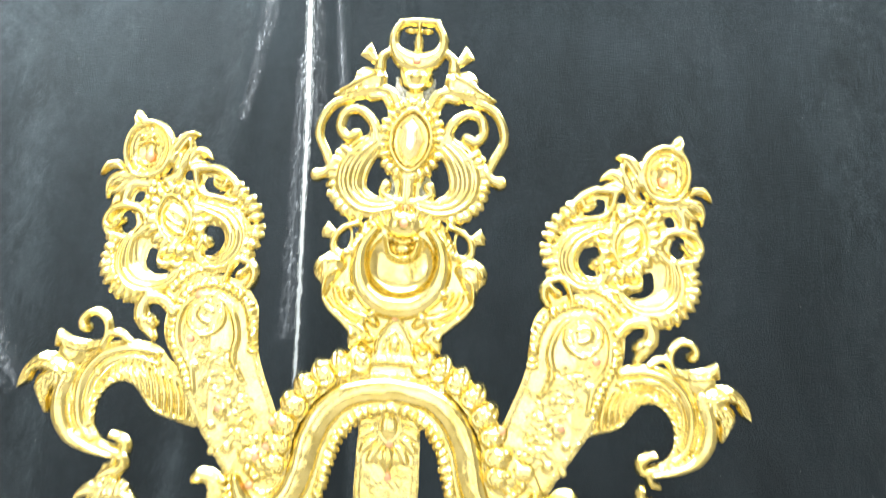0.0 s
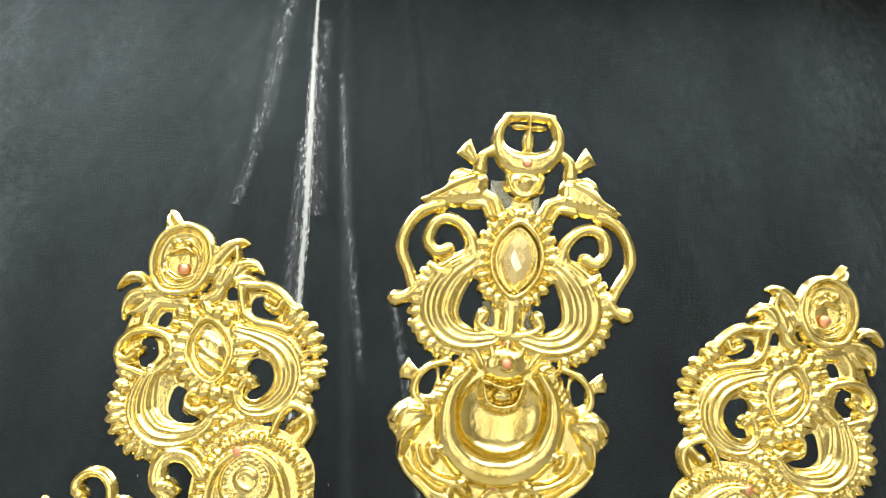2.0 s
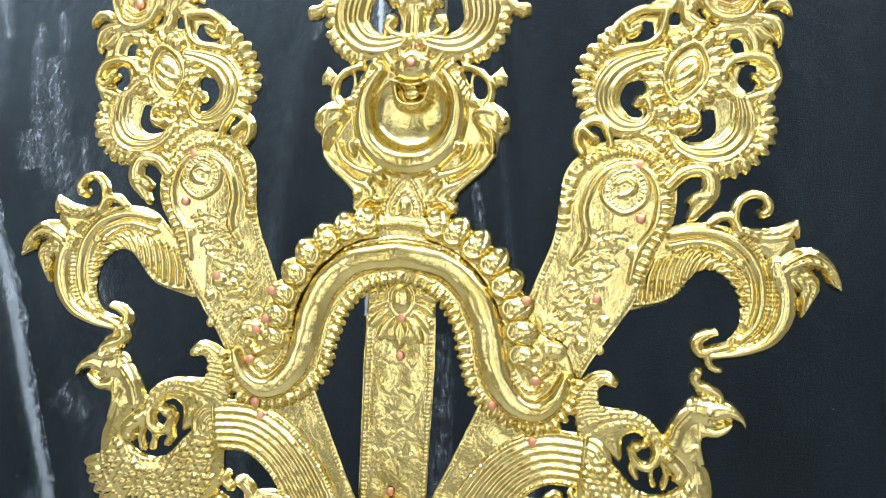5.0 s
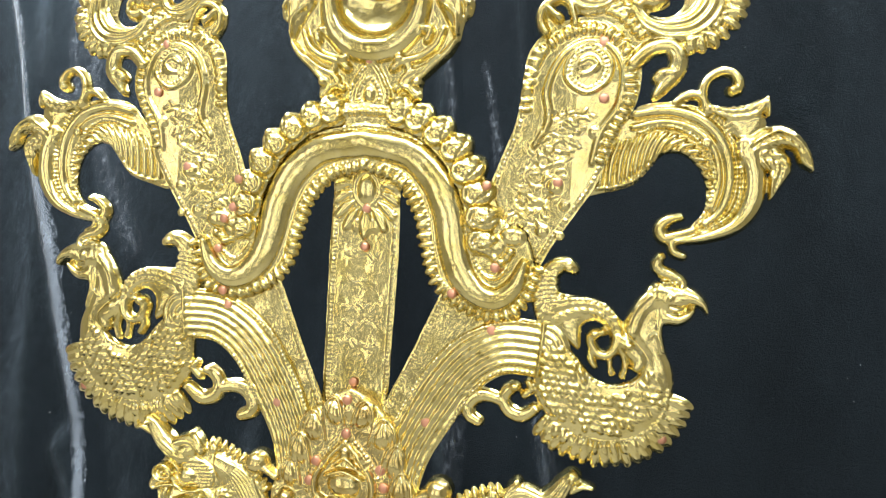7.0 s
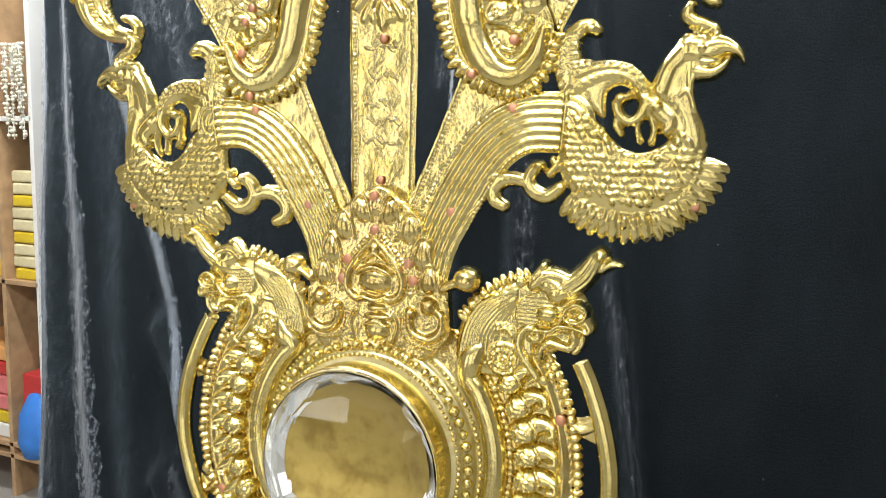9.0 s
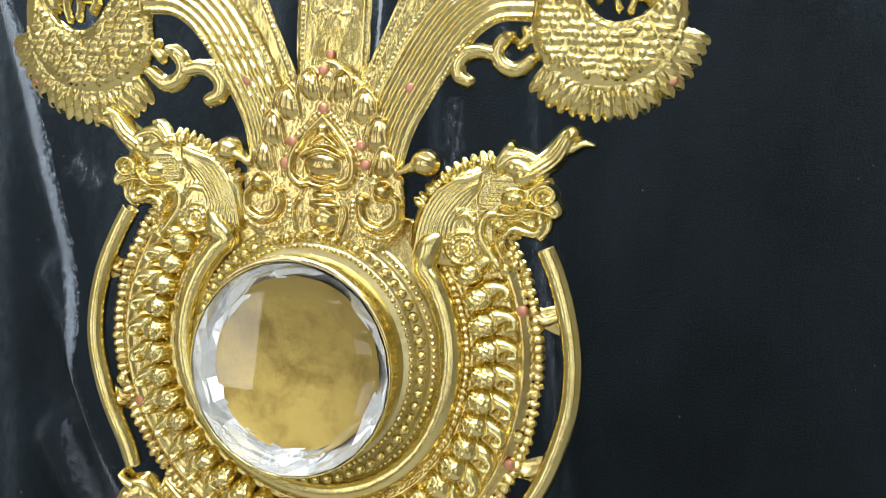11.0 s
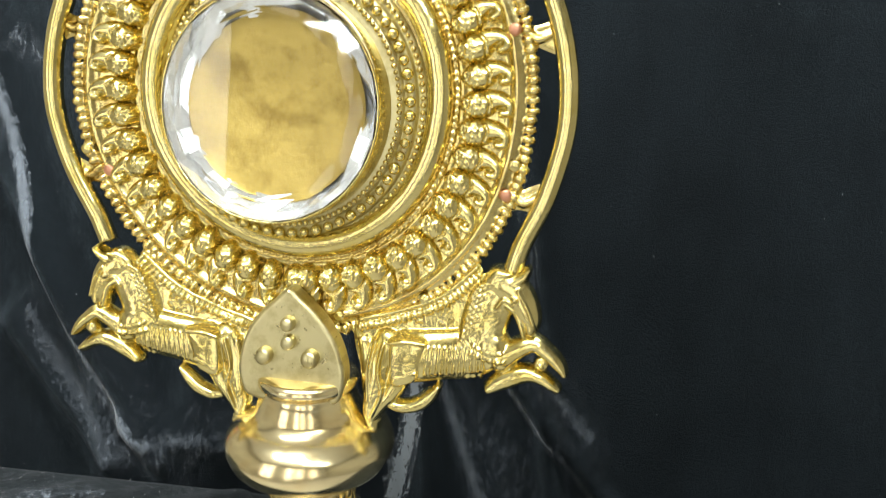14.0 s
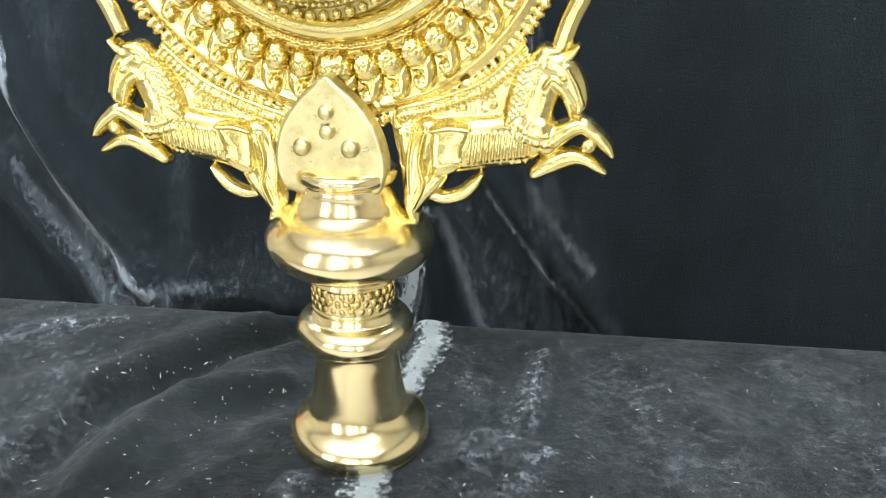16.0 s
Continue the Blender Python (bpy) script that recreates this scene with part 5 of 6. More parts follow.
# the leafy tendril under the arm
r.stroke([(152.9, 680.3, 5.2), (143.6, 673.4, 6.4), (134, 675.4, 6.5), (128.6, 682.7, 5.9), (130.2, 690.5, 5.9), (135.3, 694.9, 5.9)], 6.5).dome(137, 695.8, 5.6, 4.8, 9, sil=True)
r.stroke([(127.7, 682.7, 5.4), (117, 685.5, 6), (107.2, 684.2, 6.7), (100.1, 676.9, 6.8), (101.2, 668.2, 6.2), (108.5, 664.3, 5.5)], 6.5).stroke([(107.2, 684.2, 4.9), (99.9, 686.4, 4.9), (96.3, 684.5, 3.7)], 6).stroke([(144.9, 690.3, 4.1), (149.9, 695.6, 4), (147.3, 700.5, 3.5)], 6)
r.finish(edge=2.8)
for flip in (False, True):
    bird = r.build("bird_ornament", BRASS, standard, lift=5.0, flip=flip, move=(3.2, -13.4, 0.5, 1.152) if flip else (0, 0, 0, 1), label="embossed brass bird-shaped ornament with a curled wing")
    rivet(bird, *r.spot(248, 670), 9.0)

# the great arch with its beaded edges and shell bosses
r = Relief(-158, 158, 740, 928, seed=17)
r.stroke([(0, 903, 12), (36, 896, 13), (70, 872, 16), (90, 838, 20), (102, 806, 22)], 1.2, flat=True, both=True)
r.stroke([(0, 873, 13), (33, 865, 13), (53, 847, 14), (63, 826, 14), (69, 802, 14), (78, 780, 13), (94, 765, 12)], 1.2, flat=True, both=True)
r.fill([(62, 812), (64, 786), (72, 769), (86, 759), (102, 752), (117, 750), (131, 756), (142, 772), (146, 790), (138, 812), (118, 824), (98, 838), (80, 836)], h=1.2, both=True)
r.stroke([(0, 881, 12.5), (38, 874, 12.5), (62, 854, 13), (74, 829, 13), (80, 802, 12.5), (88, 780, 12), (102, 765, 11), (118, 762, 10), (132, 773, 8), (139, 792, 4)], 8.5, both=True)
r.beads([(0, 895.5), (39, 888), (67, 866), (84, 837), (93, 806), (101, 786), (114, 778), (124, 786)], 3.8, 1.8, base=1.5, both=True)
r.beads([(0, 868), (29, 860), (45, 845), (56, 824), (62, 800), (68, 778), (80, 766)], 3.8, 1.8, base=1.5, both=True)
r.beads([(0, 863), (26, 855), (41, 841), (51, 822), (57, 800), (61, 784), (69, 769), (84, 758), (102, 750), (118, 748), (133, 754), (144, 770), (150, 788)], 7.6, 3.9, 5.0, sil=True, both=True, long=1.5)
r.beads([(110, 798), (120, 792), (128, 800)], 6, 3.5, base=2, both=True).dome(112, 804, 12, 10, 5, both=True).dome(128, 812, 11, 8, 5, both=True, sil=True)
r.beads([(-24, 904), (0, 907), (24, 904)], 5.4, 2.8, 3.5, base=1.5, long=1.5)
arch = r.finish().build("great_arch", BRASS, standard, lift=10.0, label="brass horseshoe arch band with beaded edges")
for u, w in ((82, 764), (116, 787), (-120, 750), (-126, 786), (-122, 812)):
    rivet(arch, u, w, 14.0)

# one shell boss, repeated along the arch
r = Relief(-15, 15, -16, 17, res=0.75, seed=18)
r.fill([(-8, -13), (-11, -2), (-10, 8), (-3, 14), (5, 13), (11, 6), (11, -4), (7, -13)], crown=3)
r.dome(0, 3, 11.5, 12, 9.5).stroke([(-8, -2, 2), (-6, -8, 3.2), (0, -10, 3.4), (5, -7, 3), (3, -4, 2.4)], 7, sil=False).stroke([(-3, 13, 1), (3, 7, 1.1), (5, -2, 1)], 1.4, sil=False, cut=True)
for _ in range(110):
    u, w = r.rng.uniform(-10, 10), r.rng.uniform(-8, 6)
    r.H += 0.6 * np.exp(-((r.U - u) ** 2 + (r.W - w) ** 2) / 0.8)
r.dome(-3, 8, 6, 5, 12, 25)
r.finish(edge=3, beat=0.2)


def loose_mesh(rel, name, mat):
    """A small relief's mesh, moved to its own centre, to be shared by its repeats."""
    ob = rel.build(name, mat, None)
    me = ob.data
    x0, y0, z0 = on_sheet(0, 0, 0)
    me.transform(Matrix.Translation((-float(x0), -float(y0), -float(z0))))
    bpy.data.objects.remove(ob)
    return me


shell_mesh = loose_mesh(r, "shell_boss", BRASS)


def boss(mesh, name, parent, u, w, lift, turn, size=1.0, flip=False):
    ob = new(name, mesh)
    ob.parent = parent
    x, y, z = on_sheet(u, w, lift)
    ob.matrix_basis = Matrix.LocRotScale((x, y, z), Euler((0, radians(turn), 0)), (-size if flip else size, size, size))
    return ob


SHELLS = ((30, 908, 10), (47, 902, 20), (64, 892, 32), (79, 879, 45), (90, 862, 58), (99, 844, 68), (104, 825, 80), (106, 806, 88))
for u, w, turn in SHELLS:
    boss(shell_mesh, "shell_boss", arch, u, w, 9.5, turn + random.uniform(-6, 6), random.uniform(0.98, 1.1))
    boss(shell_mesh, "shell_boss", arch, -u, w, 9.5, -turn + random.uniform(-6, 6), random.uniform(0.98, 1.1), flip=True)
for u, w in ((106, 850), (-108, 846), (-112, 822)):
    rivet(arch, u, w, 17.5)

# the finial over the arch
r = Relief(-106, 106, 890, 1242, seed=19)
r.mirror_fill([(0, 900), (30, 904), (46, 918), (45, 932), (57, 946), (67, 964), (62, 985), (52, 1000), (48, 1022), (36, 1040), (18, 1053), (0, 1057)], h=1.0)
r.fill([(-13, 1045), (-14, 1075), (-22, 1092), (-30, 1118), (-22, 1145), (-8, 1160), (-9, 1192), (9, 1192), (8, 1160), (22, 1145), (30, 1118), (22, 1092), (14, 1075), (13, 1045)], h=0.5)
r.stroke([(17, 1229, 4), (24, 1216, 5), (22, 1203, 6.5), (12, 1194, 10), (0, 1191, 11)], 7, both=True).stroke([(-18, 1229, 4), (0, 1231, 4), (18, 1230, 4)], 5.5)
r.stroke([(0, 1228, 3), (0, 1219, 3), (0, 1211, 5), (0, 1204, 4)], 5.5).dome(8, 1222, 6, 2.5, 4, sil=True, both=True)
r.dome(0, 1176, 17, 11, 7, sil=True).stroke([(-14, 1181, 3), (-9, 1170, 3), (0, 1166, 3), (9, 1170, 3), (14, 1181, 3)], 8).dome(0, 1177, 8, 7, 9.5)
r.stroke([(23, 1204, 4), (34, 1197, 4.5), (36, 1186, 6)], 5, both=True).fill([(37, 1192), (46, 1210), (50, 1206), (56, 1197), (42, 1189)], h=1, crown=4.5, soft=False, both=True)
r.fill([(29, 1180), (40, 1184), (51, 1186), (59, 1180), (63, 1169), (80, 1159), (63, 1154), (44, 1156), (30, 1163)], crown=7, both=True)
r.beads([(36, 1166), (46, 1164), (57, 1163)], 5, 2.2, base=5.5, both=True).stroke([(40, 1178, 3), (54, 1172, 4), (72, 1161, 2)], 9, sil=False, both=True)
r.stroke([(16, 1150, 5), (22, 1162, 5), (32, 1166, 5)], 5, both=True).stroke([(24, 1150, 4), (30, 1158, 4), (42, 1158, 5)], 5, both=True)
r.stroke([(62, 1156, 5.5), (78, 1149, 5), (88, 1134, 5), (90, 1118, 5), (82, 1101, 5), (77, 1088, 5)], 5.5, both=True).stroke([(76, 1090, 5), (82, 1083, 5), (90, 1080, 7)], 6, both=True)
r.stroke([(34, 1116, 7), (37, 1130, 6), (46, 1141, 5.5), (57, 1145, 5.5), (67, 1140, 5.5), (70, 1127, 5.5), (63, 1118, 5.5), (54, 1121, 6)], 6.5, both=True)
r.stroke([(36, 1124, 6), (42, 1110, 6.5), (54, 1102, 7), (64, 1106, 3)], 6, both=True)
r.stroke([(34, 1114, 10), (48, 1102, 15), (57, 1086, 18), (57, 1069, 17), (46, 1056, 14), (30, 1052, 11), (12, 1055, 8)], 6, stripes=4, amp=1.0, both=True)
r.beads([(64, 1107), (73, 1092), (75, 1073), (70, 1057), (60, 1047), (46, 1041)], 7.6, 5, 5, sil=True, both=True, long=1.3)
r.hole([(22, 1091), (33, 1085), (36, 1073), (32, 1064), (22, 1061), (12, 1066), (14, 1078)], both=True)
r.stroke([(4, 1057, 5), (16, 1060, 4.5), (24, 1066, 4.5), (21, 1073, 6)], 6, both=True).stroke([(0, 1088, 6), (0, 1074, 8), (0, 1060, 8)], 6)
r.dome(0, 1116, 21, 30, 5, facet=False).stroke([(0, 1146, 3.4), (15, 1134, 3.4), (20, 1116, 3.4), (14, 1098, 3.4), (0, 1087, 3.4), (-14, 1098, 3.4), (-20, 1116, 3.4), (-15, 1134, 3.4)], 8, sil=False, closed=True)
r.beads([(0, 1153), (20, 1142), (29, 1118), (22, 1092), (0, 1081), (-22, 1092), (-29, 1118), (-20, 1142)], 8.2, 4.6, 5, base=1.5, closed=True, long=1.4, sil=True)
for k in range(9):
    a = radians(18 + 18 * k)
    r.stroke([(30 * math.cos(a), 1016 + 22 * math.sin(a), 2.5), (36 * math.cos(a), 1016 + 30 * math.sin(a), 4.2), (42 * math.cos(a), 1015 + 37 * math.sin(a), 3)], 5.5, sil=False)
r.beads([(-44, 1022), (-34, 1040), (-16, 1052), (0, 1055), (16, 1052), (34, 1040), (44, 1022)], 4.2, 1.9, base=2)
r.stroke([(27, 1030, 4), (38, 1014, 6.5), (41, 994, 8.5), (35, 972, 10), (19, 958, 11.5), (0, 954, 12), (-19, 958, 11.5), (-35, 972, 10), (-41, 994, 8.5), (-38, 1014, 6.5), (-27, 1030, 4)], 9.5)
bowl = (r.U / 33) ** 2 + ((r.W - 998) / 31) ** 2
r.H = np.where(bowl < 1, np.minimum(r.H, 1.0 - 10 * np.sqrt(1 - np.clip(bowl, 0, 1))), r.H)
r.dome(0, 1036, 18, 14, 8).dome(0, 1036, 9, 9, 11).beads([(-15, 1022), (0, 1018), (15, 1022)], 4, 2.4, base=7)
r.stroke([(-15, 1020, 2), (-11, 1007, 2), (0, 1003, 2), (11, 1007, 2), (15, 1020, 2)], 3.5, base=1, sil=False).beads([(-17, 1020), (-13, 1005), (0, 1000), (13, 1005), (17, 1020)], 4, 1.9, base=1.0).dome(0, 1012, 8, 5, 5)
r.fill([(51.1, 1032.0), (61.3, 1028.2), (69.0, 1014.4), (66.0, 999.4), (76.8, 975.6), (72.8, 957.6), (59.8, 944.5), (42.8, 927.0), (19.4, 927.6), (15.4, 949.5), (43.4, 973.5)], h=0.8, both=True)
r.stroke([(44.5, 1035.2, 3.6), (57.5, 1030.6, 4.0), (66.6, 1020.4, 4.0), (67.7, 1008.9, 4.4), (61.3, 1001.4, 4.4)], 6, both=True).fill([(66.0, 1026.7), (75.1, 1035.3), (81.2, 1026.7), (80.2, 1018.6), (69.6, 1018.0)], h=1, crown=5, soft=False, both=True)
r.hole([(53.3, 1027.6), (62.1, 1021.1), (63.1, 1010.4), (56.1, 1009.1), (52.4, 1018.7)], both=True)
r.stroke([(35.9, 1026.6, 6.3), (42.5, 1019.0, 6.3), (48.8, 1009.5, 5.4), (55.5, 1005.5, 3.6)], 6, rope=5, both=True)
r.fill([(52.9, 995.5), (65.3, 1006.9), (78.4, 1001.5), (85.4, 993.0), (84.7, 981.5), (78.4, 973.9), (74.6, 956.9), (67.1, 969.7), (59.6, 982.5)], crown=8, both=True)
r.stroke([(59.0, 997.6, 2.7), (72.5, 996.7, 4.0), (80.5, 988.3, 3.1)], 10.5, sil=False, both=True).stroke([(61.8, 988.0, 2.3), (71.4, 979.7, 2.7), (73.8, 964.8, 1.3)], 10, sil=False, both=True).stroke([(68.7, 999.1, 1.3), (76.5, 992.5, 1.8), (77.7, 980.1, 1.3)], 2.5, sil=False, both=True, cut=True)
r.stroke([(72.6, 959.4, 3.1), (65.5, 950.1, 4.0), (54.8, 940.6, 4.0), (45.1, 931.2, 4.0), (39.4, 925.5, 4.0)], 7, both=True).dome(42, 926.5, 5.6, 5.2, 8.5, both=True, sil=True)
r.stroke([(48.2, 961.4, 3.6), (51.0, 968.7, 3.6), (45.5, 970.9, 4.0), (40.5, 966.2, 3.6)], 7.5, both=True).dome(44.7, 969.5, 5.2, 4.3, 9.5, both=True)
r.stroke([(61.8, 969.3, 3.1), (55.9, 956.5, 3.6), (43.3, 947.8, 4.0), (29.4, 944.2, 4.0), (21.0, 938.4, 4.0)], 7, both=True).stroke([(59.4, 948.0, 2.7), (47.0, 938.3, 3.1), (34.1, 933.1, 3.6), (28.6, 925.7, 3.6), (34.2, 921.7, 3.1)], 6.5, both=True)
r.dome(25.3, 945.9, 6.1, 4.8, 9, both=True)
r.stroke([(20, 938, 4), (27, 946, 4), (34, 938, 4), (32, 926, 4), (24, 922, 4)], 5.5, sil=False, both=True).stroke([(42, 934, 4), (36, 924, 4), (42, 916, 5)], 5.5, both=True)
r.mirror_fill([(0, 945), (12, 932), (19, 916), (12, 903), (0, 899)], h=2.5)
DROP = [(0, 943), (12, 930), (18, 915), (11, 903), (0, 900), (-11, 903), (-18, 915), (-12, 930)]
r.beads(DROP, 3.6, 1.8, base=2.5, closed=True).beads([(0.55 * u, 916 + 0.55 * (w - 916)) for u, w in DROP], 3.6, 1.6, base=3, closed=True).dome(0, 917, 6, 9, 6)
finial = r.finish(edge=2.8).build("pierced_finial", BRASS, standard, lift=5.0, move=(1, 0, 0, 0.97), label="pierced brass finial with paired birds, almond stone and hollow crescent")
for u, w, h in ((0, 1192, 12), (0, 1052, 7), (0, 1036, 15), (-1, 946, 8)):
    rivet(finial, *r.spot(u, w), h + 1, 1.05)
vs, fs = [], []
for sc, hh in ((0.88, 5.0), (0.74, 9.0), (0.36, 12.0)):
    for u, w in ((0, 27), (9, 18), (16, 0), (9, -18), (0, -27), (-9, -18), (-16, 0), (-9, 18)):
        x, y, z = on_sheet(*r.spot(u * sc, 1116 + w * sc), 5 + hh + random.uniform(-0.5, 0.5))
        vs.append((x, y, z))
fs = [(8 * k + i, 8 * k + (i + 1) % 8, 8 * k + 8 + (i + 1) % 8, 8 * k + 8 + i) for k in (0, 1) for i in range(8)] + [tuple(range(16, 24))]
mesh_object("almond_stone", vs, fs, PINK, finial, "almond-shaped pinkish foiled stone")
strip = box_bm(0.040, 0.003, 0.30, (0, 0, 0), 0.0006)
ob = part("support_strip", strip, ACRYLIC, standard, "clear plastic strip behind the finial")
ob.location = (0.006, 0.012, 1.035)
ob.rotation_euler = (radians(4), 0, 0)

# the crown plaque where the blades meet the ring
r = Relief(-92, 92, 505, 682, res=0.75, seed=20)
r.mirror_fill([(0, 677), (12, 673), (24, 664), (40, 652), (51, 634), (55, 612), (63, 600), (66, 580), (67, 558), (58, 543), (38, 528), (20, 515), (0, 511)], h=1.5, crown=2.0)
r.stroke([(62, 595.6, 4.2), (69.3, 599.8, 4.6), (78.2, 603.7, 7.4)], 9, both=True).dome(80.6, 604.5, 11.5, 10.5, 12, both=True, sil=True)
# ribbed flame leaves round the crest
for u, w, a, b, t in ((13, 656, 9, 12, -30), (31, 642, 11, 13, -24), (43, 621, 11, 14, -10), (49, 601, 9.5, 12, 0)):
    r.dome(u, w, a, b, 8.5, t, both=True)
    for q in (-0.5, 0.0, 0.5):
        r.stroke([(u + q * a * 1.2, w - 0.7 * b, 0.8), (u + q * a * 1.1, w, 0.9), (u + q * a * 0.5, w + 0.7 * b, 0.7)], 1.1, sil=False, both=True, cut=True)
    r.stroke([(u - 1.05 * a, w - 0.7 * b, 1.5), (u - 0.7 * a + 1, w + 0.6 * b, 2), (u + 1, w + 1.1 * b, 1.6), (u + 0.9 * a, w + 0.5 * b, 2), (u + 1.1 * a, w - 0.6 * b, 1.5)], 7.0, sil=False, both=True)
r.dome(0, 660, 7, 10, 6)
# the pointed egg under its arch
r.stroke([(-0.7, 634.2, 3.1), (14.7, 618.8, 3.5), (25, 602.5, 3.9), (24.8, 588.9, 3.9), (16.4, 582.4, 3.9), (8.5, 584.1, 3.1)], 8.5, sil=False, both=True).beads([(-1, 640.5), (18.9, 622.1), (31, 603.5), (31.8, 588.4)], 3.8, 1.8, base=3.5, both=True)
r.dome(0.1, 602.4, 17.6, 19.4, 5).dome(0.4, 597.5, 15.9, 12.3, 10).stroke([(-16.3, 603.4, 1.8), (-0.2, 609.6, 2.6), (16.2, 604.6, 1.7)], 11, sil=False).stroke([(-11.3, 612.4, 1.8), (-0.6, 620, 2.2), (10.6, 613.1, 1.7)], 8.5, sil=False).dome(-0.8, 623.9, 5.2, 7, 8)
for q in (-20, -10, 0, 10, 20):
    r.stroke([(q * 0.7, 622, 0.7), (q * 0.95, 614, 0.8), (q, 606, 0.6)], 0.9, sil=False, cut=True)
r.stroke([(-8.3, 583.4, 2.7), (1.1, 581.3, 3.1), (10.2, 584.2, 2.6)], 9, sil=False)
# scrolls with round knobs on either side
r.stroke([(54.6, 579, 4.2), (61.8, 572.2, 3.8), (60.9, 560.1, 4.3), (50.2, 553, 4.7), (37.9, 556.4, 4.3), (33, 565.8, 3.9), (34.4, 572.4, 3.9)], 8.5, sil=False, both=True).dome(50.3, 580.4, 8.1, 8.1, 13, both=True).dome(34.3, 573.6, 5.6, 5.2, 11, both=True)
r.dome(48.1, 566.6, 10.3, 8.6, 3.5, both=True).beads([(68.6, 571.7), (68, 556.5), (53.3, 545.9), (35.8, 548.1), (26.4, 559), (26.6, 572)], 3.9, 1.9, base=3.2, both=True).stroke([(64.3, 585.8, 1.7), (69.5, 571.7, 1.7), (68.1, 554.1, 1.7), (56.9, 542.9, 1.7)], 5.5, sil=False, both=True)
# banded drop and the fan of small leaves beneath
r.dome(2.7, 574.9, 10.6, 3.5, 8.5).dome(4, 567.6, 14.2, 3.5, 9.5).dome(3.7, 556, 12, 10.7, 10.5).stroke([(-7.2, 559.6, 1.3), (3.2, 564.3, 1.8), (14, 560.7, 1.3)], 11.5, sil=False).stroke([(-3.9, 547.3, 1.3), (4.3, 544.5, 1.8), (12.1, 548.3, 1.3)], 9, sil=False).stroke([(5.1, 545.4, 3.1), (6.1, 535.5, 0.9)], 8, sil=False)
r.stroke([(17, 571.5, 1.8), (21.9, 561.2, 1.8), (18.3, 547, 1.8)], 6.5, sil=False, both=True)
for u1, w1 in ((7, 517), (18, 516), (29, 518), (40, 523), (50, 530)):
    r.stroke([(3 + u1 * 0.3, 540, 1.6), (u1 * 0.72, 531, 3.4), (u1, w1, 2.2)], 7, sil=False, both=True).stroke([(4 + u1 * 0.4, 538, 0.6), (u1 * 0.76, 530, 0.8), (u1, w1 + 2, 0.5)], 1.2, sil=False, both=True, cut=True)
crown = r.finish(punch=0.07).build("crown_plaque", BRASS_WARM, standard, lift=8.5, thick=8, label="embossed brass crown plaque with scrolls and copper rivets")
for u, w in ((-2, 668), (-1, 640), (-26, 614), (-31, 597), (31, 614), (35, 600)):
    rivet(crown, u, w, 13.5, 1.1)

# the ring body round the crystal
CU, CW = 0, 455
r = Relief(-186, 186, 268, 590, seed=21)
rad = np.hypot(r.U - CU, r.W - CW)
r.S = np.minimum(np.maximum(rad - 173, r.W - 562), rad - 126)
r.H = np.where(rad < 173, 1.2 + 3.5 * np.exp(-((rad - 166) / 3.4) ** 2) + 2.2 * np.exp(-((rad - 127.5) / 2.6) ** 2), 0)
arc = [(CU + 177 * math.cos(radians(a)), CW + 177 * math.sin(radians(a))) for a in range(-216, 37, 9)]
r.beads(arc, 6.8, 3.8, 4.2, sil=True, long=1.35)
arc = [(CU + 122.5 * math.cos(radians(a)), CW + 122.5 * math.sin(radians(a))) for a in range(-230, 51, 8)]
r.beads(arc, 5.2, 2.3, 2.4, base=1.2)
ring = r.finish(edge=2.2).build("ring_body", BRASS_WARM, standard, lift=2.0, label="round brass ring body with ridges and beaded borders")

r = Relief(-23, 23, -14, 14, res=0.7, seed=22)
r.dome(-6, 0, 14, 10.2, 12, sil=True)
r.stroke([(-2, 3.0, 8), (7, 3.0, 7.4), (14, 0, 5.6), (15, -5, 4.2), (10, -6, 3.4)], 9.5).stroke([(4, -4, 1.4), (10, -1.5, 1.2), (13, -2, 0.8)], 3, sil=False, cut=True).stroke([(-3, 9, 0.9), (2, 2, 1.1), (0, -8, 0.9)], 2.0, sil=False, cut=True)
for _ in range(130):
    u, w = r.rng.uniform(-19, -4), r.rng.uniform(-9, 9)
    r.H += 0.75 * np.exp(-((r.U - u) ** 2 + (r.W - w) ** 2) / 0.7)
r.finish(edge=2.5, beat=0.1, smooth=0)
paisley_mesh = loose_mesh(r, "paisley_boss", BRASS)
for k in range(16):
    a = radians(31 - 7.9 * k)
    for s in (1, -1):
        boss(paisley_mesh, "paisley_boss", ring, s * 146 * math.cos(a), CW + 146 * math.sin(a), 2.4, s * (-math.degrees(a)) + random.uniform(-5, 5), random.uniform(0.96, 1.06), flip=s < 0)
for u, w, brass in ((162, 504, 0), (160, 391, 0), (-153, 391, 0), (-170, 407, 1), (166, 412, 1), (146, 532, 1), (-150, 533, 1), (98, 310, 1), (30, 291, 1)):
    rivet(ring, u, w, 6.5, 1.15, bool(brass))

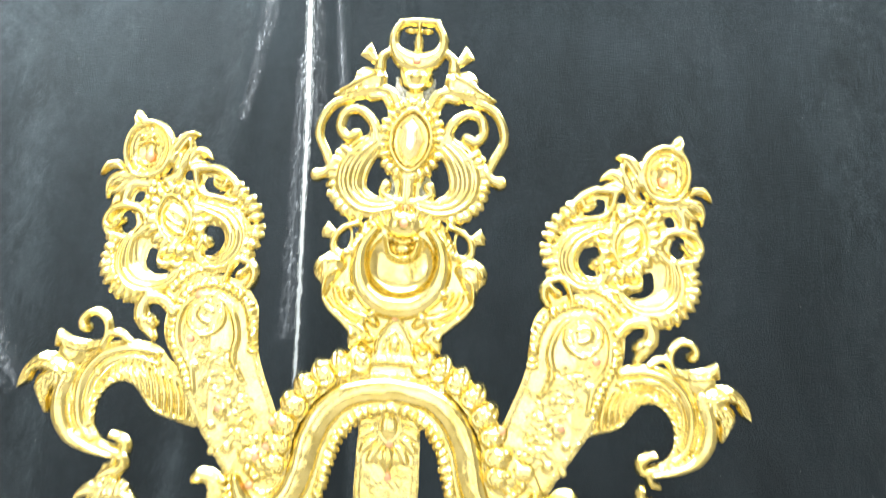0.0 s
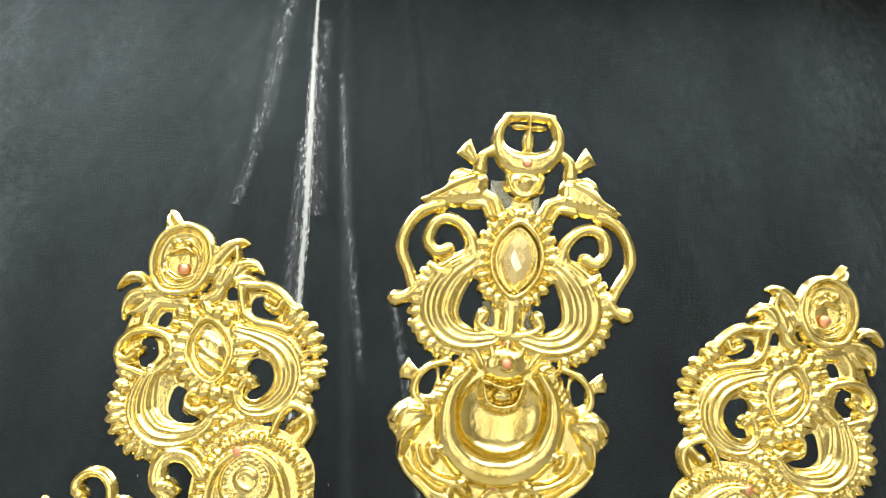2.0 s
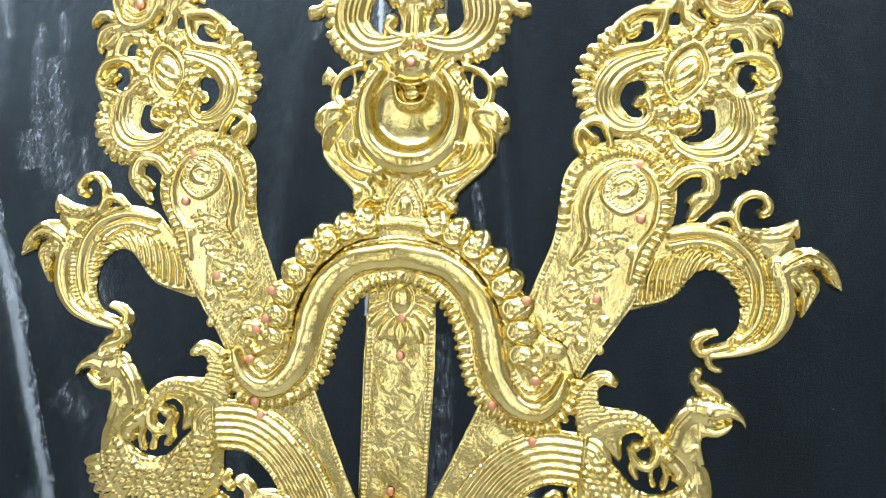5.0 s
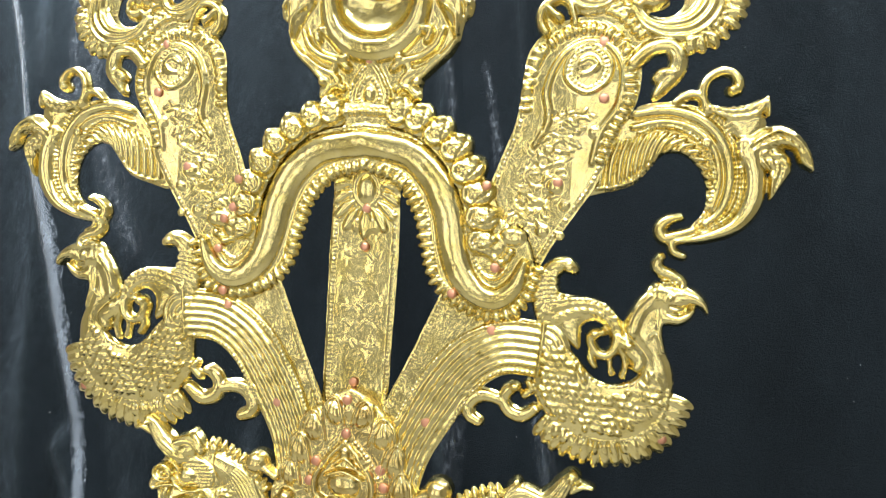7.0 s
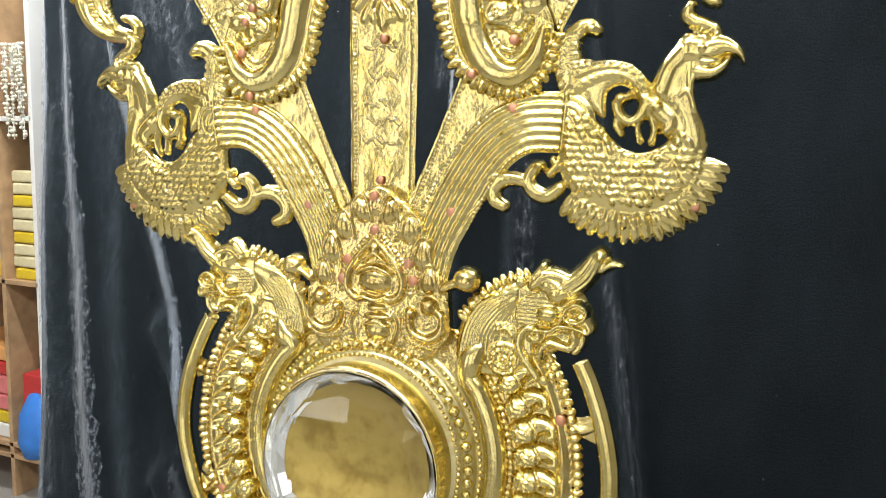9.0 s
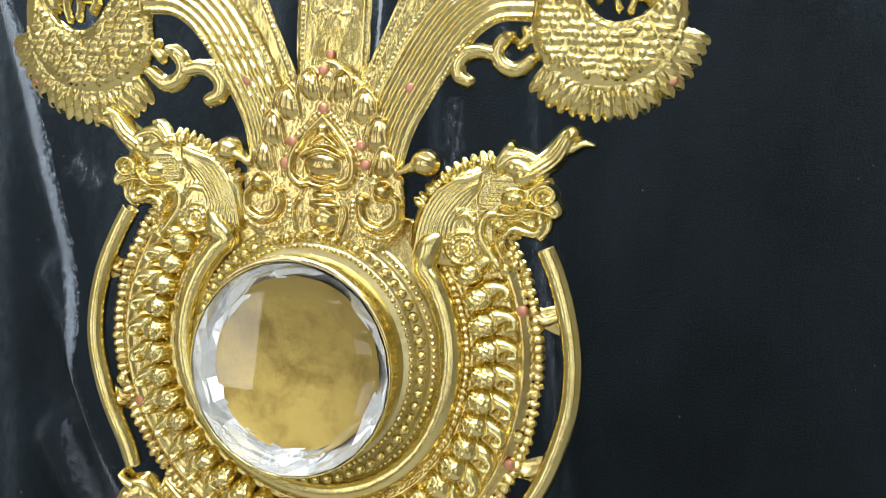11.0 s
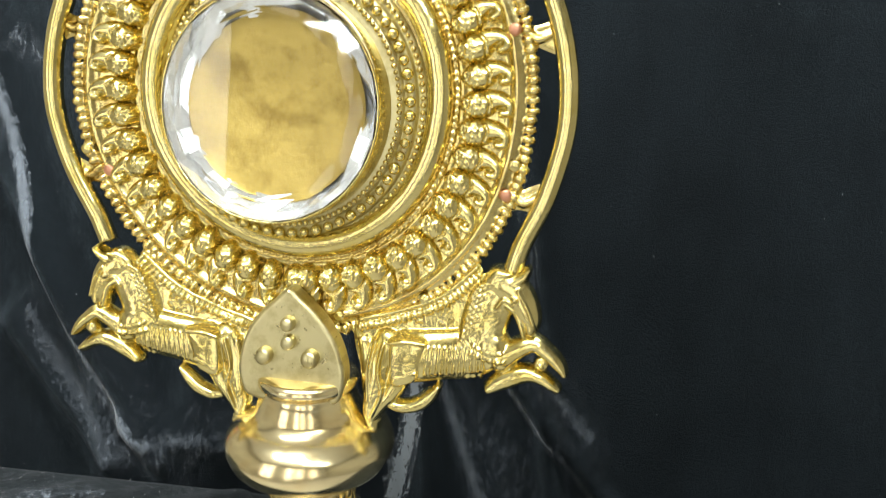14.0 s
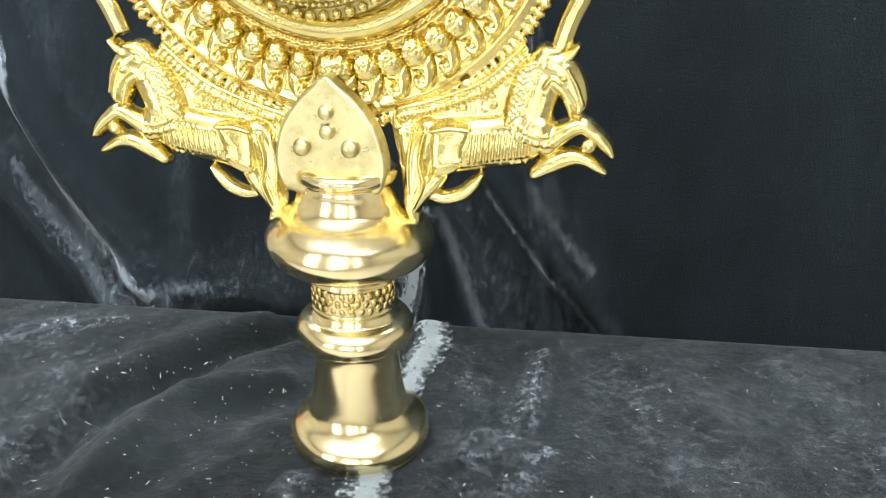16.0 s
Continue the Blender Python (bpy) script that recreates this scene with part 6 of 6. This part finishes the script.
tor = [(CU + 112 * math.cos(radians(a)), CW + 112 * math.sin(radians(a)), 9.5, 7.0) for a in range(-224, 45, 6)]
horseshoe = tube("horseshoe_band", [(-97, 558, 2.5, 6), (-93, 550, 7.5, 7), (-88, 541, 10.5, 7)] + tor + [(88, 541, 10.5, 7), (93, 550, 7.5, 7), (97, 558, 2.5, 6)], BRASS, standard, "smooth rounded brass horseshoe band", 24)
dish = turned("bezel_dish", [(108, 1.0), (106, 6.0), (103.6, 8.0), (100.6, 8.5), (99.6, 7.0), (98.8, 11.5), (97.5, 13.5), (91.5, 14.5), (90.6, 13), (89.8, 17), (88.6, 18), (85.5, 19), (74.0, 20)], CU - 3, CW - 7, BRASS_GREY, standard, "stepped brass dish round the bezel")
bead_ring("beading", CU - 3, CW - 7, 102.2, 9.6, 2.1, 5.0, BRASS, dish)
bead_ring("beading", CU - 3, CW - 7, 94.5, 16.4, 4.3, 9.6, BRASS, dish)
bead_ring("beading", CU - 3, CW - 7, 87.4, 20.0, 2.0, 4.6, BRASS, dish)
turned("bezel", [(85.4, 8), (84.0, 14), (83.4, 18), (82.6, 30), (82.0, 40), (81.4, 42.6), (80.4, 43.6), (79.7, 42.8), (79.3, 37), (78, 20), (76, 10), (0.01, 9.5)], CU - 5, CW - 9, BRASS, standard, "tall smooth brass bezel")
# paler brass crescent on the bezel's upper edge, thickest in the middle
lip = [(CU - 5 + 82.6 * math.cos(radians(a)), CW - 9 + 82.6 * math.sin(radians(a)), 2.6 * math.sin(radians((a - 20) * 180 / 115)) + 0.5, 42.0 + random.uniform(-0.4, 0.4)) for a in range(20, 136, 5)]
tube("bezel_lip", lip, BRASS_OLD, standard, "pale brass lip of the bezel above the crystal", 12)
turned("foil_backing", [(64.5, 29.6), (63, 28.6), (61, 28.4), (59, 27.2), (52, 27.4), (50, 26.4), (40, 26.8), (38, 25.8), (24, 26.2), (22, 25.4), (0.01, 25.6)], CU - 5, CW - 9, BACKING, standard, "amber foil behind the crystal")

# the cut crystal: a broad table, one row of large crown facets, a flat back
# silver ring added under the rim, standing in for light the facets refract
lining = turned("rim_reflector", [(79, 39.2), (71.5, 34.8), (62.5, 29.8)], CU - 5, CW - 9, SILVER, standard, "added silver reflector that brightens the rim facets of the crystal", 24, False)
for i, v in enumerate(lining.data.vertices):
    v.co.y += random.uniform(-0.002, 0.007) * (i >= 24)
bm = bmesh.new()


def loop(radius, lift, n, turn):
    return [bm.verts.new(tilted(CU - 5, CW - 9, radius * math.cos(2 * math.pi * (i + turn) / n), radius * math.sin(2 * math.pi * (i + turn) / n), lift)) for i in range(n)]


NF = 12
tab, gird, low = loop(64, 52.5, NF, 0.1), loop(79.4, 43.6, 2 * NF, 0.2), loop(79, 39.8, 2 * NF, 0.2)
bm.faces.new(tab[::-1])
bm.faces.new(low)
for i in range(NF):
    j = (i + 1) % NF
    a, b, c = gird[2 * i], gird[2 * i + 1], gird[(2 * i + 2) % (2 * NF)]
    bm.faces.new((tab[i], a, b))
    bm.faces.new((tab[i], b, tab[j]))
    bm.faces.new((tab[j], b, c))
for i in range(2 * NF):
    j = (i + 1) % (2 * NF)
    bm.faces.new((gird[i], gird[j], low[j], low[i]))
bmesh.ops.recalc_face_normals(bm, faces=bm.faces)
crystal = part("crystal", bm, GLASS, standard, "large round faceted clear crystal")
crystal.visible_shadow = False

# horned beast heads on the shoulders of the ring
r = Relief(58, 214, 505, 652, res=0.75, seed=23)
r.fill([(76.8, 533.5), (72.7, 554.4), (77.4, 572.8), (90.4, 589.3), (110, 601.8), (129.5, 609.1), (143, 613.4), (162.6, 611.4), (175.3, 598.6), (182.6, 581.8), (180.3, 574.1), (160.4, 571.1), (139, 568.1), (138.6, 549.6), (131.5, 538.1), (107.6, 528.4)], h=0.8, crown=4.5)
r.fill([(138.1, 569.2), (160.2, 573.4), (178.7, 574.4), (176.6, 563.6), (163.6, 557.4), (143.8, 553.9)], h=2.0, crown=3.0)
# combed mane in long strands
for k in range(9):
    a = k / 8
    r.stroke([(76.6 + (102.7 - 76.6) * a, 536.0 + (547.4 - 536.0) * a, 1.8), (81.3 + (104.0 - 81.3) * a, 565.4 + (563.4 - 565.4) * a, 2.5), (94.7 + (115.0 - 94.7) * a, 587.5 + (579.8 - 587.5) * a, 2.4), (123.0 + (122.4 - 123.0) * a, 601.2 + (588.7 - 601.2) * a, 1.2)], 6.5 + 1.8 * math.sin(3.1 * a), sil=False)
r.beads([(77.3, 574), (84.6, 583.9), (94.2, 593.8), (105.9, 602.1), (117.7, 607.2), (129.4, 610.6)], 6.4, 3.8, 5, sil=True, long=1.7)
# brow, horn and ear knob
r.dome(149.5, 606, 14, 9.4, 11, -14, base=1).stroke([(135.8, 605.5, 5.5), (145, 613.5, 6.8), (156.7, 613.1, 6.3), (166.8, 607.7, 5.4)], 11).stroke([(135.5, 609.3, 4.1), (139.3, 615.6, 4.6), (143.6, 620.3, 4.6)], 10).dome(143.5, 621, 4.7, 4.3, 12, sil=True)
r.stroke([(154.7, 600.8, 10.9), (166.4, 608.1, 10.3), (175.5, 617.5, 9.3), (181.8, 627.2, 7.9), (185.1, 632.4, 6.1)], 12.5).dome(185.9, 631.7, 6.7, 6, 13, sil=True).stroke([(186.4, 621.5, 5.2), (193.6, 625, 4.3), (200.7, 624.5, 2.6)], 9).dome(185.7, 629.5, 1.9, 1.9, 3, base=13)
for k in range(4):
    r.stroke([(158.1 + 2.6 * k, 606.3 - 2.4 * k, 0.8), (171.7 + 2.6 * k, 616.6 - 2.0 * k, 0.9), (180.4 + 2.2 * k, 630.1 - 0.8 * k, 0.7)], 1.3, sil=False, cut=True)
# stippled temple, cheek, eye and jaws
r.fill([(123.3, 577.8), (126.9, 592.8), (145.9, 602), (154.4, 594.7), (143.2, 578.8), (134.4, 574.5)], h=8.2, sil=False)
for a in range(7):
    for b in range(11):
        u, w = 124.8 + 2.9 * b + 1.4 * (a % 2), 577.1 + 2.9 * a
        if r.region([(123.3, 577), (126.9, 592.8), (145.9, 602), (154.4, 594.7), (143.3, 578), (134.5, 573.7)])[np.searchsorted(r.w, w), np.searchsorted(r.u, u)] < -0.6:
            r.H -= 1.5 * np.exp(-((r.U - u) ** 2 + (r.W - w) ** 2) / 0.9)
r.dome(148.3, 583.7, 10.6, 8.6, 11.5, base=1).stroke([(138.6, 571.9, 2.3), (150.5, 572.2, 2.8), (158, 576.4, 2.7), (167.7, 576.9, 2.7), (178.8, 573.6, 3.1)], 12.5).stroke([(174.8, 583.3, 7.2), (180.7, 577.5, 5.3), (179.5, 573.7, 3.6)], 12)
r.dome(169.8, 587.7, 11.5, 10, 11, sil=True).stroke([(169.2, 594.5, 1.8), (176.3, 591.8, 1.8), (177.6, 585.8, 1.8), (171.2, 580.9, 1.8), (163.3, 582, 1.8), (161.9, 588.9, 1.8)], 15, sil=False, closed=True).dome(169.8, 587.7, 4.2, 3.5, 14.5).stroke([(160.2, 582.7, 1.4), (156.8, 577.1, 1.4), (152.3, 574.6, 1.4)], 13.5, sil=False)
r.stroke([(143.4, 549.9, 4.2), (144.3, 557, 4.6), (151, 562.9, 5.1), (159.8, 561.1, 5), (166.8, 560.7, 5), (170.1, 567, 5), (168.1, 572.3, 4.1)], 9.5).beads([(143.2, 551.5), (145, 557.9), (151, 562.9), (159.8, 561.1), (166.8, 561.5), (169.4, 567), (168.2, 571.5)], 3.4, 1.5, base=8.8).stroke([(175.9, 571.2, 3.1), (175.1, 563.5, 3.1), (169.5, 557, 2.7)], 7.5)
r.stroke([(142.3, 534.9, 4.2), (135.1, 543.1, 4.7), (127.8, 552.9, 4.7), (126.2, 562.3, 4.7), (130.4, 570.3, 4.2), (137.5, 571.5, 4.2), (141.9, 566.3, 3.7), (139.1, 562.2, 3.8)], 9).dome(136.4, 565.2, 4.8, 4.4, 11.5)
# rosette behind the cheek
r.dome(113.7, 545.7, 13.2, 12.3, 6.5, sil=True).beads([(112.8, 556.7), (123.7, 552.7), (126.2, 542.5), (116.3, 533.9), (104.3, 537.8), (102.6, 549.8)], 3.8, 2.1, base=5.5, closed=True).beads([(113.1, 552), (120.8, 548.5), (120.6, 541.3), (113.4, 538.5), (107.3, 542.9), (107.6, 549.3)], 3.6, 2.0, base=6.5, closed=True).dome(114.5, 544.9, 3.3, 3.3, 10)
r.beads([(124.5, 563), (120.8, 568.3), (114.8, 571.9), (108.3, 571.6)], 4, 2.0, base=6).stroke([(108.6, 567.6, 2.4), (115.8, 569.6, 2.9), (121.1, 564.3, 2.4)], 8.5, sil=False)
r.beads([(145.1, 547.7), (148.8, 542.5), (152.5, 536.5)], 8, 4.2, 5, sil=True)
r.finish(edge=2.8)
for flip in (False, True):
    s = -1 if flip else 1
    beast = r.build("beast_head_ornament", BRASS, standard, lift=4.5, flip=flip, move=(-2.9, 1.2, -6.0, 1.009) if flip else (0, 0, 0, 1), label="embossed brass horned beast head ornament with chased mane")
    rivet(beast, *r.spot(125, 607), 10.0, 1.1, brass=True)

# the side rods with their clips
for s in (1, -1):
    rod = tube("side_rod", [(s * u + (4 if s < 0 else 0), w, 7.2, 4) for u, w in ((174, 550), (184, 530), (195, 499), (201, 466), (200, 432), (188, 391), (171, 357), (163, 335))], BRASS, standard,
               "bent brass rod beside the ring", 20, hollow=True)
    for w, u0, u1 in ((500, 168, 192), (388, 162, 186)):
        clip = Relief(150, 200, w - 20, w + 20, seed=24 + w)
        clip.fill([(u0 - 6, w + 9), (u0 + 8, w + 7), (u1, w + 11), (u1 + 2, w - 11), (u0 + 8, w - 7), (u0 - 6, w - 9)], crown=2)
        clip.stroke([(u0, w + 5, 3), (u0 + 10, w - 2, 3.5), (u1 - 2, w + 4, 3)], 4.5, sil=False)
        clip.finish().build("rod_clip", BRASS_WARM, rod, lift=1.0, flip=s < 0, label="small brass clip")

# leaping horse-shaped ornaments under the ring
r = Relief(40, 216, 196, 356, res=0.75, seed=25)
r.fill([(42.1, 288.1), (74.8, 300.5), (110.3, 316.3), (139.1, 340.7), (150.4, 291.5), (156.2, 274.7), (100.1, 257.7), (73.4, 246.7), (50.7, 244.7)], h=1.0)
r.beads([(47.3, 285), (74.5, 292.9), (110, 307.2), (140.5, 332.9)], 4.4, 2.2, 3, base=2, long=1.6)
r.stroke([(47.6, 291, 3.1), (74.8, 299.7, 3), (110.3, 314.6, 2.9), (137.3, 337.4, 2.3)], 4, sil=False)
ground = r.S < -3
for k in range(420):
    i, j = r.rng.integers(0, len(r.w)), r.rng.integers(0, len(r.u))
    if ground[i, j]:
        r.dome(r.u[j], r.w[i], r.rng.uniform(1.6, 3.2), r.rng.uniform(1.2, 2.0), r.rng.uniform(0.8, 1.8), r.rng.uniform(0, 180), base=1.0)
# barrel, neck and chest
r.stroke([(85.2, 266.7, 20.5), (107.3, 270.3, 19), (130.7, 274.9, 18.6), (146.1, 282.1, 17.2)], 11).stroke([(139.3, 281.5, 17.3), (143, 298.3, 17.1), (149.2, 315, 16.9), (156.1, 325.1, 14.5)], 11).dome(147, 283, 14.4, 14.4, 13)
r.fill([(74.8, 277.7), (97, 280.4), (94.1, 266.6), (90.4, 251.7), (74.3, 246.8), (71.7, 262.1)], h=11, crown=2.5, sil=False).stroke([(73.1, 278.5, 3), (85.6, 281.1, 3.6), (98.7, 280.5, 3)], 14.5, sil=False).stroke([(75.2, 252.1, 2.4), (83.3, 255.4, 2.4), (92.2, 258.7, 2.4)], 14, sil=False)
for k in range(11):
    r.stroke([(101.3 + 4.2 * k, 278.2 + 0.4 * k, 1.2), (100.2 + 4.2 * k, 268.0 + 0.6 * k, 1.7), (98.8 + 4.3 * k, 257.6 + 0.8 * k, 1.3)], 12.2, sil=False)
r.beads([(100.1, 256.9), (117.7, 258.5), (139.3, 260.6)], 4.4, 2.2, 4, base=3, sil=True, long=1.8)
# head with pricked ears, turned down
r.stroke([(156.2, 328.3, 13.4), (165.9, 322.6, 12.8), (172.3, 312.8, 11.1), (176.3, 304.3, 7.8), (176.2, 298.6, 5)], 12.5).stroke([(161.1, 328.7, 6.7), (171, 334.9, 5), (176, 340.7, 2.7)], 11).stroke([(151.2, 329.6, 9), (154.7, 335.4, 6.7), (163.7, 337.6, 2.8)], 12)
r.stroke([(159.2, 315.7, 4.5), (165.7, 310.6, 3.9), (169.7, 301.3, 3.9), (171.3, 294.9, 3.3)], 11).stroke([(168.4, 326.8, 1.7), (174.8, 315.3, 2.2), (178.7, 303.7, 1.7)], 15.5, sil=False).dome(165.8, 320.3, 2.9, 2.1, 4, base=11.5).stroke([(152.5, 313.6, 1.7), (158.4, 319.7, 2.2), (164.1, 316.1, 1.7)], 14.5, sil=False)
for k in range(5):
    r.leaf([(149.6 - 2.6 * k, 328.7 - 8.0 * k, 3.4), (141.1 - 2.6 * k, 324.9 - 8.0 * k, 4.0), (135.0 - 2.2 * k, 318.0 - 8.0 * k, 2.0)], 13, 4)
r.beads([(134.2, 278.5), (146.1, 274.6), (157, 274.8)], 4.4, 2.2, base=11).beads([(136, 283.7), (146.1, 280.4), (155.4, 280.4)], 3.4, 1.5, base=12)
# forelegs drawn up
r.stroke([(153.7, 272.8, 9.1), (165.4, 282.2, 7.9), (177.8, 288.2, 7.3), (187.6, 282.7, 6.6), (195.8, 275.3, 5.5), (200, 269.3, 3.3)], 11).stroke([(146.2, 252, 5.2), (157.1, 259, 7.5), (171.3, 265.5, 7.4), (181.3, 264.8, 6.2), (190.4, 260, 5), (195.4, 257.3, 3.3)], 9).dome(183.6, 274.1, 5.4, 4.5, 10, sil=True).stroke([(191.7, 256.9, 2.8), (194.6, 254.7, 2.2)], 7)
# haunch, hind leg and tail
r.stroke([(69.4, 275.6, 10.9), (61.8, 257.8, 11), (58.9, 240.2, 9.9), (55.4, 224, 6.8), (57.5, 214.5, 5.6)], 9.5).stroke([(78.8, 254.1, 9.7), (73.4, 241.5, 8), (65.3, 230.3, 6.2), (57.4, 218.9, 5)], 10).stroke([(66.7, 275.4, 2.4), (62.6, 256.2, 2.4), (65.3, 239, 2.5), (58.2, 221.6, 1.9)], 12.5, sil=False).stroke([(57.7, 275.6, 1.9), (53.6, 253.7, 1.9), (54.4, 231.9, 1.9)], 11, sil=False)
r.stroke([(49.5, 272.3, 6.1), (51.7, 253.5, 6.2), (53.5, 234.4, 5.6), (55.5, 221.4, 4.4)], 5).stroke([(57.5, 214.5, 6.2), (59.5, 210.2, 4.4)], 9)
r.stroke([(69, 230.6, 4.9), (80.8, 228.2, 5.5), (93.2, 232.1, 6), (102, 239.9, 5.4), (108.1, 247.4, 3)], 7.5)
r.finish(edge=2.8)
for flip in (False, True):
    s = -1 if flip else 1
    horse = r.build("horse_ornament", BRASS, standard, lift=4.0, flip=flip, move=(-8.2, -8.5, -0.0, 0.974) if flip else (0, 0, 0, 1), label="embossed brass leaping horse-shaped ornament")
    rivet(horse, *r.spot(184, 275), 11.0, 1.3, brass=True)

# the turned foot and the bolted tongue that holds the ring
r = Relief(-50, 50, 222, 324, seed=26)
r.mirror_fill([(0, 318), (11, 310), (25, 297), (37, 279), (42.5, 259), (41, 243), (33, 233), (0, 230)], h=3.0)
r.S = np.maximum(r.S, 231 - r.W)
tongue = r.finish(edge=3.5, beat=0.06, grain=0.012, punch=0.01).build("tongue_plate", BRASS_GREY, standard, lift=28.0, thick=12, move=(0, -1, 0, 0.97), label="dull pointed brass tongue plate bolted through the ring")
for u, w, k in ((-20, 267, 1.0), (17, 268, 1.05), (0, 293, 0.85), (0, 279, 0.85)):
    bolt = turned("bolt", [(0.01, 38.5), (4 * k, 38.2), (5.8 * k, 37), (6.6 * k, 34.5), (6.6 * k, 28)], *r.spot(u, w), BRASS_GREY, tongue, "round bolt head", 12)

FOOT = [(0.0, 0.0), (55, 0), (60, 3), (62.5, 9), (62, 15), (58, 21), (50, 27), (44, 34), (41.5, 42), (38.5, 60), (36.5, 80), (35.5, 92), (37, 97), (42, 99), (47.5, 103), (49.5, 110), (48.5, 117), (44, 122), (38, 125), (36, 128),
        (34.5, 131), (35.5, 134), (34.5, 137), (34, 154), (35.5, 157), (34, 160), (37, 164), (50, 169), (61, 176), (66.5, 185), (67.5, 193), (64, 202), (56, 209.5), (48, 214), (43, 219), (40.5, 225), (38.5, 230), (36.5, 234), (36, 237),
        (38.5, 239), (40, 242.5), (39.5, 246), (36.5, 248.5), (30, 249), (0.01, 249)]
# fine turning lines left by the lathe on the stem and the knop
lines = [(max(p, 0.01) + random.uniform(-0.05, 0.05) * (p > 20), q) for p, q in glide(FOOT, 4)]
vs, fs = lathe(lines, 96, 0.004)
foot = mesh_object("turned_foot", [(0.0255 - 0.022 * z / 1000 + 0.97 * x / 1000, -0.030 + 0.97 * y / 1000, z / 1000) for x, y, z in vs], fs, BRASS_OLD, standard, "turned cast brass foot with a round knop", True)
# small leaves chased round its neck
bm = bmesh.new()
bmesh.ops.create_icosphere(bm, subdivisions=2, radius=0.0038)
bmesh.ops.scale(bm, vec=(0.5, 0.8, 1.25), verts=bm.verts)
leaf_mesh = bpy.data.meshes.new("chased_leaf")
bm.to_mesh(leaf_mesh)
bm.free()
leaf_mesh.shade_smooth()
leaf_mesh.materials.append(BRASS_WARM)
for row, zc in enumerate((139.0, 145.5, 152.0)):
    for i in range(28):
        a = 2 * math.pi * (i + 0.5 * (row % 2)) / 28
        ob = new("chased_leaf", leaf_mesh)
        ob.parent = foot
        ob.matrix_basis = Matrix.Translation((0.0225 + 0.0328 * math.cos(a), -0.030 + 0.0328 * math.sin(a), zc / 1000)) @ Matrix.Rotation(a, 4, "Z") @ Matrix.Rotation(radians(random.uniform(-35, 35)), 4, "X") @ Matrix.Scale(random.uniform(0.75, 1.05), 4)
